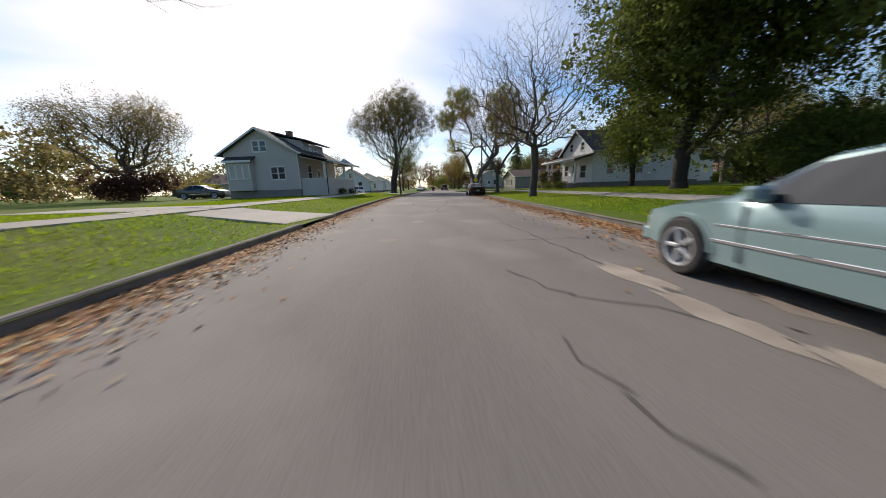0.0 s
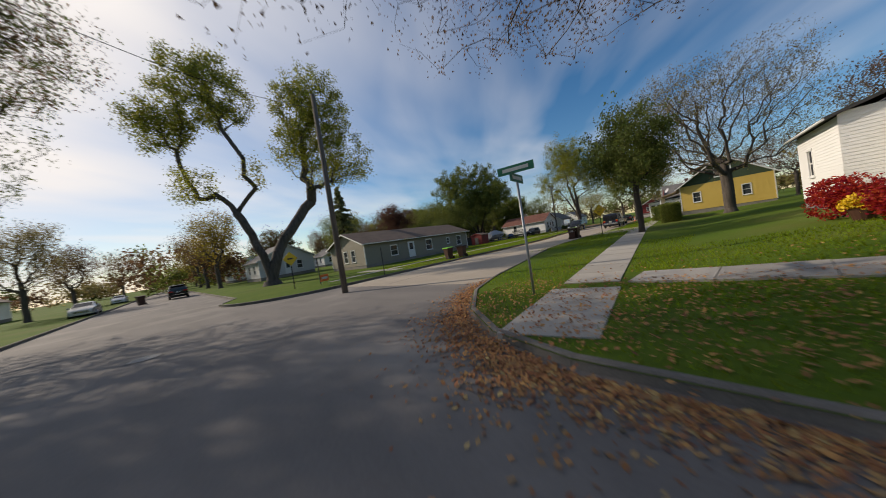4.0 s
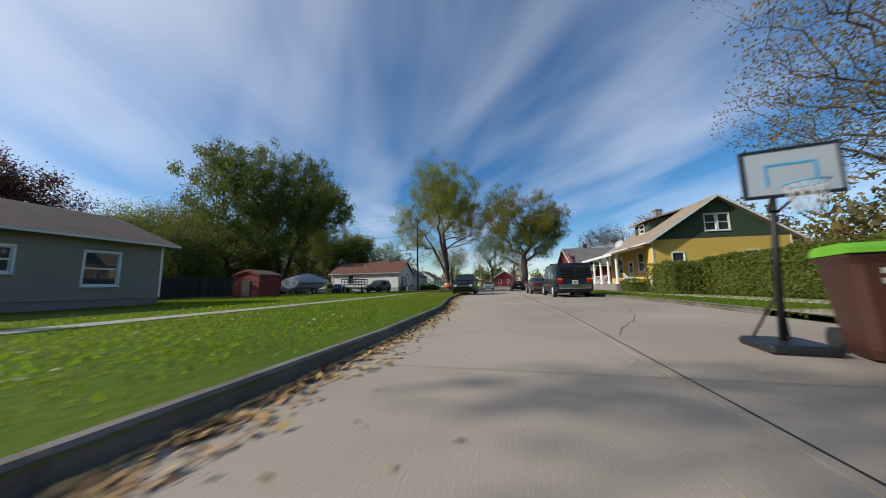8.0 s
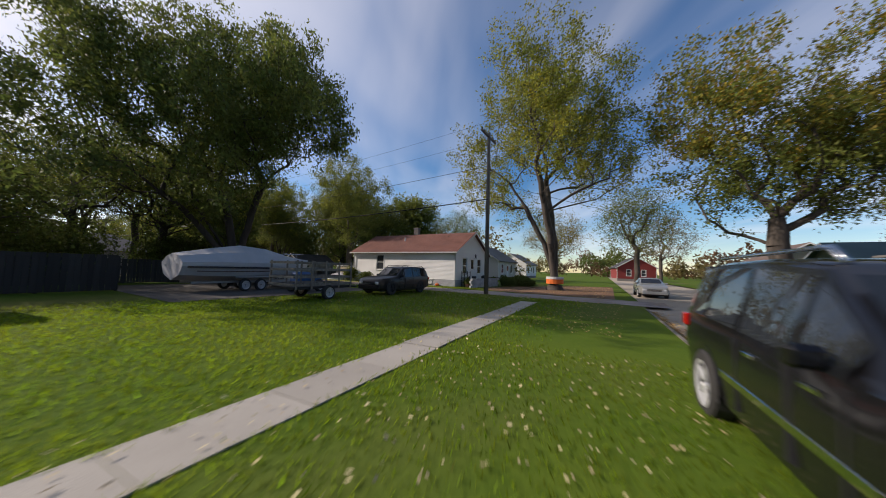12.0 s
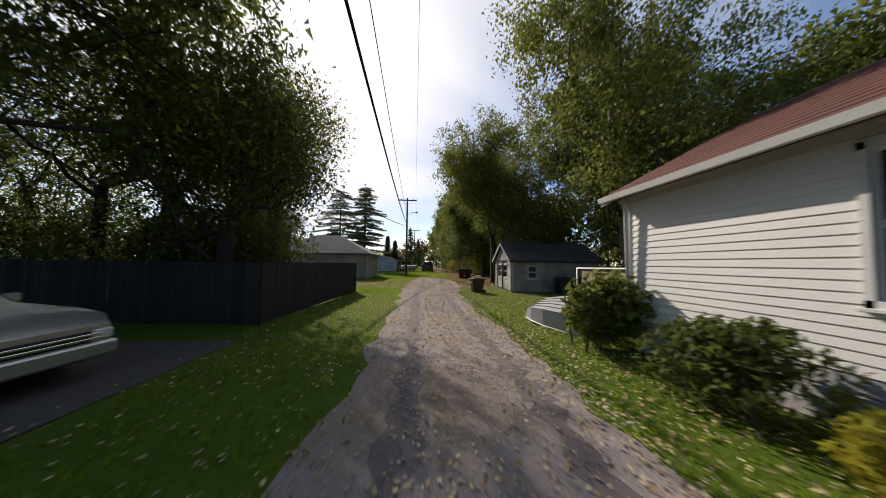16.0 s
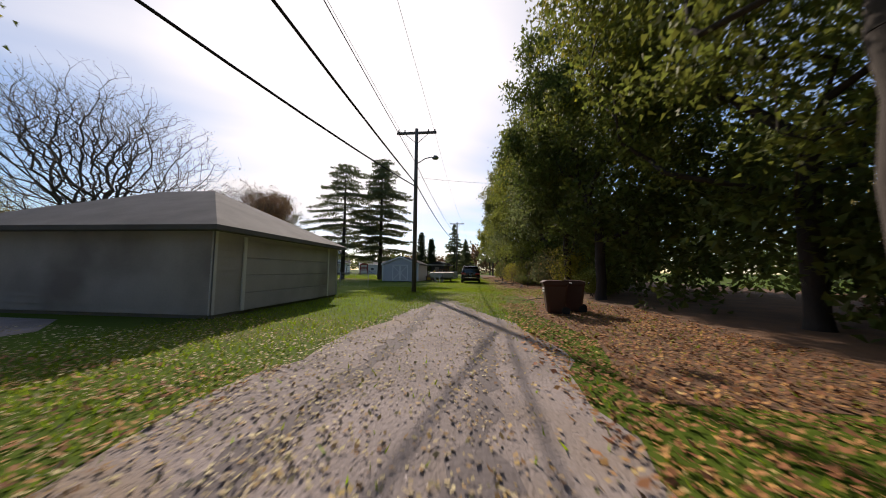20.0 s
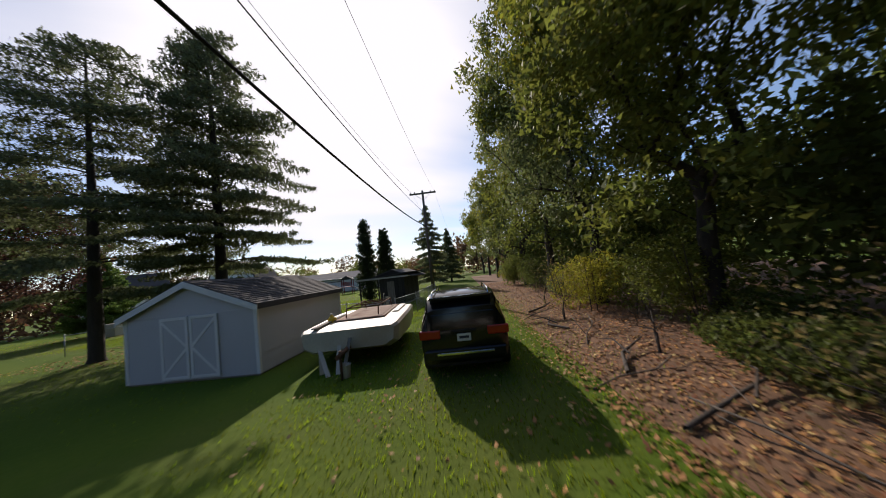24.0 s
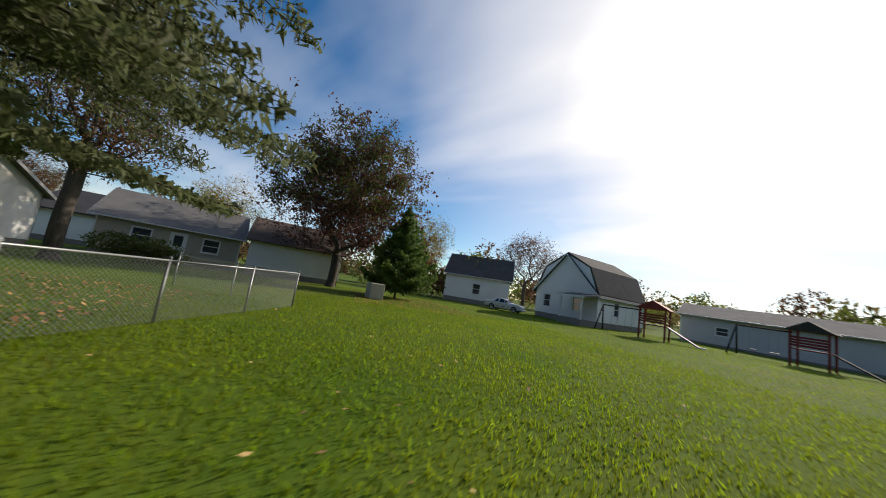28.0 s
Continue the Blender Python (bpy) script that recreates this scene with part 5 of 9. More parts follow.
YH = house("yellow_house", pose(65.3, 40.5, LAWN_Z, 0, 0, 3), 9, 9.4, 0.5, 4.0, 7.2, "x", YELLOW, ROOFTAN, windows=[("w", 1.4, 1.6, 0.8, 1.3), ("w", 6.4, 1.6, 0.8, 1.3), ("n", 2.0, 1.6, 1.0, 1.5), ("n", 6.4, 1.6, 1.0, 1.5)],
           doors=[("n", 4.4, 0.55, 0.95, 2.05)], gable_mat=DKGREEN, gable_windows=[("w", 3.9, 4.6, 0.72, 1.25), ("w", 4.8, 4.6, 0.72, 1.25)], over=0.5, label="yellow house with green gable and porch")
RH = house("red_house", pose(79.5, 44.6, LAWN_Z, 0, 0, 3), 10, 8, 0.6, 3.0, 5.6, "y", REDPAINT, ROOFGREY, over=0.4, label="white and red house with enclosed porch")
WH = house("white_cottage", pose(84.2, 80.9, LAWN_Z), 7.1, 12.6, 0.62, 3.15, 5.1, "y", WHITE, ROOFRED, windows=[("w", 3.3, 1.35, 0.95, 1.45), ("s", 1.4, 1.2, 0.9, 1.4), ("s", 4.6, 1.2, 0.9, 1.4)], doors=[("s", 3.0, 0.62, 0.9, 2.05)],
           over=0.35, lap=0.115, found=BLOCK, courses=True, label="white clapboard cottage with red-brown shingle roof")
RS = house("red_shed", pose(56.1, 78.2, LAWN_Z, 0, 0, 4), 2.6, 2.5, 0.05, 1.85, 2.25, "x", REDPAINT, ROOFBROWN, over=0.12, lap=0.3, gutters=False, trim=REDPAINT, category="shed", label="small barn-red garden shed")

# ---------------------------------------------------------------- alley
WG = house("white_garage", pose(84.55, 100.7, LAWN_Z), 5.3, 3.7, 0.1, 1.9, 2.95, "x", PEELING, ROOFDARK, windows=[("s", 1.0, 0.85, 0.5, 0.7), ("w", 0.75, 0.85, 0.95, 0.75), ("w", 1.85, 0.85, 0.95, 0.75)], over=0.22, gutters=False, trim=WORNWALL, category="garage", label="peeling white garage with dark roof")
GG = house("hip_roof_garage", pose(66.4, 115.2, LAWN_Z), 9.8, 7.4, 0.1, 2.55, 4.6, "x", WORNWALL, ROOFGREY, over=0.35, hip=True, lap=0.2, category="garage", label="pale garage with grey hipped roof")
SH = house("storage_shed", pose(69.55, 142.6, LAWN_Z, 0, 0, -1) @ Matrix.Diagonal((1.13, 1, 1.12, 1)), 3.9, 6.0, 0.05, 1.85, 2.65, "y", SHED, ROOFDARK, over=0.15, courses=True, lap=0.25, gutters=False, category="shed", label="grey panelled shed with crossed white doors")

# ---------------------------------------------------------------- back yard
W2 = house("white_cottage", pose(27, 173, LAWN_Z, 0, 0, -30), 7.5, 9, 0.6, 4.0, 7.0, "y", WHITE, ROOFDARK, windows=[("s", 3, 1.4, 1.0, 1.5), ("e", 4, 1.4, 1.0, 1.4)], label="white gabled house across the yard")
BH = house("gambrel_house", pose(40, 181.5, LAWN_Z, 0, 0, 12), 8, 9, 0.6, 3.4, 7.6, "y", WHITE, ROOFDARK, windows=[("s", 1.2, 1.4, 0.9, 1.4), ("s", 5.2, 1.4, 0.9, 1.4), ("e", 3, 1.4, 0.9, 1.4)], gable_windows=[("s", 2.9, 4.4, 0.8, 1.2), ("s", 4.2, 4.4, 0.8, 1.2)], label="white barn-roofed house with dark shingles")
SHH = house("shaded_house", pose(35.0, 138.4, LAWN_Z, 0, 0, 18), 8.4, 9.0, 0.4, 3.0, 5.4, "y", TANWALL, ROOFGREY, windows=[("e", 2.0, 1.3, 1.1, 1.1), ("e", 6.4, 1.3, 1.1, 1.1)], doors=[("e", 4.3, 0.42, 0.95, 2.05)], label="beige house in the shade of spruces")
LG = house("long_garage", pose(51, 198, LAWN_Z, 0, 0, 25), 18, 8, 0.2, 3.0, 4.3, "x", GREYWHITE, ROOFGREY, windows=[("s", 3, 1.2, 1.0, 0.8)], category="garage", label="long pale garage at the yard's far end")

# ---------------------------------------------------------------- vehicles
MINT = paint("mint_green_paint", (0.26, 0.38, 0.39), rough=0.22)
BLACKP = paint("black_paint", (0.008, 0.008, 0.009), metal=0.0, rough=0.14, coat=0.2)
NAVY = paint("navy_paint", (0.012, 0.016, 0.028), metal=0.0, rough=0.34, coat=0.1)
CHARCOAL = paint("charcoal_paint", (0.06, 0.065, 0.065))
SILVER = paint("silver_paint", (0.5, 0.5, 0.48), metal=0.6)
WHITEP = paint("white_car_paint", (0.68, 0.69, 0.7), metal=0.1)
TAUPE = paint("taupe_paint", (0.08, 0.068, 0.062))
vehicle("minivan", pose(2.98, 1.2, ROAD_Z, 0, 0, 84), "minivan", MINT, "pale green minivan parked at the kerb", L=4.9, W=1.9, H=1.36, wb=3.05, r=0.33, rim_mat=RIM)
vehicle("black_sedan", pose(6.6, 35.25, ROAD_Z, 0, 0, 85), "sedan", BLACKP, "glossy black sedan with large chrome wheels", L=4.9, W=1.8, H=1.4, wb=3.0, r=0.345, rim_mat=RIM)
vehicle("white_suv", pose(-12.2, 58.6, LAWN_Z, 0, 0, -172), "suv", WHITEP, "white estate car parked on the side drive", L=4.9, W=1.85, H=1.6, wb=2.9)
vehicle("cargo_van", pose(54.9, 52.6, ROAD_Z, 0, 0, 4), "van", NAVY, "navy blue van with louvered rear windows", L=5.6, W=2.0, H=2.05, wb=3.5, r=0.36, louvers=True)
vehicle("taupe_sedan", pose(62.2, 53.6, ROAD_Z, 0, 0, 4), "sedan", TAUPE, "dull taupe sedan parked at the kerb", L=5.1, W=1.9, H=1.45, wb=2.85, r=0.33)
vehicle("black_suv", pose(60.9, 60.1, ROAD_Z + 0.05, 0, 0, 184), "suv", BLACKP, "black full-size SUV straddling the kerb", L=5.05, W=1.9, H=1.82, wb=2.95, r=0.38, rack=True)
vehicle("jeep", pose(72.05, 74.05, LAWN_Z, 0, 0, 180), "suv", paint("faded_black_paint", (0.01, 0.011, 0.014), metal=0.0, rough=0.3, coat=0.1), "dark boxy off-road car parked on grass", L=4.7, W=1.8, H=1.64, wb=2.8, r=0.38, chrome=False, rack=True, rim_mat=BLACKMETAL)
vehicle("silver_sedan", pose(69.45, 85.6, LAWN_Z + 0.012, 0, 0, -3), "sedan", SILVER, "silver sedan parked in tree shade", L=4.9, W=1.85, H=1.45, wb=2.8)
vehicle("dark_sedan", pose(65.6, 107.6, LAWN_Z, 0, 0, -3), "suv", BLACKP, "black car parked on the gravel apron", L=4.7, W=1.85, H=1.55, wb=2.75)
vehicle("black_jeep", pose(78.02, 140.1, LAWN_Z, 0, 0, 90), "suv", BLACKP, "glossy black SUV parked on the grass alley", L=4.95, W=2.1, H=1.95, wb=2.95, r=0.38, rack=True)

# ---------------------------------------------------------------- poles
def utility_pole(x, y, h, label, arm=None, lamp=False, arm_turn=0.0, lean=0.0, r=0.15):
    e = thing("utility_pole", pose(x, y, LAWN_Z, 0, lean, 0), label, "pole")
    part("pole", tube([(0, 0, -0.3), (0, 0, h * 0.5), (0, 0, h)], [r, r * 0.85, r * 0.7], 12), POLEWOOD, e)
    if arm:
        a = part("cross_arm", box(-arm / 2, arm / 2, -0.06, 0.06, h - 0.35, h - 0.2, 0.01), POLEWOOD, e)
        for k in (-1, 1):
            part("brace", tube([(k * arm * 0.3, 0.05, h - 0.3), (0, 0.1, h - 0.95)], 0.02, 5), STEEL, e)
            for f in (0.46, 0.3):
                part("insulator", lathe([(0.03, 0), (0.05, 0.04), (0.03, 0.08), (0.05, 0.11), (0.02, 0.15)], 10), BLACKMETAL, e).matrix_local = pose(k * arm * f, 0, h - 0.2)
    if lamp:
        part("lamp_arm", tube([(0.1, 0, h - 2.3), (0.6, 0, h - 2.0), (1.1, 0, h - 1.9)], 0.03, 6), STEEL, e)
        part("lamp_head", lathe([(0.05, -0.1), (0.2, -0.08), (0.22, 0.0), (0.14, 0.1), (0.04, 0.14)], 14), STEEL, e).matrix_local = pose(1.25, 0, h - 1.95)
    return e


utility_pole(-2.6, 48.2, 10.5, "leaning grey wooden utility pole by the kerb", lean=-1.5)
utility_pole(12.0, 54.9, 9.8, "slim wooden utility pole on the corner lawn")
utility_pole(75.8, 69.62, 10.8, "weathered wooden utility pole at the alley mouth", arm=2.4)
utility_pole(74.65, 122.6, 10.6, "wooden utility pole with cross arm and lamp", arm=2.6, lamp=True)
utility_pole(75.2, 159.4, 10.4, "wooden utility pole with bare cross arm", arm=2.6)
utility_pole(75.6, 205, 10.4, "distant wooden utility pole with cross arm", arm=2.6)

# ---------------------------------------------------------------- trees
tree(14.2, 15.6, 15, 0.38, 11, L_DARK, "dense dark green tree overhanging the lawn", bark=DARKBARK, count=70000, size=0.13, spread=0.36, first=0.05, radius=6.8, fill=0.12)
tree(17.5, 7.5, 17, 0.45, 12, L_DARK, "tall dark green shade tree by the side lawn", bark=DARKBARK, count=52000, size=0.16, spread=0.4, first=0.06, radius=8, fill=0.1)
tree(8.5, 22.6, 13.0, 0.27, 13, L_BROWN, "bare spreading street tree with few leaves", count=2600, size=0.05, spread=0.12, first=0.2, radius=7.6, twigs=4200, fill=0, tip=0.003)
tree(9.9, 37.4, 12.5, 0.23, 14, L_BROWN, "forked street tree with sparse russet leaves", count=34000, size=0.055, spread=0.18, first=0.22, stems=2, fork=2.7, twigs=4600, fill=0, tip=0.003,
     lobes=((0, 0, 8.6, 4.0, 3.2), (2.2, -3.8, 8.6, 4.4, 3.2), (-1.9, 3.4, 8.8, 4.4, 3.2), (4.5, 2.0, 9.0, 4.0, 2.6), (-3.8, -2.5, 9.0, 4.2, 2.6), (5.2, -7.6, 6.6, 2.6, 1.6), (-4.2, 7.4, 6.4, 2.6, 1.6), (0.5, 0, 11.0, 3.6, 1.6), (1.4, 6.6, 7.4, 3.2, 1.5), (4.2, 5.4, 8.0, 3.0, 1.6)))
tree(-9.0, 3.2, 11, 0.3, 10, None, "bare street tree leaning over the kerb", first=0.25, twigs=3000, fill=0, tip=0.004,
     lobes=((0.6, 0.4, 7.6, 4.6, 3.2), (3.0, 3.6, 5.4, 2.6, 0.9), (3.4, 0.6, 6.4, 2.6, 1.2), (-2.5, 2.5, 6.6, 3.0, 1.6)))
tree(18.2, 24.6, 8.0, 0.22, 32, L_GREEN, "rounded green tree beside the cottage lawn", bark=DARKBARK, count=22000, size=0.11, first=0.12, radius=3.0)
tree(-31, 36, 12.5, 0.4, 15, L_TAN, "tan autumn tree beyond the bungalow", count=36000, size=0.085, spread=0.24, radius=6.8, first=0.13, twigs=2400, fill=0, tip=0.006)
tree(-4.6, 64.2, 22, 0.62, 16, L_DARK, "large dark thinning tree by the street", count=84000, size=0.105, spread=0.26, first=0.13, bark=DARKBARK, radius=9.6, tip=0.005, twigs=4200, second=L_BROWN, share=0.35, fill=0, shift=(1.0, 0))
tree(15.0, 75.5, 25, 0.78, 17, L_YELLOW, "tall forked tree with yellowing leaves", count=66000, size=0.14, spread=0.34, first=0.2, stems=2, second=L_GREEN, share=0.45, twigs=700, fill=0,
     lobes=((0, 0, 12, 1.0, 2.0), (-2.6, 3.0, 21, 4.4, 4.2), (7.5, 0.5, 20.0, 4.4, 5.2), (-6.2, 4.5, 17.5, 3.0, 3.0), (10.5, -1, 14, 3.4, 3.6), (-5, 3.0, 11, 2.4, 1.8), (4.5, 1, 15.5, 2.4, 3.0), (7.2, 0, 12.8, 3.6, 2.6)))
tree(68.8, 87, 21.5, 0.5, 18, L_DARK, "huge spreading green willow with several trunks", count=92000, size=0.14, spread=0.34, stems=4, first=0.17, bark=DARKBARK, second=L_GREEN, hang=0.7, long=2.0, twigs=900, fill=0.0,
     lobes=((-2.5, 0.5, 11, 6.0, 7.0), (0.8, -3.0, 14.5, 4.0, 4.6), (-5.5, 2.5, 15.5, 4.5, 4.6), (-1.5, 1.0, 18, 3.8, 3.4), (-9.0, 0.5, 12, 4.8, 5.0), (0.8, 2.5, 11.0, 3.4, 4.4), (1.6, -2.0, 17.5, 3.2, 3.2), (-3.0, -4.5, 9.5, 4.2, 4.6), (-9, -3, 7.5, 3.5, 3.6), (-0.5, 4.5, 7, 3.6, 3.8), (2.6, -5.5, 12.5, 3.8, 3.2), (-2, -8, 12, 4.2, 3.4)))
tree(85.2, 67.1, 24, 0.6, 19, L_YELLOW, "tall yellow-green maple with taped trunk", count=72000, size=0.13, spread=0.36, stems=3, second=L_GREEN, share=0.35, first=0.14, fill=0.0, twigs=800,
     lobes=((0, 0, 17, 6.5, 6), (-3.5, 1.5, 19, 4.6, 4.5), (4, 2, 17, 5, 5), (0.2, 6.5, 10, 3.6, 3.2), (4.5, 8, 11.5, 3.8, 3.4), (-0.8, 7.5, 14, 3.0, 2.8), (-5, -1, 13, 4, 4), (5, -3, 13, 4.5, 4.5), (0, -5, 12, 4.5, 4), (7, 5, 8.5, 3.0, 2.8)))
tree(82.6, 54.2, 18.5, 0.5, 20, L_GREEN, "green maple turning gold at its top", count=44000, size=0.14, spread=0.32, second=L_GOLD, share=0.35, radius=7.8, first=0.13, fill=0.0, twigs=520)
tree(44.6, 40.2, 16.5, 0.45, 21, L_TAN, "half-bare tan tree above the hedge", count=30000, size=0.08, spread=0.2, radius=9, first=0.14, twigs=3600, fill=0, tip=0.004)
tree(31.6, 45.4, 11.0, 0.2, 30, L_DARK, "dense dark green tree on the corner lawn", bark=DARKBARK, count=24000, size=0.11, spread=0.28, radius=3.3, first=0.2)
tree(47, 95, 12.5, 0.4, 22, L_PURPLE, "dark purple tree behind the ranch house", count=30000, size=0.12, spread=0.34, radius=6.5, fill=0)
tree(85.0, 93.0, 18.5, 0.35, 23, L_GREEN, "tall green tree behind the cottage", count=48000, size=0.11, spread=0.3, second=L_YELLOW, share=0.15, radius=6.6, first=0.1, hang=0.5, fill=0.0)
tree(96, 91, 14.5, 0.35, 25, L_GREEN, "green tree over the back gardens", count=18000, size=0.2, radius=5.5)
tree(52.5, 122.5, 15.0, 0.4, 24, L_BROWN, "rounded bare tree behind the garage", count=9000, size=0.05, spread=0.14, radius=10.4, first=0.1, twigs=7500, fill=0, tip=0.0055)
tree(39.5, 152.2, 16.5, 0.4, 26, L_PURPLE, "dark bronze and green tree in the yard", count=54000, size=0.14, spread=0.34, radius=9.2, first=0.08, fill=0.05, second=L_DARK, share=0.4)
tree(50.5, 140.5, 13.5, 0.3, 27, L_BROWN, "russet tree beyond the yard fence", count=14000, size=0.1, spread=0.26, radius=4.6, twigs=1400, fill=0, first=0.25)
tree(27, 181, 13, 0.3, 28, L_BROWN, "russet half-bare tree behind the houses", count=6000, size=0.16, radius=6, twigs=900, fill=0)
tree(30, 188, 11, 0.25, 34, None, "bare tree beside the barn-roofed house", radius=4.5, twigs=700, fill=0)
HEDGEROW = ((82.9, 107.4, 16, 6.4), (89.5, 96.5, 17, 7.5), (93, 104, 17, 7), (87, 112.5, 17.5, 7), (84.8, 120, 17, 5.6), (85.3, 127, 18, 5.8), (85.2, 133.5, 19, 6), (85.4, 139.8, 20, 6.2), (84.9, 146, 20, 6), (84.7, 153, 20, 5.8), (84.4, 161, 19, 5.5), (84.3, 171, 18, 5.5), (84.2, 182, 18, 5.5), (84, 195, 17, 6), (84, 211, 17, 6))
for k, (x, y, h, r) in enumerate(HEDGEROW):
    near = y < 156
    tree(x, y, h, 0.24, 40 + k, (L_GREEN, L_DARK if k < 5 else L_GREEN, L_GREY)[k % 3], "green hedgerow tree beside the alley", bark=DARKBARK, count=(48000 if 3 < k < 9 else 38000) if near else 9000, size=(0.145 if 3 < k < 9 else 0.12) if near else 0.22, spread=0.3, fill=0.0, first=0.06 if k else 0.22,
         second=L_YELLOW if k % 3 == 0 or k > 4 else L_GREEN, share=0.3 if k > 4 else 0.2, radius=r, hang=0.4, twigs=None if near else 130)
for x, y, h, s, r in ((66.8, 102.4, 15, 61, 5.6), (64.0, 105.5, 13.5, 62, 5.0), (66.5, 94, 13, 67, 5.4), (62, 96, 13, 63, 6), (70.2, 91.6, 9.5, 64, 3.4), (67.6, 98.0, 12, 68, 4.4), (91.5, 101.5, 14, 65, 5.5), (95, 95.5, 14, 66, 5.5)):
    tree(x, y, h, 0.26, s, L_DARK, "shady tree behind the dark fence", bark=DARKBARK, count={64: 15000, 67: 8000, 68: 7000}.get(s, 12000), size=0.11, first=0.16 if s == 64 else 0.27, twigs=700, fill=0.0, radius=r, second=L_YELLOW, share=0.2)
tree(82.2, 103.7, 9.5, 0.13, 69, L_DARK, "slender leaning trees at the garage corner", bark=DARKBARK, count=16000, size=0.1, spread=0.28, stems=3, first=0.28, fill=0, twigs=500, second=L_YELLOW, share=0.2,
     lobes=((0, 0, 6.4, 2.6, 2.4), (1.2, -1.6, 5.4, 2.2, 1.6), (-0.6, 1.2, 7.4, 2.0, 1.8), (1.4, 1.0, 7.4, 2.2, 1.8)))
# far trees along the first street
for x, y, h, s, m, r in ((14.5, 98, 13, 81, L_GOLD, 5), (15, 112, 14, 82, L_BROWN, 5.5), (-3.5, 100, 13, 83, L_TAN, 5), (17, 135, 14, 84, L_GOLD, 6), (-2, 128, 13, 85, L_BROWN, 5), (-24, 92, 12, 86, L_TAN, 5.5), (-27, 62, 9, 87, None, 4), (4, 170, 15, 88, L_TAN, 6), (20, 165, 15, 89, L_GOLD, 6)):
    tree(x, y, h, 0.3, s, m, "autumn street tree down the road", count=9000, size=0.13, spread=0.34, radius=r, twigs=700, fill=0)
# trees beyond the second street
for x, y, h, s, m, r in ((100, 60.5, 13, 91, L_GREEN, 5.5), (112, 72, 14, 92, L_GOLD, 6), (98, 38, 13, 93, L_BROWN, 6), (125, 56, 15, 94, L_TAN, 7), (52, 28, 13, 95, L_BROWN, 6), (30, 26, 13, 96, L_TAN, 6.5), (37, 18, 14, 97, L_GREEN, 6.5), (92, 30, 14, 98, L_BROWN, 7), (105, 88, 13, 99, L_GREEN, 6), (33, 92, 11, 100, L_GREEN, 5), (57, 98, 11, 101, L_GREEN, 5), (41, 102, 11, 104, L_BROWN, 6), (57, 88.5, 8, 105, L_DARK, 4), (50, 88, 7, 106, L_GREEN, 3.5)):
    tree(x, y, h, 0.3, s, m, "autumn tree among the back gardens", count=11000, size=0.12, spread=0.34, radius=r, twigs=600, fill=0)
conifer(64.6, 146.8, 18.0, 6.1, 71, "tall dark spruce behind the shed", count=54000, size=0.1, bare=0.17, gap=1.0, droop=0.3, power=0.42, ragged=0.3)
conifer(60.0, 144.4, 16.6, 7.2, 72, "tall dark spruce beyond the shed", count=36000, size=0.1, bare=0.2, gap=1.25, power=0.45, ragged=0.34)
conifer(29, 84.5, 13, 3.4, 73, "blue-green spruce behind the ranch house", count=14000, size=0.16, gap=0.7)
conifer(43.4, 157.6, 7.8, 3.6, 74, "young bright green pine in the yard", needles=PINENEEDLE, count=34000, size=0.11, droop=0.0, bare=0.1, girth=0.09, gap=0.33)
conifer(73.5, 177, 13, 4.2, 75, "ragged dark pine by the alley", count=12000, size=0.16, gap=0.8, ragged=0.4)
conifer(76, 188, 10, 3, 78, "dark pine far along the alley", count=8000, size=0.2, gap=0.7)
for x, y, h in ((67.9, 162.8, 8.7), (69.8, 163.6, 7.5)):
    conifer(x, y, h, 1.15, int(h * 10), "slim dark columnar arborvitae", needles=ARBOR, count=16000, size=0.09, bare=0.03, droop=-0.5, power=0.4, gap=0.25, sweep=0.0)
for x, y, w, h in ((17.0, 11.3, 5.0, 3.6), (20.2, 14.2, 5.0, 4.2), (22.6, 18.2, 4.5, 3.6), (25.5, 16.0, 5.5, 4.6), (61.0, 92.0, 4.5, 4.4), (57.5, 90.5, 5.0, 4.2), (60.5, 97.0, 5.0, 5.0)):
    bush("shrub", x, y, w, w, h, int(x * 10), L_DARK, "tall dark overgrown shrub under shade trees", count=9000, size=0.11, lumps=14)
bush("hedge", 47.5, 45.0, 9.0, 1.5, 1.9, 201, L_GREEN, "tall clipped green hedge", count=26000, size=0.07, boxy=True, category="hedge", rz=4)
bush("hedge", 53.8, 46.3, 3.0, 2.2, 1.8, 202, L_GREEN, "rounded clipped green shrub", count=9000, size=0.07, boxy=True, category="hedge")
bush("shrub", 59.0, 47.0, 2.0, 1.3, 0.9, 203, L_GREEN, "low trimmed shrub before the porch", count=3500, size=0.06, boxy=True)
bush("shrub", 44.5, 140.6, 1.6, 5.0, 1.9, 215, L_DARK, "dark clipped shrubs before the shaded house", count=6000, size=0.09)
bush("burning_bush", 16.6, 37.6, 2.0, 1.6, 1.1, 204, L_RED, "scarlet burning bush beside the cottage", count=6000, size=0.06)
bush("burning_bush", 20.8, 37.9, 2.4, 1.7, 1.35, 205, L_RED, "broad scarlet burning bush on the lawn", count=7000, size=0.06)
bush("shrub", 14.5, 33.0, 1.3, 2.6, 0.8, 206, L_DARK, "dark clipped shrub under the porch", count=2500, size=0.06)
bush("shrub", 14.5, 29.9, 1.3, 2.4, 0.85, 207, L_DARK, "dark clipped shrub under the porch", count=2500, size=0.06)
bush("shrub", -9.0, 35.5, 1.3, 1.1, 0.7, 208, L_DARK, "low dark shrub beside the porch", count=1800, size=0.06)
bush("shrub", -8.6, 39.0, 1.4, 1.1, 0.7, 209, L_DARK, "low dark shrub beside the porch", count=1800, size=0.06)
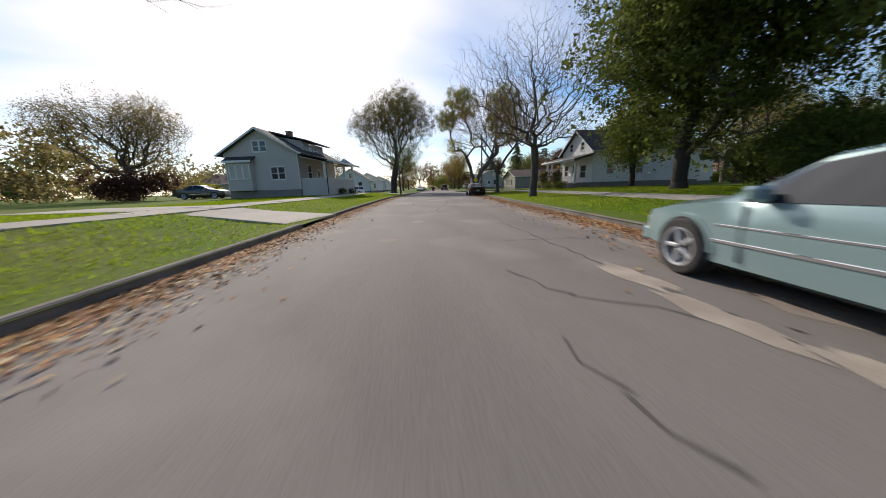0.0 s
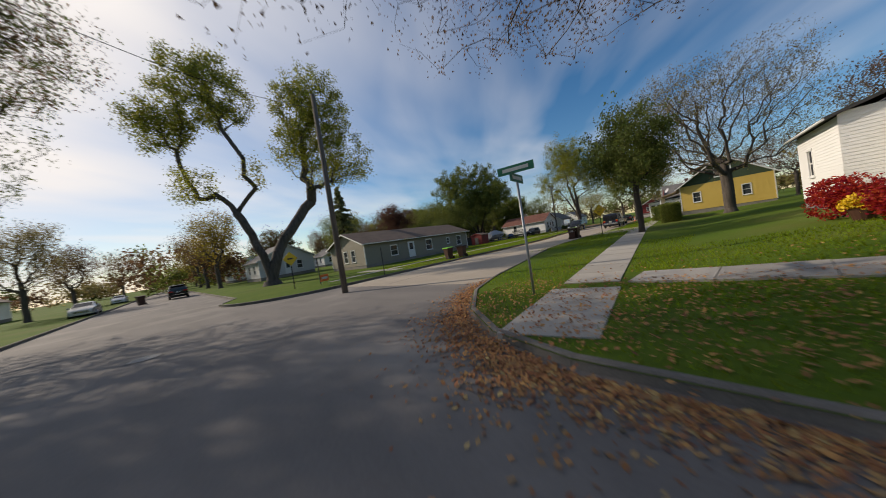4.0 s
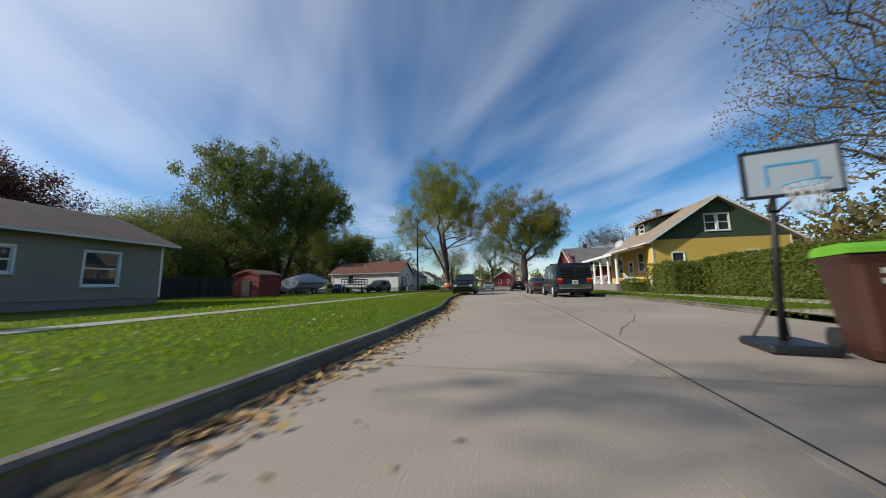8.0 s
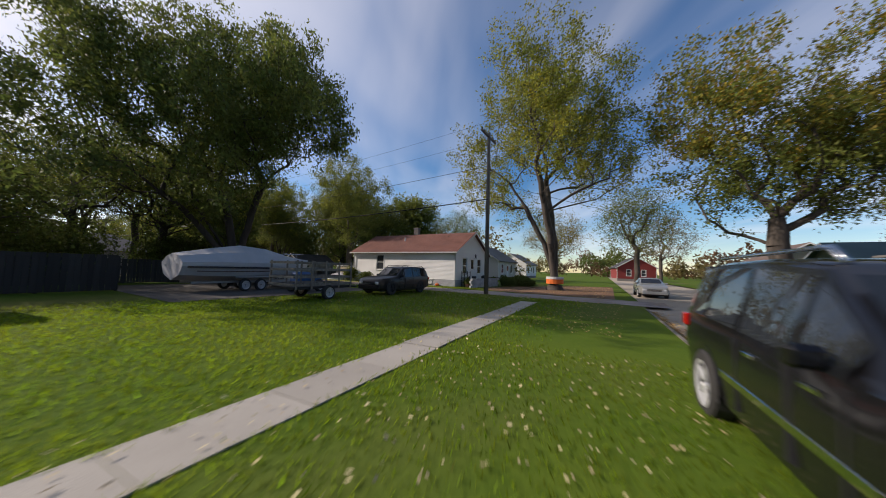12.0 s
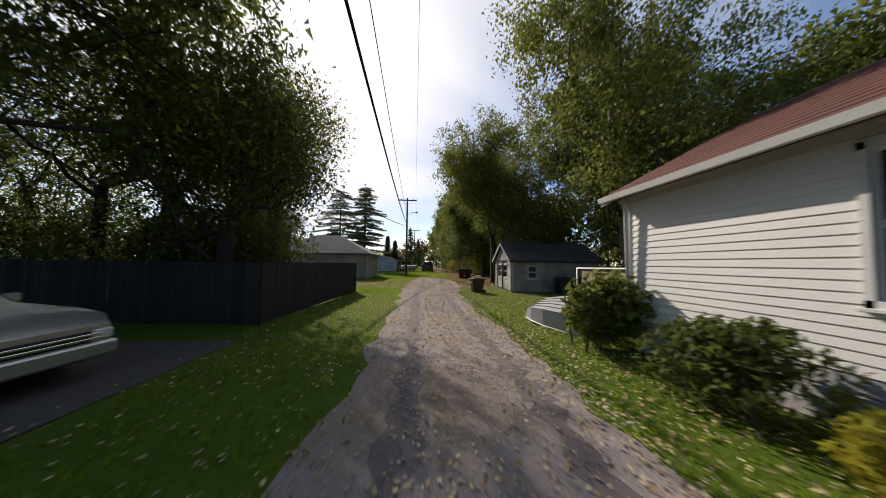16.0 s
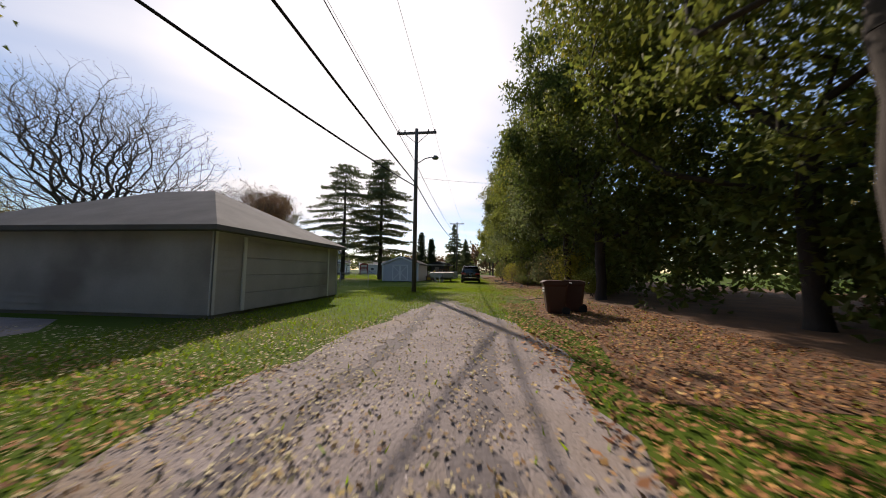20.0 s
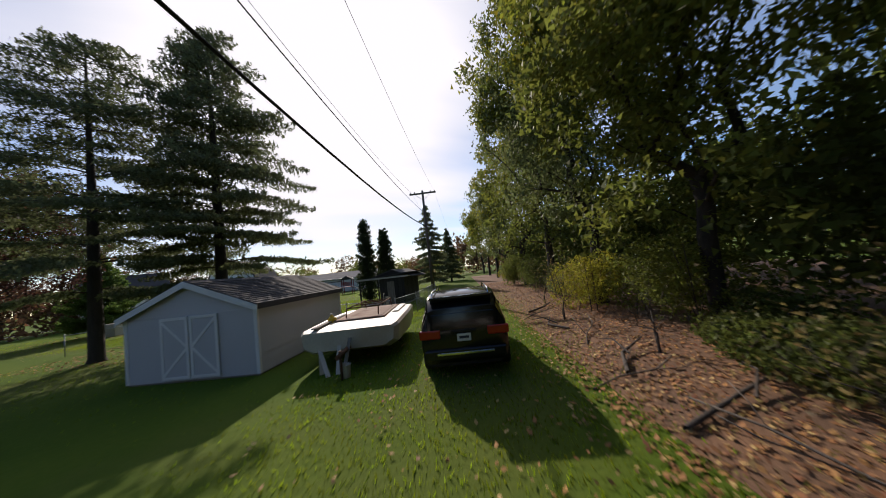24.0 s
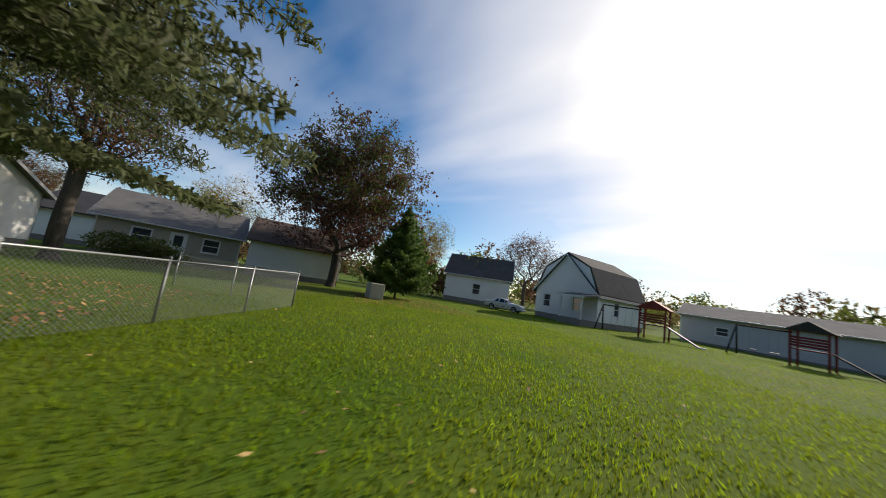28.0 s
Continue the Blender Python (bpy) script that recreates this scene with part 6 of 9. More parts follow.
bush("shrub", -28, 33, 8, 3, 3.2, 210, L_PURPLE, "dark purple thicket beside the bungalow", count=9000, size=0.13)
bush("shrub", -25, 38, 3.5, 2.5, 2.0, 211, L_YELLOW, "yellow-green bush by the parked car", count=3500, size=0.11)
bush("vine_bush", 80.0, 87.3, 1.4, 1.3, 1.5, 212, L_GREEN, "leafy vine clump at the cottage corner", count=4200, size=0.1)
bush("flower_bush", 79.9, 84.6, 1.1, 1.6, 1.2, 213, L_DARK, "dark flowering bush against white siding", count=3000, size=0.07)
bush("flower_bush", 79.8, 83.2, 0.9, 1.0, 0.8, 214, L_YELLOW, "small yellowing bush in a tub", count=1800, size=0.06)
for k, (x, y, h) in enumerate(((84.4, 122, 3.6), (84.2, 127, 3.4), (83.5, 131.5, 2.6), (83.2, 136, 2.2), (83.4, 140.5, 2.8), (83.0, 145, 2.4), (83.2, 150, 2.8), (83, 156, 2.6), (83, 163, 3), (83, 172, 3), (88, 104.5, 3.4), (91, 100.5, 3.2), (93, 95.5, 3.4), (90.5, 108, 3.6), (90.5, 113, 3.6))):
    q = abs(math.sin(k * 1.9 + 0.4))
    bush("undergrowth", x + 0.3 + 1.5 * q, y, 2.2 + 1.4 * q, 3.6 + 1.2 * math.sin(k * 2.7), h * (0.5 + 0.75 * abs(math.sin(k * 2.1))), 220 + k, (L_GREEN, L_YELLOW, L_GREY, L_DARK)[k % 4], "tangled green undergrowth at the wood's edge", count=9000, size=0.07, lumps=11)
    bush("undergrowth", x + 2.6 - q, y + 2.3, 2.6, 3.0, h * (0.45 + 0.5 * q), 240 + k, (L_DARK, L_GREEN, L_BROWN)[k % 3], "ragged brush under the hedgerow trees", count=5000, size=0.065, lumps=7)


for k, (x, y, h) in enumerate(((66.8, 93.5, 4.4), (69.4, 93.6, 4.0), (68.3, 96.8, 4.2))):
    bush("shrub", x, y, 4.5, 3.5, h, 250 + k, L_DARK, "dark overgrown shrub behind the board fence", count=9000, size=0.1, lumps=14)


for k, (x, y) in enumerate(((82.4, 120.4), (82.8, 129.2), (82.2, 133.8), (82.6, 138.2), (82.0, 143.0), (82.5, 147.6))):
    tree(x, y, 2.6 + 0.5 * math.sin(k * 2.0), 0.03, 270 + k, None if k % 2 else L_TAN, "thin bare brushwood beside the alley", count=500, size=0.05, radius=1.1, first=0.08, twigs=160, fill=0, tip=0.002)
for k, (x, y, a, n) in enumerate(((81.7, 118.8, 20, 2.2), (81.9, 126.5, 75, 3.0), (81.5, 130.6, 50, 1.8), (81.8, 134.2, 110, 2.6), (81.3, 136.8, 15, 2.0), (82.0, 140.6, 65, 3.2), (81.4, 144.5, 40, 2.2))):
    fb = thing("fallen_branch", pose(x, y, LAWN_Z + 0.05, 0, -3, a), "bare dead branch lying on leaf litter", "branch", "fallen branches")
    part("stem", tube([(-n / 2, 0, 0.02), (-n / 6, 0.1, 0.06), (n / 5, -0.06, 0.08), (n / 2, 0.12, 0.16)], 0.017, 6), POLEWOOD, fb)
    part("side_branch", tube([(-n / 6, 0.1, 0.06), (n / 8, 0.45, 0.2), (n / 4, 0.6, 0.34)], 0.01, 5), POLEWOOD, fb)
    part("side_branch", tube([(n / 5, -0.06, 0.08), (n / 3, -0.4, 0.16), (n / 2.2, -0.55, 0.3)], 0.008, 5), POLEWOOD, fb)


def far_woods(name, spots, seed, label, material, leaf=0.5, per=60):
    """A belt of distant crowns: one piece of many leaf clumps."""
    rng = np.random.default_rng(seed)
    pts = []
    for x, y, r, h in spots:
        for i in range(9):
            c = np.array((x, y, h * 0.5)) + rng.normal(0, 1, 3) * (r * 0.42, r * 0.42, h * 0.2)
            v = rng.normal(0, 1, (per, 3))
            v /= np.linalg.norm(v, axis=1, keepdims=True)
            pts.append(c + v * np.array((r * 0.45, r * 0.45, h * 0.26)) * rng.random((per, 1)) ** 0.4)
    pts = np.concatenate(pts)
    pts = pts[pts[:, 2] > 0.1]
    e = thing(name, pose(0, 0, 0), label, "woods", kind="stuff")
    leaf_mesh("foliage", *leaf_cloud(pts, leaf * 0.6, len(pts) * 2, leaf, rng), material, e)


rw = random.Random(5)
for n, (mtl, lab) in enumerate(((L_DARK, "distant dark green tree belt"), (L_TAN, "distant tan autumn tree belt"), (L_BROWN, "distant russet autumn tree belt"))):
    spots = []
    for i in range(60):
        a = 2 * math.pi * (i + rw.random() * 0.8) / 60
        d = rw.uniform(140, 240)
        x, y = 40 + d * math.cos(a), 90 + d * math.sin(a)
        if abs(x - 0.09 * y) < 12:
            continue
        spots.append((x, y, rw.uniform(6, 10), rw.uniform(8, 14)))
    far_woods("far_woods", spots, 300 + n, lab, mtl, 0.8, 40)
# wooded strip behind the hedgerow, and garden trees round the far yards
strip = [(rw.uniform(90, 100), 96 + 4.2 * k, rw.uniform(4, 6), rw.uniform(9, 15)) for k in range(29)]
far_woods("woods_strip", strip, 310, "green woods behind the hedgerow", L_GREEN, 0.32, 90)
thick = [(rw.uniform(86.2, 89.5), 104.5 + 2.3 * k, rw.uniform(2.4, 3.2), rw.uniform(5.5, 8.5)) for k in range(34)]
far_woods("thicket", thick, 314, "dense dark thicket under the hedgerow trees", L_DARK, 0.19, 105)
yard = [(rw.uniform(8, 30), 112 + 6.5 * k, rw.uniform(4, 6.5), rw.uniform(6, 11)) for k in range(17)] + [(32 + 7 * k, rw.uniform(214, 232), rw.uniform(4, 6), rw.uniform(5, 9)) for k in range(7)]
far_woods("garden_trees", yard[::2], 311, "russet garden trees beyond the yards", L_BROWN, 0.4, 70)
far_woods("garden_trees", yard[1::2], 312, "green garden trees beyond the yards", L_GREEN, 0.4, 70)
east = [(rw.uniform(104, 130), 84 + 7 * k, rw.uniform(5, 7), rw.uniform(8, 13)) for k in range(8)] + [(rw.uniform(46, 120), rw.uniform(10, 26), rw.uniform(5, 7), rw.uniform(8, 13)) for k in range(12)] + [(rw.uniform(-60, -38), -10 + 12 * k, rw.uniform(5, 8), rw.uniform(7, 12)) for k in range(13)]
far_woods("garden_trees", east, 313, "autumn garden trees behind the houses", L_TAN, 0.4, 70)


# ---------------------------------------------------------------- porches, dormers
def shed_roof(e, x0, x1, za, zb, lo, hi, axis, material, t=0.12, trim=True):
    part("porch_roof", prism([(x0, za), (x1, zb), (x1, zb + t), (x0, za + t)], lo, hi, axis), material, e)
    if trim:
        s = 0.03 if x1 > x0 else -0.03
        part("fascia", prism([(x1, zb - 0.08), (x1 + s, zb - 0.08), (x1 + s, zb + t + 0.01), (x1, zb + t + 0.01)], lo - 0.02, hi + 0.02, axis), TRIM, e)


def post(e, x, y, z0, z1, w=0.14, material=None, round_=False):
    if round_:
        part("post", lathe([(w * 0.9, z0), (w * 0.9, z0 + 0.1), (w * 0.6, z0 + 0.14), (w * 0.52, z1 - 0.15), (w * 0.85, z1 - 0.08), (w * 0.85, z1)], 12), material or TRIM, e).matrix_local = pose(x, y, 0)
    else:
        part("post", box(x - w / 2, x + w / 2, y - w / 2, y + w / 2, z0, z1, 0.01), material or TRIM, e)


def rail(e, p, q, z0, z1, n=10, material=None, slope=0.0):
    p, q = Vector(p), Vector(q)
    for z in (z0, z1):
        part("rail", tube([(p.x, p.y, z), (q.x, q.y, z + slope)], 0.03, 6), material or TRIM, e)
    for i in range(n + 1):
        f = i / n
        c = p + (q - p) * f
        part("baluster", box(c.x - 0.016, c.x + 0.016, c.y - 0.016, c.y + 0.016, z0 + slope * f, z1 + slope * f), material or TRIM, e)


# bungalow porch towards the street
part("porch_floor", box(4.0, 6.8, -4.6, 4.4, -0.3, 0.72), FOUND, H1)
w = part("porch_wall", siding(9.0, -0.1, 1.7, 0.13), DUSKWALL, H1)
w.matrix_local = pose(6.8, -4.6, 0, 0, 0, 90)
w = part("porch_wall", siding(2.8, -0.1, 1.7, 0.13), DUSKWALL, H1)
w.matrix_local = pose(4.0, -4.6, 0)
part("porch_cap", box(6.66, 6.84, -4.64, 4.4, 1.7, 1.76, 0.008), TRIM, H1)
part("porch_cap", box(4.05, 6.66, -4.64, -4.5, 1.7, 1.76, 0.008), TRIM, H1)
for y in (-4.48, 1.2, 4.3):
    post(H1, 6.7, y, 1.76, 3.35, 0.24)
shed_roof(H1, 4.0, 7.4, 4.25, 3.4, -5.3, 5.4, "y", ROOFDARK)
part("porch_ceiling", prism([(4.05, 3.95), (6.9, 3.32), (6.9, 3.28), (4.05, 3.9)], -4.6, 4.6, "y"), TRIM, H1)
part("porch_gutter", tube([(7.46, -5.3, 3.44), (7.46, 5.4, 3.44)], 0.055, 8), TRIM, H1)
part("downpipe", tube([(7.3, -4.72, 3.35), (6.95, -4.72, 3.1), (6.95, -4.72, 0.1)], 0.045, 8), CABLE, H1)
part("porch_gable", prism([(4.2, 3.42), (7.3, 3.42), (5.6, 4.5)], 4.5, 4.62, "y"), TRIM, H1)
for k in range(5):
    part("step", box(5.0, 6.4, 4.4 + 0.3 * k, 4.7 + 0.3 * k, 0, 0.72 - 0.15 * k), FOUND, H1)
rail(H1, (5.0, 4.4, 0), (5.0, 5.9, 0), 0.75, 1.6, 6, BLACKMETAL, -0.7)
rail(H1, (6.4, 4.4, 0), (6.4, 5.9, 0), 0.75, 1.6, 6, BLACKMETAL, -0.7)
# bungalow dormer and bay
w = part("dormer_wall", siding(5.2, 4.3, 5.7, 0.13, holes=[(1.5, 3.5, 4.55, 5.5)]), DUSKWALL, H1)
w.matrix_local = pose(3.5, -2.4, 0, 0, 0, 90)
for s in (-2.4, 2.8):
    part("dormer_side", prism([(0.6, 6.3), (3.5, 5.72), (3.5, 4.2)], s - 0.03, s + 0.03, "y"), DUSKWALL, H1)
part("dormer_roof", prism([(0.1, 6.62), (4.3, 5.62), (4.3, 5.76), (0.1, 6.76)], -2.9, 3.3, "y"), ROOFDARK, H1)
window_unit(H1, pose(3.5, -0.85, 4.58, 0, 0, 90), 0.9, 0.85)
window_unit(H1, pose(3.5, 0.15, 4.58, 0, 0, 90), 0.9, 0.85)
part("bay", box(-3.4, -0.9, -5.4, -4.82, 0.7, 3.4), DUSKWALL, H1)
shed_roof(H1, -4.8, -5.7, 3.95, 3.5, -3.7, -0.6, "x", ROOFDARK)
for k in range(3):
    window_unit(H1, pose(-3.2 + 0.74 * k, -5.41, 1.9), 0.62, 1.3)

# cottage porch
part("porch_floor", box(-8.2, -6.3, -2.7, 3.3, -0.1, 0.42), FOUND, H2)
shed_roof(H2, -6.3, -8.5, 3.3, 2.75, -3.0, 3.7, "y", ROOFGREY)
part("porch_ceiling", prism([(-6.32, 3.18), (-8.3, 2.66), (-8.3, 2.62), (-6.32, 3.14)], -2.8, 3.5, "y"), TRIM, H2)
part("porch_gutter", tube([(-8.58, -3.0, 2.8), (-8.58, 3.7, 2.8)], 0.05, 8), TRIM, H2)
for y in (-2.5, 0.1, 2.2, 3.2):
    post(H2, -8.05, y, 0.42, 2.72, 0.2, round_=True)
for k in range(2):
    part("step", box(-8.2 - 0.3 * (k + 1), -8.2 - 0.3 * k, 0.4, 2.0, -0.1, 0.28 - 0.14 * k), FOUND, H2)
rail(H2, (-8.05, -2.4, 0), (-8.05, 0.0, 0), 0.55, 1.15, 12)
rail(H2, (-8.05, 2.3, 0), (-8.05, 3.1, 0), 0.55, 1.15, 5)
# side ell under a catslide roof
w = part("ell_wall", siding(5.8, 0.4, 3.55, 0.13, holes=[(1.6, 2.3, 1.5, 2.7)]), WHITE, H2)
w.matrix_local = pose(6.3, 4.7, 0, 0, 0, 180)
part("ell_core", box(0.55, 6.25, 2.84, 4.66, 0.4, 3.4), INK, H2)
for x, turn in ((0.5, 270), (6.3, 90)):
    w = part("ell_wall", siding(1.9, 0.4, 3.7, 0.13), WHITE, H2)
    w.matrix_local = pose(x, 4.7 if turn == 270 else 2.8, 0, 0, 0, turn)
part("ell_foundation", box(0.52, 6.28, 2.82, 4.68, -0.5, 0.4), FOUND, H2)
part("ell_roof", prism([(2.4, 4.35), (5.05, 3.5), (5.05, 3.62), (2.4, 4.47)], 0.3, 6.6, "x"), ROOFDARK, H2)
part("ell_gutter", tube([(0.3, 5.1, 3.52), (6.6, 5.1, 3.52)], 0.05, 8), TRIM, H2)
window_unit(H2, pose(4.7, 4.7, 1.5, 0, 0, 180), 0.7, 1.2)
# low rear wing of the cottage with its roof and steps
part("wing_wall", box(6.36, 9.6, -1.6, 3.3, 0.3, 2.6, 0.01), WHITE, H2)
part("wing_foundation", box(6.3, 9.55, -1.55, 3.25, -0.4, 0.3), FOUND, H2)
part("wing_roof", prism([(-1.9, 3.05), (3.7, 2.55), (3.7, 2.67), (-1.9, 3.17)], 6.33, 9.95, "x"), ROOFGREY, H2)
window_unit(H2, pose(8.8, 3.31, 1.1, 0, 0, 180), 0.6, 0.9)
part("vent_pipe", tube([(3.2, 1.6, 4.8), (3.2, 1.6, 5.9)], 0.07, 10), COVER, H2)
for k in range(3):
    part("step", box(9.6 + 0.3 * k, 9.9 + 0.3 * k, 1.6, 2.8, -0.35, 0.15 - 0.16 * k), FOUND, H2)

# yellow house porch, dormer, chimney
part("porch_floor", box(-3.8, 4.5, 4.7, 7.3, 0, 0.55), FOUND, YH)
shed_roof(YH, 4.7, 7.6, 3.6, 2.95, -4.1, 4.8, "x", ROOFTAN)
for x in (-3.6, -1.7, 0.3, 2.3, 4.3):
    post(YH, x, 7.1, 0.55, 3.0, 0.2, round_=True)
rail(YH, (-1.7, 7.1, 0), (4.3, 7.1, 0), 0.65, 1.3, 20)
for k in range(3):
    part("step", box(-4.1 - 0.3 * k, -3.8 - 0.3 * k, 5.0, 6.6, 0, 0.41 - 0.14 * k), FOUND, YH)
rail(YH, (-3.8, 6.7, 0), (-4.9, 6.7, 0), 0.7, 1.45, 8, None, -0.55)
rail(YH, (-3.8, 4.9, 0), (-4.9, 4.9, 0), 0.7, 1.45, 8, None, -0.55)
w = part("dormer_wall", siding(2.8, 5.2, 6.3, 0.13, holes=[(0.9, 1.9, 5.4, 6.2)]), DKGREEN, YH)
w.matrix_local = pose(2.4, 2.9, 0, 0, 0, 180)
window_unit(YH, pose(1.5, 2.9, 5.4, 0, 0, 180), 1.0, 0.75)
for s in (-0.4, 2.4):
    part("dormer_side", prism([(0.4, 6.9), (2.9, 6.3), (2.9, 5.1)], s - 0.03, s + 0.03, "x"), DKGREEN, YH)
part("dormer_roof", prism([(0.0, 7.2), (3.4, 6.25), (3.4, 6.37), (0.0, 7.35)], -0.9, 2.9, "x"), ROOFTAN, YH)
chimney(YH, 3.0, 0.4, 6.3, 8.1, 0.6, FOUND)
dish = thing("satellite_dish", YH.matrix_world @ pose(-2.2, 6.2, 3.45), "small grey satellite dish on the porch roof", "dish")
part("mast", tube([(0, 0, 0), (0, 0, 0.45)], 0.025, 6), STEEL, dish)
d = part("reflector", lathe([(0.05, 0.0), (0.25, 0.03), (0.38, 0.1), (0.39, 0.11), (0.25, 0.045), (0.05, 0.015)], 18), COVER, dish)
d.matrix_local = pose(0, 0, 0.55, -60, 0, 30)

# red house porch
part("porch_floor", box(-5.3, 1.2, 4.0, 6.4, 0, 0.5), BLOCK, RH)
w = part("porch_wall", siding(6.5, 0.0, 1.05, 0.16), WHITE, RH)
w.matrix_local = pose(1.2, 6.4, 0, 0, 0, 180)
w = part("porch_wall", siding(5.0, 0.0, 1.05, 0.16), WHITE, RH)
w.matrix_local = pose(-5.3, 6.4, 0, 0, 0, 270)
for k in range(7):
    window_unit(RH, pose(0.95 - 0.9 * k, 6.4, 1.15, 0, 0, 180), 0.7, 1.15)
for k in range(5):
    window_unit(RH, pose(-5.3, 6.1 - 0.9 * k, 1.15, 0, 0, 270), 0.7, 1.15)
part("porch_core", box(-5.15, 1.05, 1.6, 6.25, 0.5, 2.5), INK, RH)
part("porch_band", box(-5.32, 1.22, 1.5, 6.42, 2.42, 2.75, 0.01), WHITE, RH)
part("porch_roof", prism([(1.4, 3.4), (6.9, 2.7), (6.9, 2.8), (1.4, 3.5)], -5.7, 1.6, "x"), ROOFGREY, RH)
part("porch_gable", prism([(-5.4, 3.0), (-0.2, 3.0), (-2.8, 4.9)], 4.02, 4.1, "y"), REDPAINT, RH)
window_unit(RH, pose(-2.5, 4.11, 3.4, 0, 0, 180), 0.5, 0.8)
chimney(RH, 2.5, 0.5, 5.0, 6.6)
house("carport_house", pose(91, 44.5, LAWN_Z), 7, 9, 0.2, 2.6, 4.2, "y", DKGREEN, mat("green_metal_roof", (0.05, 0.11, 0.1), rough=0.5, metal=0.3), label="dark outbuilding with green metal roof", category="shed")

# cottage by the alley: foundation vents, gutter pipe, stack, chimney, star, patio wall
for y0 in (1.5, -3.3):
    v = new("foundation_vent")
    v.parent = WH
    v.matrix_local = pose(-3.55, y0, 0, 0, 0, 270)
    part("vent_opening", box(-0.65, 0.65, -0.012, 0.0, 0.08, 0.58), INK, v)
    part("frame", box(-0.7, 0.7, -0.03, -0.0, 0.56, 0.62, 0.004), TRIM, v)
    for k in range(4):
        part("slat", box(-0.65, 0.65, -0.04, -0.013, 0.12 + 0.115 * k, 0.18 + 0.115 * k, 0.006), TRIM, v)
part("vent_pipe", tube([(-1.6, 0.9, 3.6), (-1.6, 0.9, 4.75)], 0.06, 10), COVER, WH)
chimney(WH, 0.2, 0.7, 4.6, 6.0, 0.5, FOUND)
part("downpipe", tube([(-3.75, 6.2, 3.0), (-3.68, 6.2, 2.7), (-3.62, 6.22, 0.2)], 0.045, 8), TRIM, WH)
for row in range(3):
    for k in range(32):
        x = -6.2 + 0.4 * k + (0.2 if row % 2 else 0)
        if -4.15 < x + 0.2 < -2.45 or 0.65 < x + 0.2 < 2.35 or x > 5.9:
            continue
        b = part("block", box(-0.19, 0.19, -0.02, 0.0, 0.012, 0.19, 0.006), BLOCK, WH)
        b.matrix_local = pose(-3.53, x + 0.2, 0.02 + 0.2 * row, 0, 0, 270)
bm = bmesh.new()
star = [(0.28 * (1 if k % 2 == 0 else 0.42) * math.sin(math.pi * k / 5), 0.28 * (1 if k % 2 == 0 else 0.42) * math.cos(math.pi * k / 5)) for k in range(10)]
prism(star, -0.03, 0.0, "y", bm)
st = tagged(obj("wall_star", bm, INK), "dark metal star on the gable wall", "ornament")
st.matrix_world = WH.matrix_world @ pose(0.6, -6.33, 2.9)
pw = thing("patio_wall", pose(83.3, 72.9, LAWN_Z, 0, 0, -4), "low white block wall before the cottage", "wall")
for row in range(4):
    for k in range(13):
        part("block", box(-2.7 + 0.41 * k + (0.2 if row % 2 else 0), -2.31 + 0.41 * k + (0.2 if row % 2 else 0), -0.1, 0.1, 0.2 * row, 0.2 * row + 0.19, 0.012), BLOCK, pw)


def patio_chair(x, y, rz, material):
    e = thing("patio_chair", pose(x, y, LAWN_Z, 0, 0, rz), "dark metal patio chair before the cottage", "chair", "patio chairs")
    part("seat", box(-0.25, 0.25, -0.25, 0.25, 0.42, 0.46, 0.01), material, e)
    part("backrest", box(-0.25, 0.25, 0.22, 0.26, 0.5, 0.95, 0.01), material, e)
    for px in (-0.23, 0.23):
        for py in (-0.23, 0.23):
            part("leg", tube([(px, py, 0), (px, py, 0.44 if py < 0 else 0.95)], 0.014, 6), BLACKMETAL, e)


for x, y, rz in ((82.4, 73.8, 20), (83.4, 73.9, -30), (86.3, 73.9, 60)):
    patio_chair(x, y, rz, BLACKMETAL)
gr = thing("barbecue_grill", pose(85.2, 73.8, LAWN_Z, 0, 0, 10), "black lidded barbecue grill on wheels", "grill")
part("bowl", lathe([(0.05, 0.55), (0.22, 0.6), (0.28, 0.75), (0.29, 0.8)], 16), BLACKMETAL, gr)
part("lid", lathe([(0.3, 0.81), (0.28, 0.92), (0.16, 1.02), (0.03, 1.05)], 16), BLACKMETAL, gr)
for k in range(3):
    part("leg", tube([(0.18 * math.cos(k * 2.1), 0.18 * math.sin(k * 2.1), 0.62), (0.3 * math.cos(k * 2.1), 0.3 * math.sin(k * 2.1), 0)], 0.012, 6), STEEL, gr)
for k, (x, y, r, m) in enumerate(((81.2, 73.7, 0.2, BRICK), (87.2, 73.5, 0.25, BINBROWN), (84.3, 73.7, 0.18, FENCEWOOD), (88.2, 72.9, 0.3, BINBLACK))):
    pt = thing("plant_pot", pose(x, y, LAWN_Z), "dark plant pot with a trailing plant", "pot")
    part("pot", lathe([(r * 0.7, 0), (r, r * 1.5), (r * 1.08, r * 1.55), (r * 0.9, r * 1.55)], 14), m, pt)
    rp_ = np.random.default_rng(30 + k)
    leaf_mesh("plant", *leaf_cloud(rp_.normal(0, r * 0.6, (40, 3)) + (0, 0, r * 2.4), 0.06, 500, 0.09, rp_), (L_GREEN, L_DARK, L_RED, L_DARK)[k], pt)
sf = thing("shelf_rack", pose(82.3, 74.35, LAWN_Z), "dark shelf rack with garden clutter", "shelf")
for z in (0.35, 0.8, 1.25):
    part("shelf", box(-0.6, 0.6, -0.16, 0.16, z, z + 0.03, 0.004), OLDWOOD, sf)
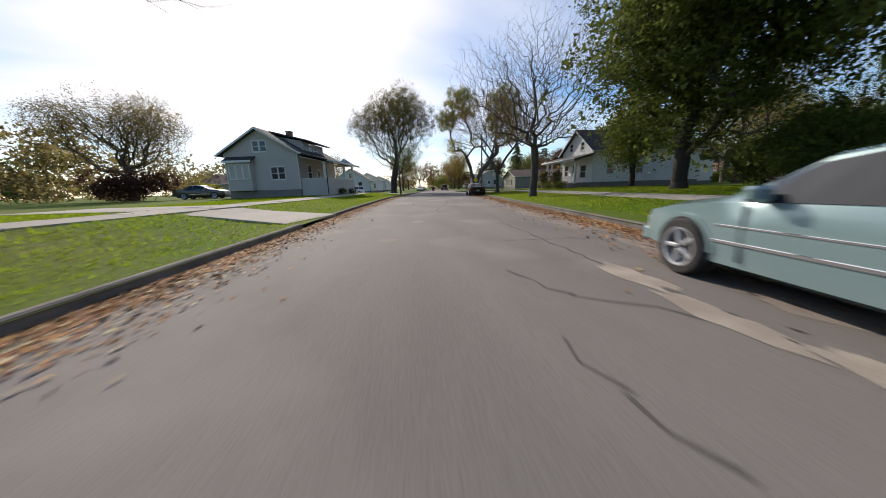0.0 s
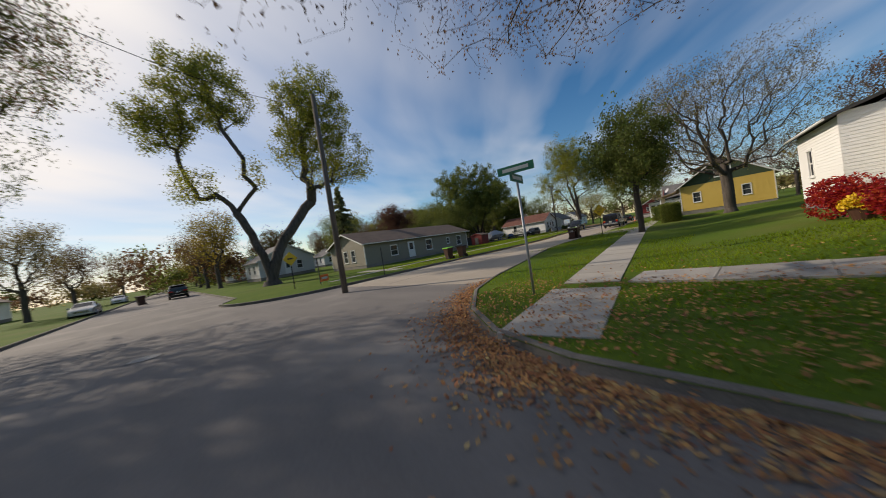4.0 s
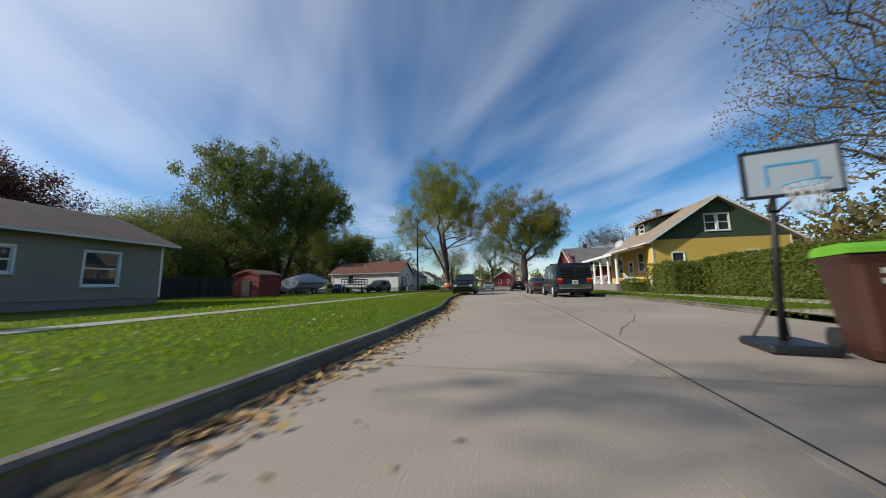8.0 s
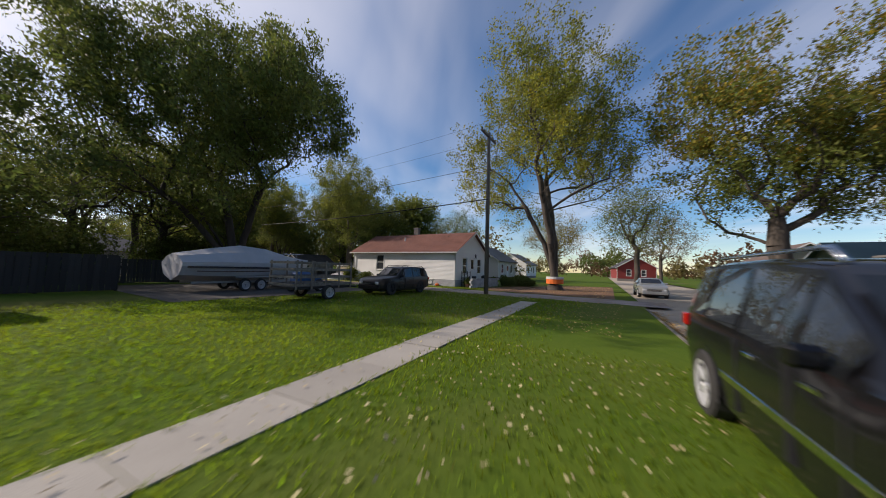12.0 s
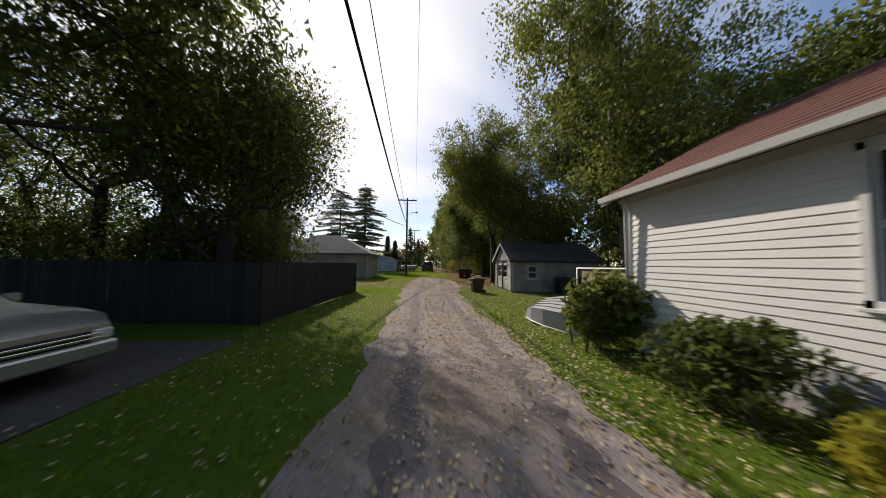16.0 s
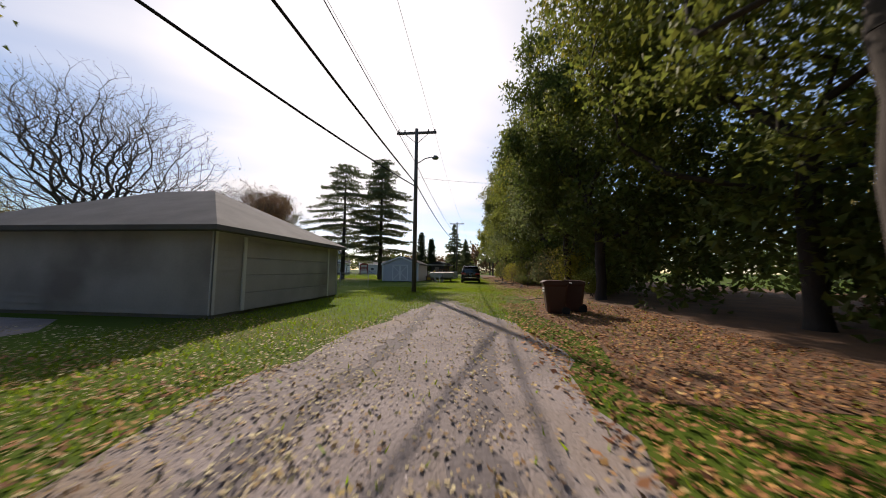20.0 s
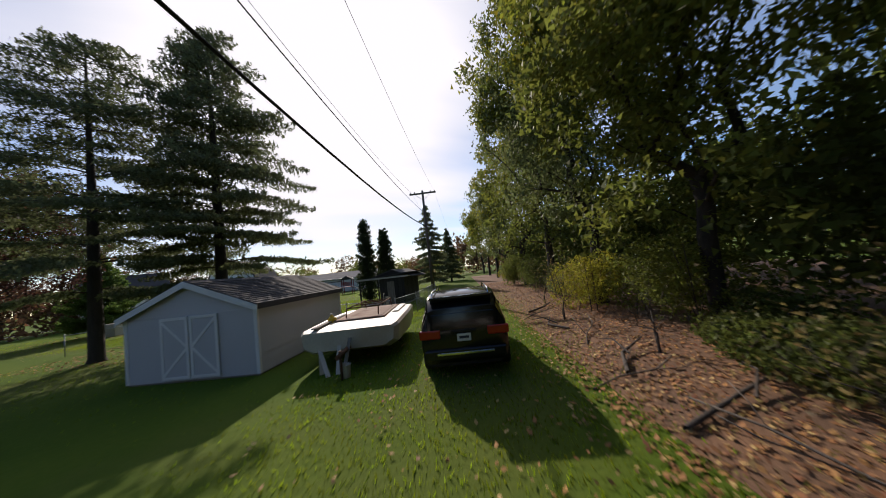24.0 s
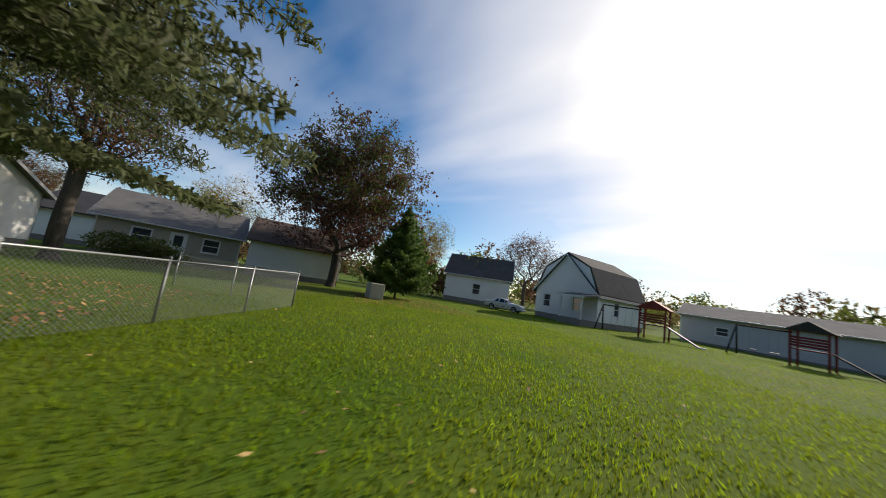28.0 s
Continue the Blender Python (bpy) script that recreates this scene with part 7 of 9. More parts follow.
for x in (-0.58, 0.58):
    for y in (-0.14, 0.14):
        part("upright", box(x - 0.02, x + 0.02, y - 0.02, y + 0.02, 0, 1.4, 0.003), FENCEWOOD, sf)
for k, (x, y, w, h) in enumerate(((87.0, 72.0, 2.2, 1.0), (89.2, 71.4, 2.6, 1.2), (91.4, 71.8, 2.4, 1.1), (88.4, 70.4, 2.0, 0.8))):
    bush("shrub", x, y, w, w * 0.8, h, 260 + k, L_DARK, "dark shrub at the end of the patio wall", count=4500, size=0.07)
pk = obj("pumpkin", lathe([(0.04, 0.0), (0.14, 0.02), (0.2, 0.1), (0.19, 0.18), (0.1, 0.24), (0.03, 0.22)], 14), ORANGE)
tagged(pk, "orange pumpkin on the grass", "pumpkin").matrix_world = pose(80.45, 76.3, LAWN_Z)

# storage shed doors
for s in (-1, 1):
    dd = new("door")
    dd.parent = SH
    dd.matrix_local = pose(0, -3.02, 0.1)
    a, b = (0.02, 0.85) if s > 0 else (-0.85, -0.02)
    part("leaf", box(a, b, -0.03, 0.0, 0, 1.7, 0.004), SHED, dd)
    for q in ((a, b, 0, 0.08), (a, b, 1.62, 1.7), (a, a + 0.08, 0.08, 1.62), (b - 0.08, b, 0.08, 1.62)):
        part("trim_board", box(q[0], q[1], -0.05, -0.03, q[2], q[3], 0.003), TRIM, dd)
    for za, zb in ((0.08, 0.85), (1.62, 0.85)):
        x_out, x_in = (b - 0.08, a + 0.04) if s > 0 else (a + 0.08, b - 0.04)
        part("brace", prism([(x_out, za), (x_out, za + (0.1 if za < zb else -0.1)), (x_in, zb + (0.05 if za < zb else -0.05)), (x_in, zb - (0.05 if za < zb else -0.05))], -0.047, -0.03, "y"), TRIM, dd)
for y in range(6):
    part("panel_batten", box(1.88, 1.93, -2.95 + 1.17 * y, -2.88 + 1.17 * y, 0.05, 1.85, 0.004), SHED, SH)
vt = part("vent", box(-0.22, 0.22, 3.0, 3.04, 1.95, 2.35, 0.006), TRIM, SH)
for k in range(6):
    part("vent_slat", box(-0.18, 0.18, 3.03, 3.05, 1.99 + 0.055 * k, 2.02 + 0.055 * k, 0.002), SHED, vt)
part("base_board", box(-1.95, 1.95, 2.99, 3.03, 0.02, 0.16, 0.004), TRIM, SH)
# big garage doors on the alley
gd = new("garage_door")
gd.parent = GG
gd.matrix_local = pose(4.93, -2.6, 0.1, 0, 0, 90)
for k in range(4):
    part("panel", box(0, 5.2, -0.035, 0.0, 0.54 * k, 0.54 * k + 0.52, 0.008), WORNWALL, gd)
part("frame", box(-0.12, 0.0, -0.05, 0.0, 0, 2.25, 0.006), TRIM, gd)
part("frame", box(5.2, 5.32, -0.05, 0.0, 0, 2.25, 0.006), TRIM, gd)
# red shed door
part("door", box(-1.36, -1.31, -0.4, 0.4, 0.05, 1.45, 0.006), OLDWOOD, RS)
# white garage: peeling double doors
for k in range(2):
    part("board_patch", box(-2.69, -2.66, -1.1 + 1.15 * k, -0.1 + 1.15 * k, 0.12, 0.82, 0.006), FLAKED, WG)
part("gable_panel", prism([(-1.9, 1.95), (1.9, 1.95), (0, 2.88)], -2.7, -2.67, "x"), PEELING, WG)
part("gable_board", box(-2.73, -2.701, -1.95, 1.95, 1.87, 1.97, 0.006), OLDWOOD, WG)
part("door_post", box(-2.74, -2.67, -1.85, -1.25, 0.1, 1.86, 0.008), FLAKED, WG, "flaking white board at the corner")
part("door_post", box(-2.74, -2.67, 1.2, 1.4, 0.1, 1.86, 0.008), FLAKED, WG, "flaking white board at the corner")
part("door_batten", box(-2.75, -2.7, -0.06, 0.06, 0.1, 1.86, 0.006), OLDWOOD, WG)
cs = thing("covered_stack", pose(85.9, 98.15, LAWN_Z), "low stack under a black sheet beside the garage", "stack")
part("sheet", box(-1.5, 1.5, -0.45, 0.45, 0.02, 0.95, 0.1), BINBLACK, cs)
for k in range(3):
    part("binding", tube([(-1.0 + k, -0.47, 0.04), (-1.0 + k, -0.47, 0.9), (-1.0 + k, -0.36, 0.97), (-1.0 + k, 0.36, 0.97), (-1.0 + k, 0.47, 0.9), (-1.0 + k, 0.47, 0.04)], 0.012, 5), OLDWOOD, cs)


# ---------------------------------------------------------------- bins, signs, hoop, barrel
def bin_(x, y, rz, lid, label, z=LAWN_Z, squat=1.0):
    e = thing("wheeled_bin", pose(x, y, z, 0, 0, rz) @ Matrix.Diagonal((1, 1, squat, 1)), label, "bin", "wheeled bins")
    bm = bmesh.new()
    rings = []
    for zz, hx, hy in ((0.03, 0.25, 0.24), (0.12, 0.27, 0.27), (0.9, 0.33, 0.36), (0.97, 0.36, 0.39), (1.0, 0.36, 0.39)):
        c = 0.06
        pts = [(-hx + c, -hy), (hx - c, -hy), (hx, -hy + c), (hx, hy - c), (hx - c, hy), (-hx + c, hy), (-hx, hy - c), (-hx, -hy + c)]
        rings.append([bm.verts.new((a, b, zz)) for a, b in pts])
    for a, b in zip(rings, rings[1:]):
        for k in range(8):
            bm.faces.new((a[k], a[(k + 1) % 8], b[(k + 1) % 8], b[k]))
    bm.faces.new(rings[0][::-1])
    bm.faces.new(rings[-1])
    part("body", bm, BINBROWN, e)
    bm = bmesh.new()
    prism([(-0.42, 1.0), (0.38, 1.0), (0.38, 1.05), (0.2, 1.1), (-0.3, 1.1), (-0.42, 1.05)], -0.37, 0.37, "x", bm)
    part("lid", bm, lid, e)
    part("handle", tube([(-0.3, 0.46, 0.98), (-0.3, 0.5, 1.02), (0.3, 0.5, 1.02), (0.3, 0.46, 0.98)], 0.018, 6), BINBLACK, e)
    for s in (-1, 1):
        wl = part("wheel", lathe([(0.06, -0.03), (0.13, -0.03), (0.13, 0.03), (0.06, 0.03)], 14), RUBBER, e)
        wl.matrix_local = pose(s * 0.29, 0.3, 0.13, 0, 90, 0)
    for k in range(2):
        part("print_bar", box(-0.17, 0.17, -0.365 - 0.008 * (1 - k), -0.35, 0.72 + 0.09 * k, 0.77 + 0.09 * k), PALEINK, e)
    return e


bin_(25.0, 59.4, 170, LIME, "brown wheeled bin with lime green lid")
bin_(26.2, 58.8, 190, BINBLACK, "brown wheeled bin with black lid on grass")
bin_(37.4, 52.3, 250, LIME, "brown wheeled bin with lime green lid", ROAD_Z)
bin_(36.7, 52.0, 265, BINBROWN, "dark brown wheeled bin at the kerb", ROAD_Z)
bin_(36.1, 52.2, 290, BINBROWN, "dark brown wheeled bin at the kerb", ROAD_Z)
bin_(66.5, 54.3, 230, BINBROWN, "brown wheeled bin beside the orange barrel", ROAD_Z)
bin_(79.75, 98.6, 280, BINBROWN, "brown wheeled bin on the leafy verge", squat=0.76)
bin_(81.1, 114.4, 265, BINBROWN, "brown wheeled bin under the trees")
bin_(81.9, 115.0, 250, BINBROWN, "dark wheeled bin under the trees")
bin_(5.6, 91.0, 200, BINBROWN, "brown wheeled bin down the street", ROAD_Z)


def text_part(text, size, m, material, parent):
    cu = bpy.data.curves.new("lettering", "FONT")
    cu.body, cu.size, cu.align_x, cu.align_y, cu.extrude = text, size, "CENTER", "CENTER", 0.002
    tmp = bpy.data.objects.new("lettering", cu)
    scene.collection.objects.link(tmp)
    me = bpy.data.meshes.new_from_object(tmp.evaluated_get(bpy.context.evaluated_depsgraph_get()))
    bpy.data.objects.remove(tmp)
    me.materials.append(material)
    ob = new("lettering", me)
    ob.parent = parent
    ob.matrix_local = m
    return ob


sg = thing("dead_end_sign", pose(34.8, 49.0, LAWN_Z, 0, 0, -76), "yellow diamond dead end sign on post", "sign")
part("post", box(-0.03, 0.03, 0.0, 0.05, -0.3, 2.3, 0.006), BLACKMETAL, sg)
bm = box(-0.38, 0.38, -0.012, -0.002, -0.38, 0.38, 0.0)
bmesh.ops.rotate(bm, verts=bm.verts, matrix=Matrix.Rotation(radians(45), 3, "Y"))
fc = part("sign_face", bm, SIGNYEL, sg)
fc.matrix_local = pose(0, 0, 2.25)
bm = bmesh.new()
for k in range(4):
    box(-0.36, 0.36, -0.0155, -0.0125, 0.345, 0.36, bm=bm)
    bmesh.ops.rotate(bm, verts=bm.verts, matrix=Matrix.Rotation(radians(90), 3, "Y"))
bmesh.ops.rotate(bm, verts=bm.verts, matrix=Matrix.Rotation(radians(45), 3, "Y"))
part("border", bm, INK, sg).matrix_local = pose(0, 0, 2.25)
text_part("DEAD", 0.19, pose(0, -0.016, 2.35, 90, 0, 0), INK, sg)
text_part("END", 0.19, pose(0, -0.016, 2.14, 90, 0, 0), INK, sg)

ss = thing("street_sign", pose(11.3, 44.4, LAWN_Z, 0, 0, 10), "green street name blades on a metal post", "sign")
part("post", tube([(0, 0, -0.3), (0, 0, 2.75)], 0.032, 8), STEEL, ss)
part("blade", box(-0.45, 0.45, -0.012, 0.012, 2.75, 2.95, 0.004), SIGNGREEN, ss)
part("blade", box(-0.012, 0.012, -0.45, 0.45, 2.98, 3.18, 0.004), SIGNGREEN, ss)
part("name_bar", box(-0.32, 0.32, -0.017, -0.012, 2.81, 2.89), PALEINK, ss)
part("name_bar", box(-0.017, -0.012, -0.32, 0.32, 3.04, 3.12), PALEINK, ss)
s2 = thing("yellow_sign", pose(12.6, 63.0, LAWN_Z, 0, 0, 4), "yellow diamond warning sign on post", "sign")
part("post", box(-0.03, 0.03, 0.0, 0.05, -0.3, 2.2, 0.006), BLACKMETAL, s2)
bm = box(-0.36, 0.36, -0.012, -0.002, -0.36, 0.36)
bmesh.ops.rotate(bm, verts=bm.verts, matrix=Matrix.Rotation(radians(45), 3, "Y"))
part("sign_face", bm, SIGNYEL, s2).matrix_local = pose(0, 0, 2.15)
part("print_bar", box(-0.2, 0.2, -0.016, -0.012, 2.1, 2.2), INK, s2)
for x, y in ((16.9, 58.3), (14.0, 62.0)):
    sp = thing("sign_post", pose(x, y, LAWN_Z), "thin dark metal sign post on the lawn", "post")
    part("post", box(-0.025, 0.025, -0.025, 0.025, -0.2, 1.9, 0.005), BLACKMETAL, sp)
    part("cap", box(-0.03, 0.03, -0.03, 0.03, 1.9, 1.93, 0.006), BLACKMETAL, sp)
ys = thing("yard_sign", pose(13.6, 60.4, LAWN_Z, 0, 0, 5), "small red yard sign on wire legs", "sign")
part("board", box(-0.3, 0.3, -0.01, 0.01, 0.3, 0.75, 0.004), ORANGE, ys)
part("print_bar", box(-0.2, 0.2, -0.014, -0.01, 0.45, 0.6), PALEINK, ys)
for s in (-1, 1):
    part("leg", tube([(s * 0.22, 0, -0.1), (s * 0.22, 0, 0.4)], 0.008, 5), STEEL, ys)

hp = thing("basketball_hoop", pose(37.7, 52.9, ROAD_Z, 0, 0, 80) @ Matrix.Scale(0.66, 4), "portable basketball hoop with clear backboard", "hoop")
part("base", box(-0.42, 0.42, -0.7, 0.35, 0.0, 0.16, 0.05), BINBLACK, hp)
part("pole", tube([(0, -0.25, 0.1), (0, -0.1, 1.4), (0, 0.1, 2.75)], [0.05, 0.05, 0.045], 10), BLACKMETAL, hp)
for s in (-1, 1):
    part("strut", tube([(s * 0.25, -0.6, 0.12), (0, -0.15, 1.0)], 0.02, 6), BLACKMETAL, hp)
    part("lift_arm", tube([(s * 0.06, 0.1, 2.7), (s * 0.2, 0.55, 2.95)], 0.02, 6), BLACKMETAL, hp)
    part("lift_arm", tube([(s * 0.06, 0.02, 2.3), (s * 0.2, 0.55, 2.6)], 0.02, 6), BLACKMETAL, hp)
part("backboard", box(-0.56, 0.56, 0.56, 0.585, 2.45, 3.2, 0.01), mat("clouded_acrylic", (0.42, 0.48, 0.52), rough=0.25, second=(0.36, 0.42, 0.46), scale=2, fine=30, bump=0.02), hp)
for q in ((-0.58, 0.58, 2.43, 2.48), (-0.58, 0.58, 3.17, 3.22), (-0.58, -0.53, 2.48, 3.17), (0.53, 0.58, 2.48, 3.17)):
    part("edge_strip", box(q[0], q[1], 0.55, 0.6, q[2], q[3], 0.006), BINBLACK, hp)
BLUE = mat("bright_blue_print", (0.08, 0.4, 0.7), rough=0.5)
for q in ((-0.3, 0.3, 2.93, 2.965), (-0.3, -0.265, 2.6, 2.93), (0.265, 0.3, 2.6, 2.93)):
    part("target_line", box(q[0], q[1], 0.585, 0.592, q[2], q[3]), BLUE, hp)
ring = [(0.225 * math.cos(a * math.pi / 10), 0.86 + 0.225 * math.sin(a * math.pi / 10), 2.55) for a in range(21)]
part("rim", tube(ring, 0.012, 6, cap=False), BLUE, hp)
bm = bmesh.new()
for k in range(12):
    for tw in (-1, 1):
        pts = [((0.225 - 0.1 * f) * math.cos(k * math.pi / 6 + tw * f * 0.9), 0.86 + (0.225 - 0.1 * f) * math.sin(k * math.pi / 6 + tw * f * 0.9), 2.54 - 0.42 * f) for f in (0, 0.33, 0.66, 1)]
        tube(pts, 0.006, 4, bm)
part("net", bm, PALEINK, hp)


def barrel(x, y, z, label, h=1.0):
    e = thing("traffic_channeliser", pose(x, y, z), label, "traffic barrel")
    part("foot", lathe([(0.28, 0.0), (0.28, 0.06), (0.2, 0.09)], 12), BINBLACK, e)
    for k in range(5):
        z0 = 0.08 + (h - 0.1) * k / 5
        r0, r1 = 0.16 - 0.012 * k, 0.16 - 0.012 * (k + 1)
        part("band", lathe([(r0, z0), (r1, z0 + (h - 0.1) / 5 - 0.004)], 16), PALEINK if k % 2 else ORANGE, e)
    part("handle", tube([(-0.05, 0, h - 0.03), (-0.05, 0, h + 0.06), (0.05, 0, h + 0.06), (0.05, 0, h - 0.03)], 0.015, 6), ORANGE, e)


barrel(65.5, 54.2, ROAD_Z, "orange and white striped traffic post")
barrel(68.6, 52.4, ROAD_Z, "orange and white striped traffic post", 0.9)
tp = thing("tape_band", pose(85.2, 67.1, LAWN_Z), "orange and white tape band round a maple", "tape")
part("tape", lathe([(0.72, 0.55), (0.72, 0.95)], 18), ORANGE, tp)
part("tape_strip", lathe([(0.73, 0.95), (0.72, 1.15)], 18), PALEINK, tp)


# ---------------------------------------------------------------- fences
def board_fence(a, b, h, material, label, step=0.145, seed=1, z=LAWN_Z):
    """Upright boards on two rails between posts."""
    e = thing("board_fence", pose(0, 0, z), label, "fence")
    rnd = random.Random(seed)
    p, q = Vector(a), Vector(b)
    d = q - p
    ang = math.degrees(math.atan2(d.y, d.x))
    n = int(d.length / step)
    me = {}
    for v in range(4):
        bm = box(-step * 0.47, step * 0.47, -0.012, 0.012, 0.04, h + rnd.uniform(-0.02, 0.03), 0.004)
        m = bpy.data.meshes.new("board")
        bm.to_mesh(m)
        bm.free()
        m.materials.append(material)
        me[v] = m
    for i in range(n):
        c = p + d * ((i + 0.5) / n)
        ob = new("board", me[rnd.randrange(4)])
        ob.parent = e
        ob.matrix_local = pose(c.x, c.y, 0, 0, rnd.gauss(0, 0.35), ang)
    for zz in (0.35, h - 0.3):
        ob = part("rail", box(0, d.length, 0.014, 0.06, zz, zz + 0.09, 0.004), material, e)
        ob.matrix_local = pose(p.x, p.y, 0, 0, 0, ang)
    k = max(1, int(d.length / 2.4))
    for i in range(k + 1):
        c = p + d * (i / k)
        ob = part("post", box(-0.05, 0.05, 0.02, 0.12, -0.2, h - 0.02, 0.006), material, e)
        ob.matrix_local = pose(c.x, c.y, 0, 0, 0, ang)


board_fence((72.3, 89.6), (72.87, 98.65), 1.62, FENCEWOOD, "dark weathered board fence along the alley", seed=3)
board_fence((72.8, 98.75), (66, 99.3), 1.62, FENCEWOOD, "dark weathered board fence behind the yard", seed=4)
board_fence((58, 90.6), (72.2, 89.5), 1.62, FENCEWOOD, "dark weathered board fence behind the parking pad", seed=7)
board_fence((38, 82.5), (62, 83.5), 1.75, FENCEWOOD, "dark board fence behind the red shed", seed=5, step=0.2)
tagged(obj("fence_rail", tube([(81.85, 91.4, 1.58), (82.05, 86.9, 1.62)], 0.025, 8), TRIM), "white metal pipe above the wooden fence", "rail")
for y in (91.4, 86.9):
    tagged(obj("fence_post", tube([(81.85 + 0.04 * (91.4 - y), y, 0), (81.85 + 0.04 * (91.4 - y), y, 1.6)], 0.03, 8), STEEL), "thin grey metal fence post", "post")
board_fence((81.9, 91.2), (82.1, 87.0), 1.45, PALEWOOD, "weathered grey wooden fence panel", seed=6)
rp = thing("rowing_boat", pose(80.35, 89.0, LAWN_Z + 0.22, 0, -22, 22.8), "pale weathered flat-bottomed boat upturned on grass", "boat")
HULL = ((-1.05, 0.60, 0.47, 0.44), (-0.3, 0.62, 0.48, 0.46), (0.45, 0.57, 0.43, 0.44), (1.0, 0.46, 0.33, 0.36), (1.3, 0.36, 0.24, 0.22))
for (y0, g0, w0, h0), (y1, g1, w1, h1) in zip(HULL, HULL[1:]):
    for q in (-1, 1):
        bm = bmesh.new()
        va = [bm.verts.new(c) for c in ((q * g0, y0, 0.02), (q * g1, y1, 0.02), (q * w1, y1, h1), (q * w0, y0, h0), (q * (g0 - 0.03), y0, 0.02), (q * (g1 - 0.03), y1, 0.02), (q * (w1 - 0.03), y1, h1 - 0.02), (q * (w0 - 0.03), y0, h0 - 0.02))]
        for f in ((0, 1, 2, 3), (7, 6, 5, 4), (0, 4, 5, 1), (3, 2, 6, 7), (0, 3, 7, 4), (1, 5, 6, 2)):
            bm.faces.new([va[i] for i in f])
        bmesh.ops.recalc_face_normals(bm, faces=bm.faces[:])
        part("side_plank", bm, COVER, rp)
    for k in range(5):
        u0, u1 = -1 + 0.4 * k, -0.6 + 0.4 * k
        bm = bmesh.new()
        top = [bm.verts.new(c) for c in ((u0 * w0 + 0.012, y0, h0 + 0.006), (u1 * w0 - 0.012, y0, h0 + 0.006), (u1 * w1 - 0.012, y1, h1 + 0.006), (u0 * w1 + 0.012, y1, h1 + 0.006))]
        low = [bm.verts.new(v.co - Vector((0, 0, 0.03))) for v in top]
        bm.faces.new(top)
        bm.faces.new(low[::-1])
        for i in range(4):
            bm.faces.new((top[i], low[i], low[(i + 1) % 4], top[(i + 1) % 4]))
        bmesh.ops.recalc_face_normals(bm, faces=bm.faces[:])
        part("bottom_plank", bm, COVER, rp)
for k in range(4):
    u = -0.6 + 0.4 * k
    part("seam", tube([(u * w, y, h + 0.012) for y, g, w, h in HULL], 0.012, 5), OLDWOOD, rp, "dark seam between the bottom planks")
# the end's shade is put into its colour by a darker wood
part("transom", prism([(-0.6, 0.02), (0.6, 0.02), (0.47, 0.44), (-0.47, 0.44)], -1.09, -1.05, "y"), OLDWOOD, rp, "end board in darker wood for its shade")
for q in (-1, 1):
    part("gunwale", tube([(q * g, y, 0.03) for y, g, w, h in HULL], 0.025, 6), STEEL, rp)


def chain_link(points, h, label, z=LAWN_Z, gap=0.075, lean=()):
    """Chain-link fence: posts with caps, top rail, woven wire."""
    e = thing("chain_link_fence", pose(0, 0, z), label, "fence")
    V, F = [], []
    for (ax, ay), (bx, by) in zip(points, points[1:]):
        p, q = Vector((ax, ay, 0)), Vector((bx, by, 0))
        d = q - p
        n = max(1, round(d.length / 2.6))
        for i in range(n + 1):
            c = p + d * (i / n)
            part("post", tube([(c.x, c.y, -0.2), (c.x, c.y, h + 0.03)], 0.028, 8), STEEL, e)
            part("post_cap", lathe([(0.034, 0), (0.034, 0.03), (0.012, 0.055)], 8), STEEL, e).matrix_local = pose(c.x, c.y, h + 0.03)
        part("top_rail", tube([(p.x, p.y, h), (q.x, q.y, h)], 0.02, 7), STEEL, e)
        m = int(d.length / gap)
        run = h / d.length
        for i in range(-int(h / gap), m):
            for s in (1, -1):
                t0, t1 = i * gap / d.length, (i * gap + h) / d.length
                z0, z1 = (0.03, h) if s > 0 else (h, 0.03)
                if t0 < 0:
                    z0 += (z1 - z0) * (-t0) / (t1 - t0)
                    t0 = 0
                if t1 > 1:
                    z1 = z0 + (z1 - z0) * (1 - t0) / (t1 - t0)
                    t1 = 1
                if t1 - t0 < 1e-4:
                    continue
                ring_tube(V, F, [p + d * t0 + Vector((0, 0, z0)), p + d * t1 + Vector((0, 0, z1))], [0.0022, 0.0022], 3)
    w = pymesh("wire_mesh", V, F, STEEL, e)
    tagged(w, kind="stuff")
    return e


chain_link([(74.2, 146.5), (66.1, 148.45), (61.8, 149.9), (56.9, 151.6), (54.6, 147.0)], 1.22, "grey chain-link fence beside the lawn")
chain_link([(74.3, 147.0), (75.0, 150.0), (75.1, 153.2), (75.3, 160.5)], 1.22, "sagging chain-link fence along the alley")
chain_link([(58, 128), (70, 127.2)], 1.1, "low chain-link fence behind the garage", gap=0.12)

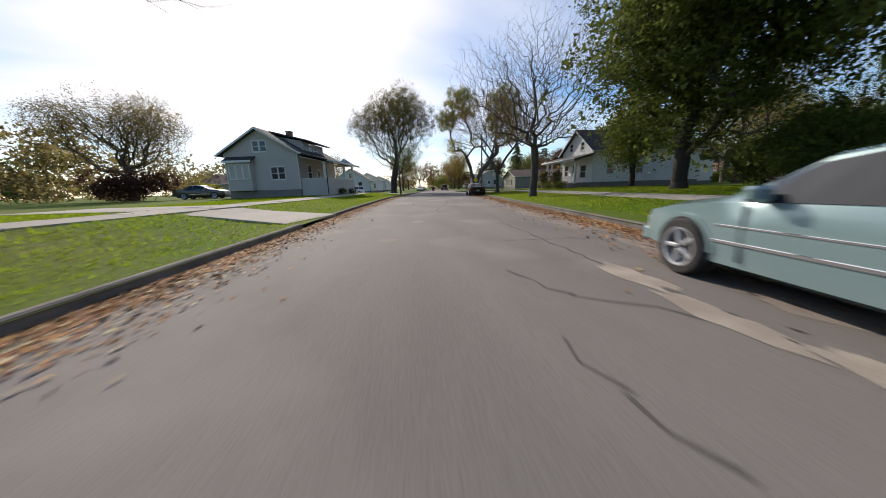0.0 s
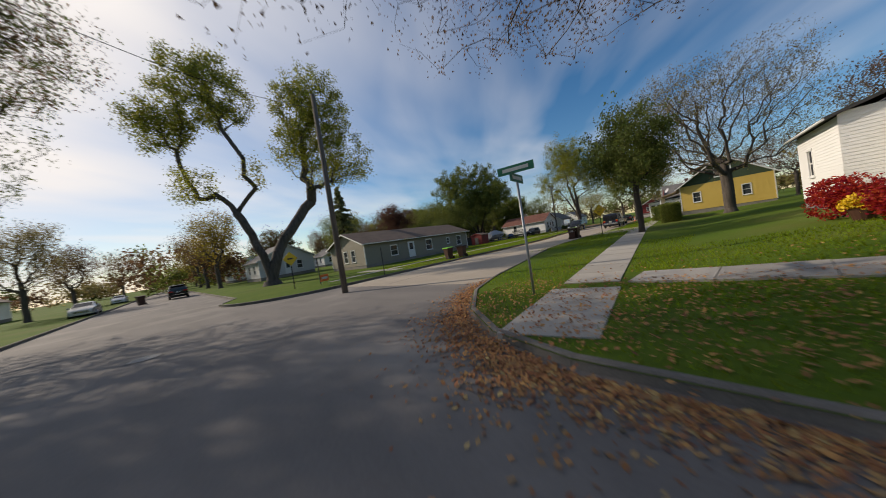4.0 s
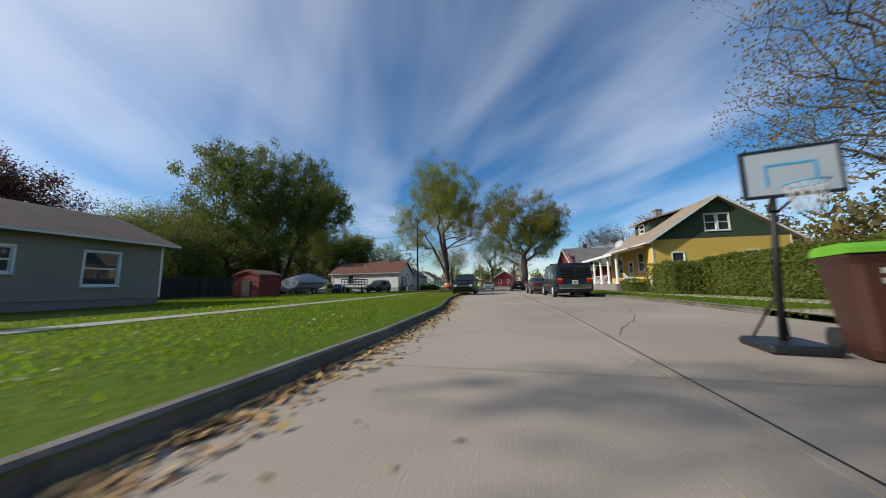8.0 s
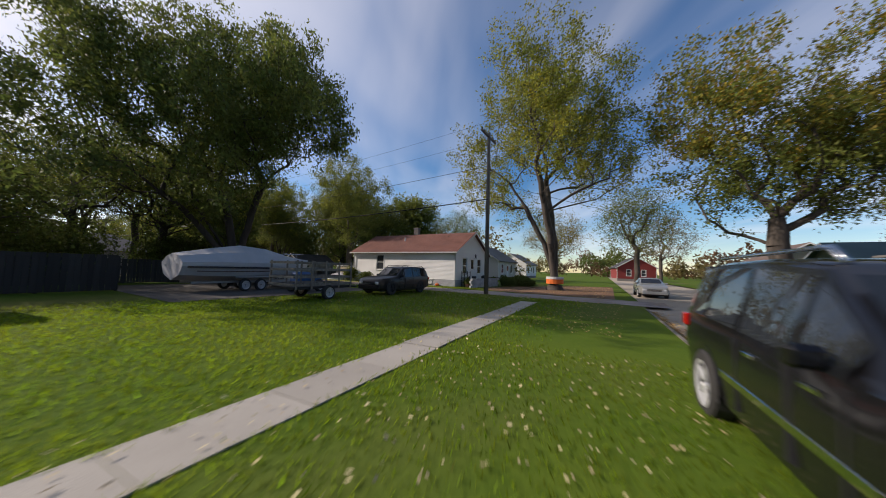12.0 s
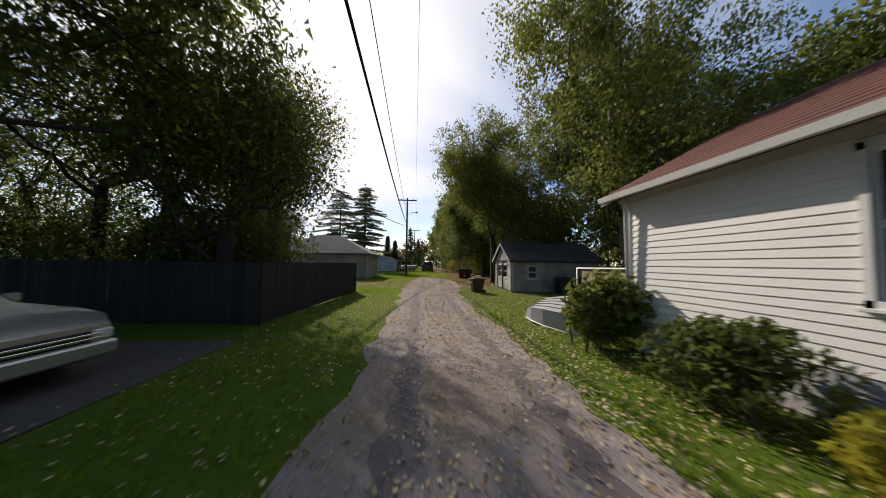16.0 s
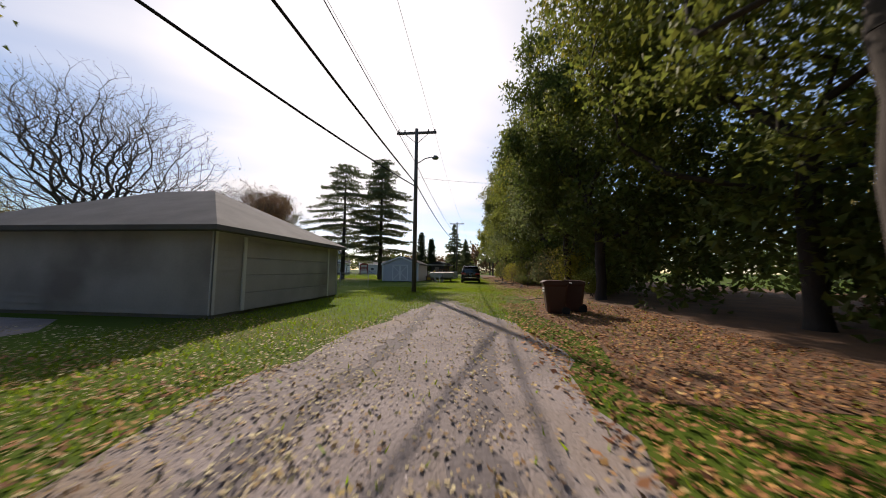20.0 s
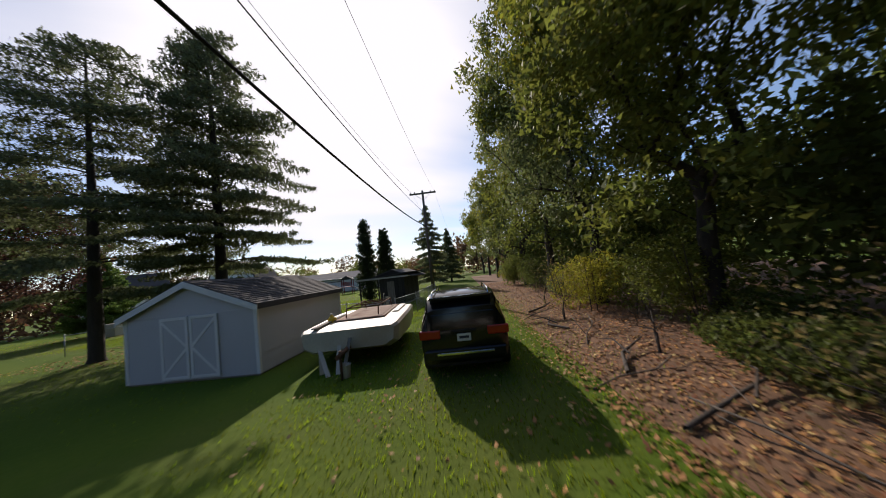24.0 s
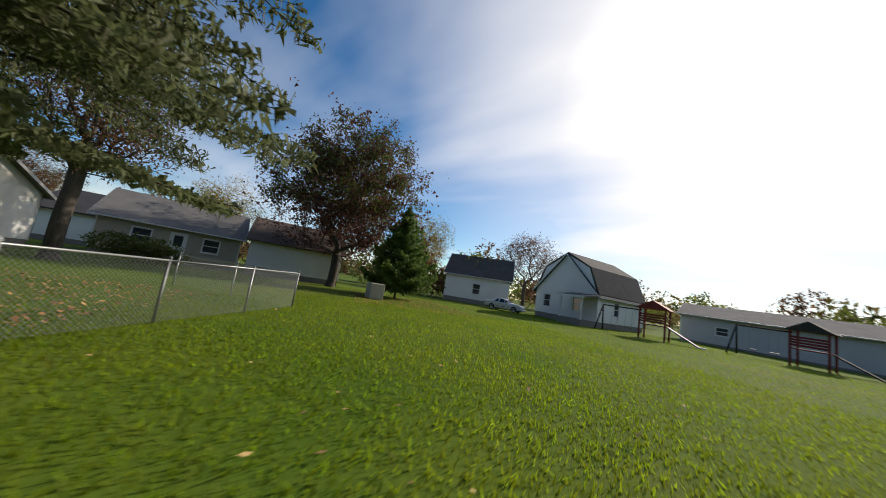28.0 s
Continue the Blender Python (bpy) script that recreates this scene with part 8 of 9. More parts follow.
# ---------------------------------------------------------------- boat, trailers
bt = thing("covered_boat", pose(67.1, 81.2, LAWN_Z, 0, 0, 2) @ Matrix.Diagonal((1, 1, 1.12, 1)), "motor boat under grey cover on trailer", "boat")
bm = bmesh.new()
rings = []
for f, hw, zk, zg, zt in ((-0.5, 1.15, 0.55, 1.35, 1.75), (-0.3, 1.2, 0.5, 1.4, 2.05), (-0.1, 1.2, 0.5, 1.42, 2.3), (0.1, 1.15, 0.52, 1.45, 2.2), (0.3, 0.85, 0.62, 1.5, 1.85), (0.42, 0.48, 0.85, 1.55, 1.7), (0.5, 0.06, 1.3, 1.58, 1.62)):
    x = f * 7.6
    rings.append([bm.verts.new(p) for p in ((x, 0, zk), (x, hw * 0.75, zk + 0.25), (x, hw, zg - 0.15), (x, hw * 1.02, zg), (x, hw * 0.55, (zg + zt) / 2 + 0.08), (x, 0, zt), (x, -hw * 0.55, (zg + zt) / 2 + 0.08), (x, -hw * 1.02, zg), (x, -hw, zg - 0.15), (x, -hw * 0.75, zk + 0.25))])
for a, b in zip(rings, rings[1:]):
    for k in range(10):
        f = bm.faces.new((a[k], a[(k + 1) % 10], b[(k + 1) % 10], b[k]))
        f.material_index = 0 if k in (3, 4, 5, 6) else 1
bm.faces.new(rings[0][::-1])
bmesh.ops.recalc_face_normals(bm, faces=bm.faces[:])
HULL = mat("silver_hull", (0.52, 0.52, 0.54), rough=0.35, second=(0.44, 0.44, 0.46), scale=1, fine=30, bump=0.02, coat=0.4)
part("hull", bm, [COVER, HULL], bt)
for s in (-1, 1):
    part("hull_stripe", box(-3.6, 1.2, s * 1.215 - 0.012, s * 1.215 + 0.012, 1.12, 1.2, 0.004), NAVY, bt)
    part("hull_stripe", box(-3.2, 0.4, s * 1.19 - 0.012, s * 1.19 + 0.012, 0.96, 1.0, 0.004), BINBROWN, bt)
    part("trailer_beam", box(-3.2, 4.4, s * 0.6 - 0.05, s * 0.6 + 0.05, 0.4, 0.5, 0.008), STEEL, bt)
    for x in (-0.9, -0.05):
        wheel(bt, x, s * 1.12, 0.31, 0.2, s, 5)
    part("mudguard", box(-1.35, 0.4, s * 1.12 - 0.13, s * 1.12 + 0.13, 0.68, 0.72, 0.015), COVER, bt)
part("tongue", tube([(4.3, 0, 0.45), (5.4, 0, 0.5)], 0.05, 8), STEEL, bt)
for k in range(4):
    part("bow_rail", tube([(1.6 + 0.5 * k, 0.75 - 0.17 * k, 1.75), (1.6 + 0.5 * k, 0.75 - 0.17 * k, 2.0)], 0.012, 6), CHROME, bt)
part("bow_rail", tube([(1.4, 0.82, 1.98), (3.2, 0.25, 2.0), (3.5, 0, 2.0), (3.2, -0.25, 2.0), (1.4, -0.82, 1.98)], 0.014, 6), CHROME, bt)

ct = thing("stake_trailer", pose(66.6, 74.6, LAWN_Z, 0, 0, 2), "small utility trailer with wooden stake sides", "trailer")
part("bed", box(-1.6, 1.6, -0.85, 0.85, 0.5, 0.62, 0.01), BLACKMETAL, ct)
for s in (-1, 1):
    wheel(ct, 0.1, s * 0.98, 0.33, 0.2, s, 5)
    for zz in (0.66, 0.98, 1.3, 1.6):
        part("side_board", box(-1.6, 1.6, s * 0.86 - 0.02, s * 0.86 + 0.02, zz, zz + 0.1, 0.005), OLDWOOD, ct)
    for x in (-1.5, -0.75, 0, 0.75, 1.5):
        part("stake", box(x - 0.04, x + 0.04, s * 0.9 - 0.02, s * 0.9 + 0.02, 0.5, 1.75, 0.005), OLDWOOD, ct)
for x in (-1.6, 1.6):
    for zz in (0.66, 0.98, 1.3, 1.6):
        part("end_board", box(x - 0.02, x + 0.02, -0.84, 0.84, zz, zz + 0.1, 0.005), OLDWOOD, ct)
part("tongue", tube([(1.6, 0, 0.55), (2.8, 0, 0.45)], 0.045, 8), BLACKMETAL, ct)
tb = thing("tarp_bundle", pose(68.6, 78.0, LAWN_Z, 0, 0, 10), "blue garden tractor under a tarp", "tractor")
part("body", box(-0.9, 0.9, -0.4, 0.4, 0.45, 0.95, 0.12), TARP, tb)
part("hood", box(-0.9, 0.1, -0.3, 0.3, 0.9, 1.15, 0.1), TARP, tb)
for x, r in ((-0.6, 0.26), (0.55, 0.36)):
    for s in (-1, 1):
        wheel(tb, x, s * 0.48, r, 0.2, s, 4)

tr = thing("old_boat_trailer", pose(74.4, 142.2, LAWN_Z, 0, 0, 4) @ Matrix.Diagonal((1.2, 1.12, 1.25, 1)), "weathered white flat hull on a trailer", "trailer")
bm = bmesh.new()
rings = []
for y, hw, zb, zt in ((-2.55, 1.1, 0.45, 0.9), (-2.3, 1.2, 0.36, 0.93), (0, 1.25, 0.3, 0.95), (1.7, 1.2, 0.34, 0.93), (2.1, 1.1, 0.45, 0.9)):
    rings.append([bm.verts.new(p) for p in ((-hw * 0.8, y, zb), (-hw, y, zb + 0.12), (-hw * 1.03, y, zt - 0.06), (-hw * 0.98, y, zt), (hw * 0.98, y, zt), (hw * 1.03, y, zt - 0.06), (hw, y, zb + 0.12), (hw * 0.8, y, zb))])
for a, b in zip(rings, rings[1:]):
    for k in range(8):
        bm.faces.new((a[k], a[(k + 1) % 8], b[(k + 1) % 8], b[k]))
bm.faces.new(rings[0][::-1])
bm.faces.new(rings[-1])
bmesh.ops.recalc_face_normals(bm, faces=bm.faces[:])
part("hull", bm, OFFWHITE, tr)
part("deck_board", box(-0.75, 0.7, -1.3, 1.7, 0.955, 0.985, 0.01), mat("stained_plywood", (0.42, 0.33, 0.25), rough=0.9, second=(0.25, 0.14, 0.09), scale=2, fine=20, bump=0.3, amount=0.9), tr)
part("plank", box(-0.95, -0.8, -2.4, 0.2, 0.955, 0.99, 0.006), OLDWOOD, tr)
part("plank", box(0.78, 0.98, -0.4, 1.6, 0.955, 0.985, 0.006), OFFWHITE, tr)
for s in (-0.5, 0.45):
    part("rack_frame", tube([(s, -0.9, 0.99), (s, -0.8, 1.22), (s, 1.5, 1.25), (s, 1.65, 0.99)], 0.02, 6), RUST, tr)
for y in (-0.75, 0.1, 0.8, 1.45):
    part("rack_bar", tube([(-0.5, y, 1.23), (0.45, y, 1.23)], 0.018, 6), RUST, tr)
part("axle_beam", box(-0.9, 0.9, -0.15, 0.15, 0.18, 0.34), RUST, tr)
for s in (-1, 1):
    wl = new("wheel")
    wl.parent = tr
    wl.matrix_local = pose(s * 0.86, 0, 0.3, 0, 0, 90)
    bm = lathe([(0.17, -0.09), (0.28, -0.09), (0.3, -0.05), (0.3, 0.05), (0.28, 0.09), (0.17, 0.09)], 20)
    bmesh.ops.rotate(bm, verts=bm.verts, matrix=Matrix.Rotation(radians(90), 3, "X"))
    part("tyre", bm, RUBBER, wl)
    bm = lathe([(0.05, -0.05), (0.17, -0.06), (0.17, 0.06), (0.05, 0.05)], 16)
    bmesh.ops.rotate(bm, verts=bm.verts, matrix=Matrix.Rotation(radians(90), 3, "X"))
    part("rim", bm, OFFWHITE, wl)
part("tongue", tube([(0, -2.4, 0.5), (0.05, -3.6, 0.5)], 0.05, 8), RUST, tr)
part("jack", tube([(0.05, -3.4, -0.03), (0.05, -3.4, 0.6)], 0.03, 8), RUST, tr)
jug = thing("yellow_jug", pose(73.5, 140.8, LAWN_Z + 1.09), "yellow plastic jug on the hull", "jug")
part("body", lathe([(0.1, 0), (0.13, 0.03), (0.13, 0.22), (0.06, 0.3), (0.04, 0.34)], 14), SIGNYEL, jug)
part("cap", lathe([(0.045, 0.34), (0.045, 0.38)], 10), PALEINK, jug)
part("handle", tube([(0.1, 0, 0.12), (0.17, 0, 0.17), (0.12, 0, 0.26)], 0.018, 6), SIGNYEL, jug)
for k, (x, y, rx, ry, rz, L) in enumerate(((74.4, 138.9, -32, 0, 10, 1.1), (74.6, 138.8, -24, 0, -15, 1.0), (73.9, 139.0, -38, 0, 25, 1.2), (74.2, 138.75, -50, 0, 40, 1.0))):
    sc = thing("scrap_plank", pose(x, y, LAWN_Z, rx, ry, rz), "pale scrap board leaning at the trailer", "board")
    part("plank", box(-0.06, 0.06, 0, 0.025, 0, L, 0.004), (OFFWHITE, OLDWOOD, PALEWOOD, OFFWHITE)[k], sc)
bk = thing("white_bucket", pose(74.75, 138.6, LAWN_Z), "dirty white plastic bucket on grass", "bucket")
part("pail", lathe([(0.12, 0), (0.15, 0.3), (0.16, 0.34), (0.15, 0.34), (0.14, 0.3), (0.11, 0.03)], 14), OFFWHITE, bk)
part("bail", tube([(-0.15, 0, 0.3), (-0.1, 0.12, 0.36), (0.1, 0.12, 0.36), (0.15, 0, 0.3)], 0.006, 5), STEEL, bk)

# timber leaning on the shed, rusty barrel stove and wheelbarrow behind it
for k in range(5):
    lt = thing("leaning_timber", pose(68.65 + 0.3 * k, 146.0 - 0.02 * k, LAWN_Z, 6 + 1.5 * k, 0, -12 + 2 * k), "pale timber leaning on the shed wall", "timber", "timbers at the shed")
    part("beam", box(-0.04, 0.04, -0.06, 0.06, 0, 1.9 + 0.12 * (k % 3), 0.006), PALEWOOD, lt)
wbw = thing("wheelbarrow", pose(71.9, 146.35, LAWN_Z, 0, 0, 40), "rusty upturned wheelbarrow on grass", "wheelbarrow")
bm = bmesh.new()
lo = [bm.verts.new(p) for p in ((-0.5, -0.36, 0.72), (0.45, -0.3, 0.72), (0.45, 0.3, 0.72), (-0.5, 0.36, 0.72))]
hi = [bm.verts.new(p) for p in ((-0.3, -0.22, 0.42), (0.25, -0.2, 0.36), (0.25, 0.2, 0.36), (-0.3, 0.22, 0.42))]
bm.faces.new(hi)
for k in range(4):
    bm.faces.new((lo[k], lo[(k + 1) % 4], hi[(k + 1) % 4], hi[k]))
bmesh.ops.solidify(bm, geom=bm.faces[:], thickness=0.02)
part("tray", bm, RUST, wbw)
part("tyre", lathe([(0.1, -0.05), (0.19, -0.05), (0.2, 0), (0.19, 0.05), (0.1, 0.05)], 16), RUBBER, wbw).matrix_local = pose(0.62, 0, 0.2, 90, 0, 0)
for s in (-1, 1):
    part("handle", tube([(0.6, s * 0.08, 0.22), (-0.2, s * 0.24, 0.36), (-1.0, s * 0.3, 0.55)], 0.022, 6), OLDWOOD, wbw)
    part("leg", tube([(-0.25, s * 0.24, 0.4), (-0.35, s * 0.26, 0.0)], 0.018, 6), RUST, wbw)
st = thing("barrel_stove", pose(73.0, 145.0, LAWN_Z), "rusty steel barrel beside the shed", "barrel")
part("drum", lathe([(0.27, 0), (0.29, 0.02), (0.28, 0.28), (0.295, 0.3), (0.28, 0.32), (0.28, 0.56), (0.295, 0.58), (0.28, 0.6), (0.29, 0.82), (0.25, 0.83), (0.24, 0.1)], 20), RUST, st)

# ---------------------------------------------------------------- open shelter
shl = thing("garden_shelter", pose(71.4, 158.4, LAWN_Z, 0, 0, -8), "dark lean-to shelter with a slab floor", "shelter")
part("slab", box(-2.3, 2.3, -2.2, 2.2, -0.05, 0.08, 0.01), WALKSTONE, shl)
for x, y in ((-2.1, -2.0), (-2.1, 1.9)):
    part("post", box(x - 0.06, x + 0.06, y - 0.06, y + 0.06, 0.08, 2.3, 0.008), FENCEWOOD, shl)
for k in range(16):
    part("wall_board", box(2.0, 2.05, -2.1 + 0.262 * k, -1.85 + 0.262 * k, 0.08, 2.25, 0.004), FENCEWOOD, shl)
for k in range(12):
    part("wall_board", box(-0.95 + 0.25 * k, -0.71 + 0.25 * k, 2.0, 2.04, 0.08, 2.25, 0.004), FENCEWOOD, shl)
for k in range(9):
    part("wall_board", box(-0.2 + 0.25 * k, 0.04 + 0.25 * k, -2.14, -2.1, 0.08, 2.25, 0.004), FENCEWOOD, shl)
part("roof", prism([(-2.35, 2.3), (2.5, 2.6), (2.5, 2.68), (-2.35, 2.38)], -2.35, 2.5, "y"), ROOFDARK, shl)
part("roof_edge", box(-2.37, 2.5, -2.38, -2.35, 2.28, 2.42, 0.004), STEEL, shl)
part("rear_roof", prism([(-0.9, 2.52), (0.9, 3.02), (2.75, 2.3), (2.75, 2.22), (0.9, 2.94), (-0.9, 2.44)], -1.9, 2.75, "y"), ROOFDARK, shl)
part("rear_gable", prism([(-0.85, 2.46), (0.9, 2.93), (2.0, 2.5), (2.0, 2.26), (-0.85, 2.3)], -1.86, -1.8, "y"), FENCEWOOD, shl)
for k in range(6):
    part("rafter", prism([(-2.3, 2.22), (2.0, 2.49), (2.0, 2.59), (-2.3, 2.3)], -2.2 + 0.84 * k, -2.15 + 0.84 * k, "y"), FENCEWOOD, shl)
part("door_leaf", box(0.5, 1.15, -2.19, -2.141, 0.1, 2.0, 0.005), OLDWOOD, shl, "paler weathered door leaf")
bk = thing("bicycle", pose(70.3, 157.4, LAWN_Z + 0.08, 70, 0, 30), "dark bicycle lying on the slab", "bicycle")
for x in (-0.5, 0.5):
    pts = [(x + 0.33 * math.cos(a * math.pi / 12), 0, 0.33 + 0.33 * math.sin(a * math.pi / 12)) for a in range(25)]
    part("tyre", tube(pts, 0.02, 6, cap=False), RUBBER, bk)
    for a in range(8):
        part("spoke", tube([(x, 0, 0.33), (x + 0.32 * math.cos(a * 0.785), 0, 0.33 + 0.32 * math.sin(a * 0.785))], 0.003, 3), STEEL, bk)
for p, q in (((-0.5, 0, 0.33), (-0.1, 0, 0.8)), ((-0.5, 0, 0.33), (0, 0, 0.3)), ((0, 0, 0.3), (-0.15, 0, 0.9)), ((0, 0, 0.3), (0.38, 0, 0.8)), ((-0.12, 0, 0.8), (0.38, 0, 0.82)), ((0.5, 0, 0.33), (0.36, 0, 0.95))):
    part("frame_tube", tube([p, q], 0.016, 6), BLACKMETAL, bk)
part("handlebar", tube([(0.3, -0.28, 0.98), (0.36, 0, 0.96), (0.3, 0.28, 0.98)], 0.013, 6), CHROME, bk)
part("saddle", box(-0.28, -0.02, -0.06, 0.06, 0.9, 0.95, 0.02), BINBLACK, bk)

sg = thing("sign_board", pose(72.3, 144.4, LAWN_Z, -14, 0, 24), "framed dark sign board with yellow bars leaning low", "sign")
part("panel", box(-0.4, 0.4, -0.012, 0.012, 0.03, 0.62, 0.004), BINBLACK, sg)
for z0, z1, w in ((0.12, 0.2, 0.28), (0.28, 0.38, 0.24), (0.45, 0.52, 0.3)):
    part("bar", box(-w, w, -0.02, -0.0125, z0, z1), SIGNYEL, sg)
for x0, x1, z0, z1 in ((-0.43, 0.43, 0.0, 0.03), (-0.43, 0.43, 0.62, 0.65), (-0.43, -0.4, 0.03, 0.62), (0.4, 0.43, 0.03, 0.62)):
    part("frame_strip", box(x0, x1, -0.02, 0.02, z0, z1, 0.003), OLDWOOD, sg)
sb = thing("scrap_bin", pose(72.25, 145.75, LAWN_Z, 0, 0, 15), "rusty square steel bin full of scrap", "bin")
part("body", box(-0.26, 0.26, -0.24, 0.24, 0.0, 0.62, 0.02), RUST, sb)
part("rim", box(-0.29, 0.29, -0.27, 0.27, 0.621, 0.67, 0.01), RUST, sb)
part("scrap", box(-0.2, 0.16, -0.16, 0.18, 0.671, 0.8, 0.03), FENCEWOOD, sb)

# posts and planks at the yard's corner
for x, y, h, lean in ((73.3, 148.2, 1.5, 3), (73.5, 147.1, 1.4, -4)):
    tp = thing("metal_post", pose(x, y, LAWN_Z, lean, lean * 0.6, x * 40), "rusty steel post standing in the grass", "post", "steel posts")
    part("flange", box(-0.022, 0.022, -0.003, 0.003, -0.2, h), STEEL, tp)
    part("web", box(-0.003, 0.003, 0.0031, 0.034, -0.2, h), STEEL, tp)
    for k in range(int(h / 0.12)):
        part("stud", box(-0.006, 0.006, -0.012, -0.0032, 0.2 + 0.1 * k, 0.22 + 0.1 * k), STEEL, tp)
pl = thing("leaning_plank", pose(73.9, 146.6, LAWN_Z, -26, 0, 8), "weathered plank propped against the posts", "plank")
part("board", box(-0.08, 0.08, -0.02, 0.02, 0, 1.55, 0.006), PALEWOOD, pl)
part("cleat", box(-0.11, 0.11, -0.045, -0.021, 1.2, 1.27, 0.004), OLDWOOD, pl)
for k, (x, y, rz, n) in enumerate(((66.1, 146.4, 12, 2.4), (66.3, 146.75, 20, 2.0), (71.3, 145.3, -35, 1.3))):
    pb = thing("loose_board", pose(x, y, LAWN_Z + 0.01, 0, 0, rz), "pale loose board lying in the grass", "board", "loose boards")
    part("board", box(-n / 2, n / 2, -0.1, 0.1, 0.02, 0.06, 0.006), (PALEWOOD, OLDWOOD, FENCEWOOD)[k], pb)
    part("cleat", box(-n * 0.3, -n * 0.3 + 0.09, -0.13, 0.13, 0.0, 0.019, 0.003), OLDWOOD, pb)

# ---------------------------------------------------------------- play things and far yard
def playset(x, y, rz, roof_col, label, slide):
    e = thing("playset", pose(x, y, LAWN_Z, 0, 0, rz) @ Matrix.Diagonal((1.3, 1.3, 1.2, 1)), label, "playset")
    for px in (-0.7, 0.7):
        for py in (-0.7, 0.7):
            part("post", box(px - 0.05, px + 0.05, py - 0.05, py + 0.05, 0, 2.2, 0.008), REDPAINT, e)
    part("deck", box(-0.75, 0.75, -0.75, 0.75, 1.0, 1.08, 0.008), REDPAINT, e)
    for k in range(4):
        part("panel", box(-0.75, 0.75, -0.77, -0.74, 1.2 + 0.16 * k, 1.32 + 0.16 * k, 0.005), REDPAINT, e)
    part("roof", prism([(-0.95, 2.15), (0.95, 2.15), (0, 2.75)], -0.9, 0.9, "y"), roof_col, e)
    part("slide", prism([(0.75, 1.05), (2.3, 0.1), (2.6, 0.1), (2.6, 0.05), (2.25, 0.05), (0.75, 0.97)], -0.28, 0.28, "y"), slide, e)
    part("beam", tube([(-0.75, 0, 2.0), (-3.2, 0, 2.0)], 0.05, 8), FENCEWOOD, e)
    for s in (-1, 1):
        part("swing_leg", tube([(-3.2, 0, 2.0), (-3.4, s * 0.8, 0)], 0.05, 8), FENCEWOOD, e)
    for k in (0, 1):
        sx = -1.5 - 0.9 * k
        part("swing_seat", box(sx - 0.22, sx + 0.22, -0.1, 0.1, 0.5, 0.53, 0.008), BINBLACK, e)
        for q in (-0.2, 0.2):
            part("swing_chain", tube([(sx + q, 0, 0.52), (sx + q, 0, 2.0)], 0.008, 4), STEEL, e)


playset(50, 179.0, 25, REDPAINT, "red wooden playset with swings", TARP)
playset(56.5, 186.0, 10, FENCEWOOD, "dark wooden climbing frame with swings", FENCEWOOD)
part("gambrel", prism([(-4.2, 3.4), (-3.0, 6.2), (0, 7.9), (3.0, 6.2), (4.2, 3.4), (3.95, 3.4), (2.85, 6.1), (0, 7.65), (-2.85, 6.1), (-3.95, 3.4)], -4.6, 4.6, "y"), ROOFDARK, BH)
part("gable_fill", prism([(-3.95, 3.4), (-2.85, 6.1), (0, 7.65), (2.85, 6.1), (3.95, 3.4)], -4.54, -4.5, "y"), WHITE, BH)
part("porch_floor", box(1.2, 4.0, -7.0, -4.5, 0, 0.6), FOUND, BH)
shed_roof(BH, -4.5, -7.2, 3.2, 2.8, 1.0, 4.3, "x", ROOFGREY)
for x in (1.4, 3.8):
    post(BH, x, -6.8, 0.6, 2.8, 0.16)
vehicle("white_car", pose(37, 172, LAWN_Z, 0, 0, 40), "sedan", WHITEP, "white car parked by the far house", L=4.6, W=1.8, H=1.45, wb=2.7)
pb = tagged(obj("utility_box", box(-0.6, 0.6, -0.5, 0.5, 0, 1.1, 0.03), TANWALL), "tan utility box beside the pine", "box")
pb.matrix_world = pose(47.0, 155.5, LAWN_Z, 0, 0, 10)

# ---------------------------------------------------------------- cables
def cable(name, pts, r, sag, label):
    V, F = [], []
    for a, b in zip(pts, pts[1:]):
        a, b = Vector(a), Vector(b)
        line = [a + (b - a) * (i / 14) - Vector((0, 0, sag * 4 * (i / 14) * (1 - i / 14))) for i in range(15)]
        ring_tube(V, F, line, [r] * 15, 6)
    ob = pymesh(name, V, F, CABLE, None, "", True)
    return tagged(ob, label, "cable")


A3, A4, A5, A6 = (75.4, 69.45), (74.65, 122.6), (75.2, 159.4), (75.6, 205)
cable("telephone_cable", [(*A3, 6.2), (*A4, 7.0), (*A5, 6.9), (*A6, 6.9)], 0.032, 0.8, "thick black telephone cable along the alley")
cable("neutral_cable", [(*A3, 8.4), (*A4, 8.3), (*A5, 8.2), (*A6, 8.2)], 0.014, 0.7, "thin black cable between the poles")
for s in (-1.1, 1.15):
    cable("power_line", [(A3[0] + s, A3[1], 10.75), (A4[0] + s, A4[1], 10.55), (A5[0] + s, A5[1], 10.35), (A6[0] + s, A6[1], 10.35)], 0.007, 0.9, "thin power line on the cross arms")
cable("service_drop", [(*A3, 7.6), (83.8, 77.5, 4.6)], 0.012, 0.25, "service cable running to the cottage")
cable("service_drop", [(*A4, 7.4), (88, 120, 6.0)], 0.008, 0.3, "thin service cable over the alley")
cable("telephone_cable", [(69.4, 87.2, 6.8), (*A4, 6.8)], 0.034, 0.75, "thick black cable running towards the willow")
cable("street_cable", [(75.4, 69.45, 7.4), (110, 46, 7.2)], 0.012, 0.8, "black cable crossing over the street")
cable("street_cable", [(-2.6, 48.2, 9.0), (12.0, 54.9, 9.2)], 0.01, 1.2, "thin cable beside the street")


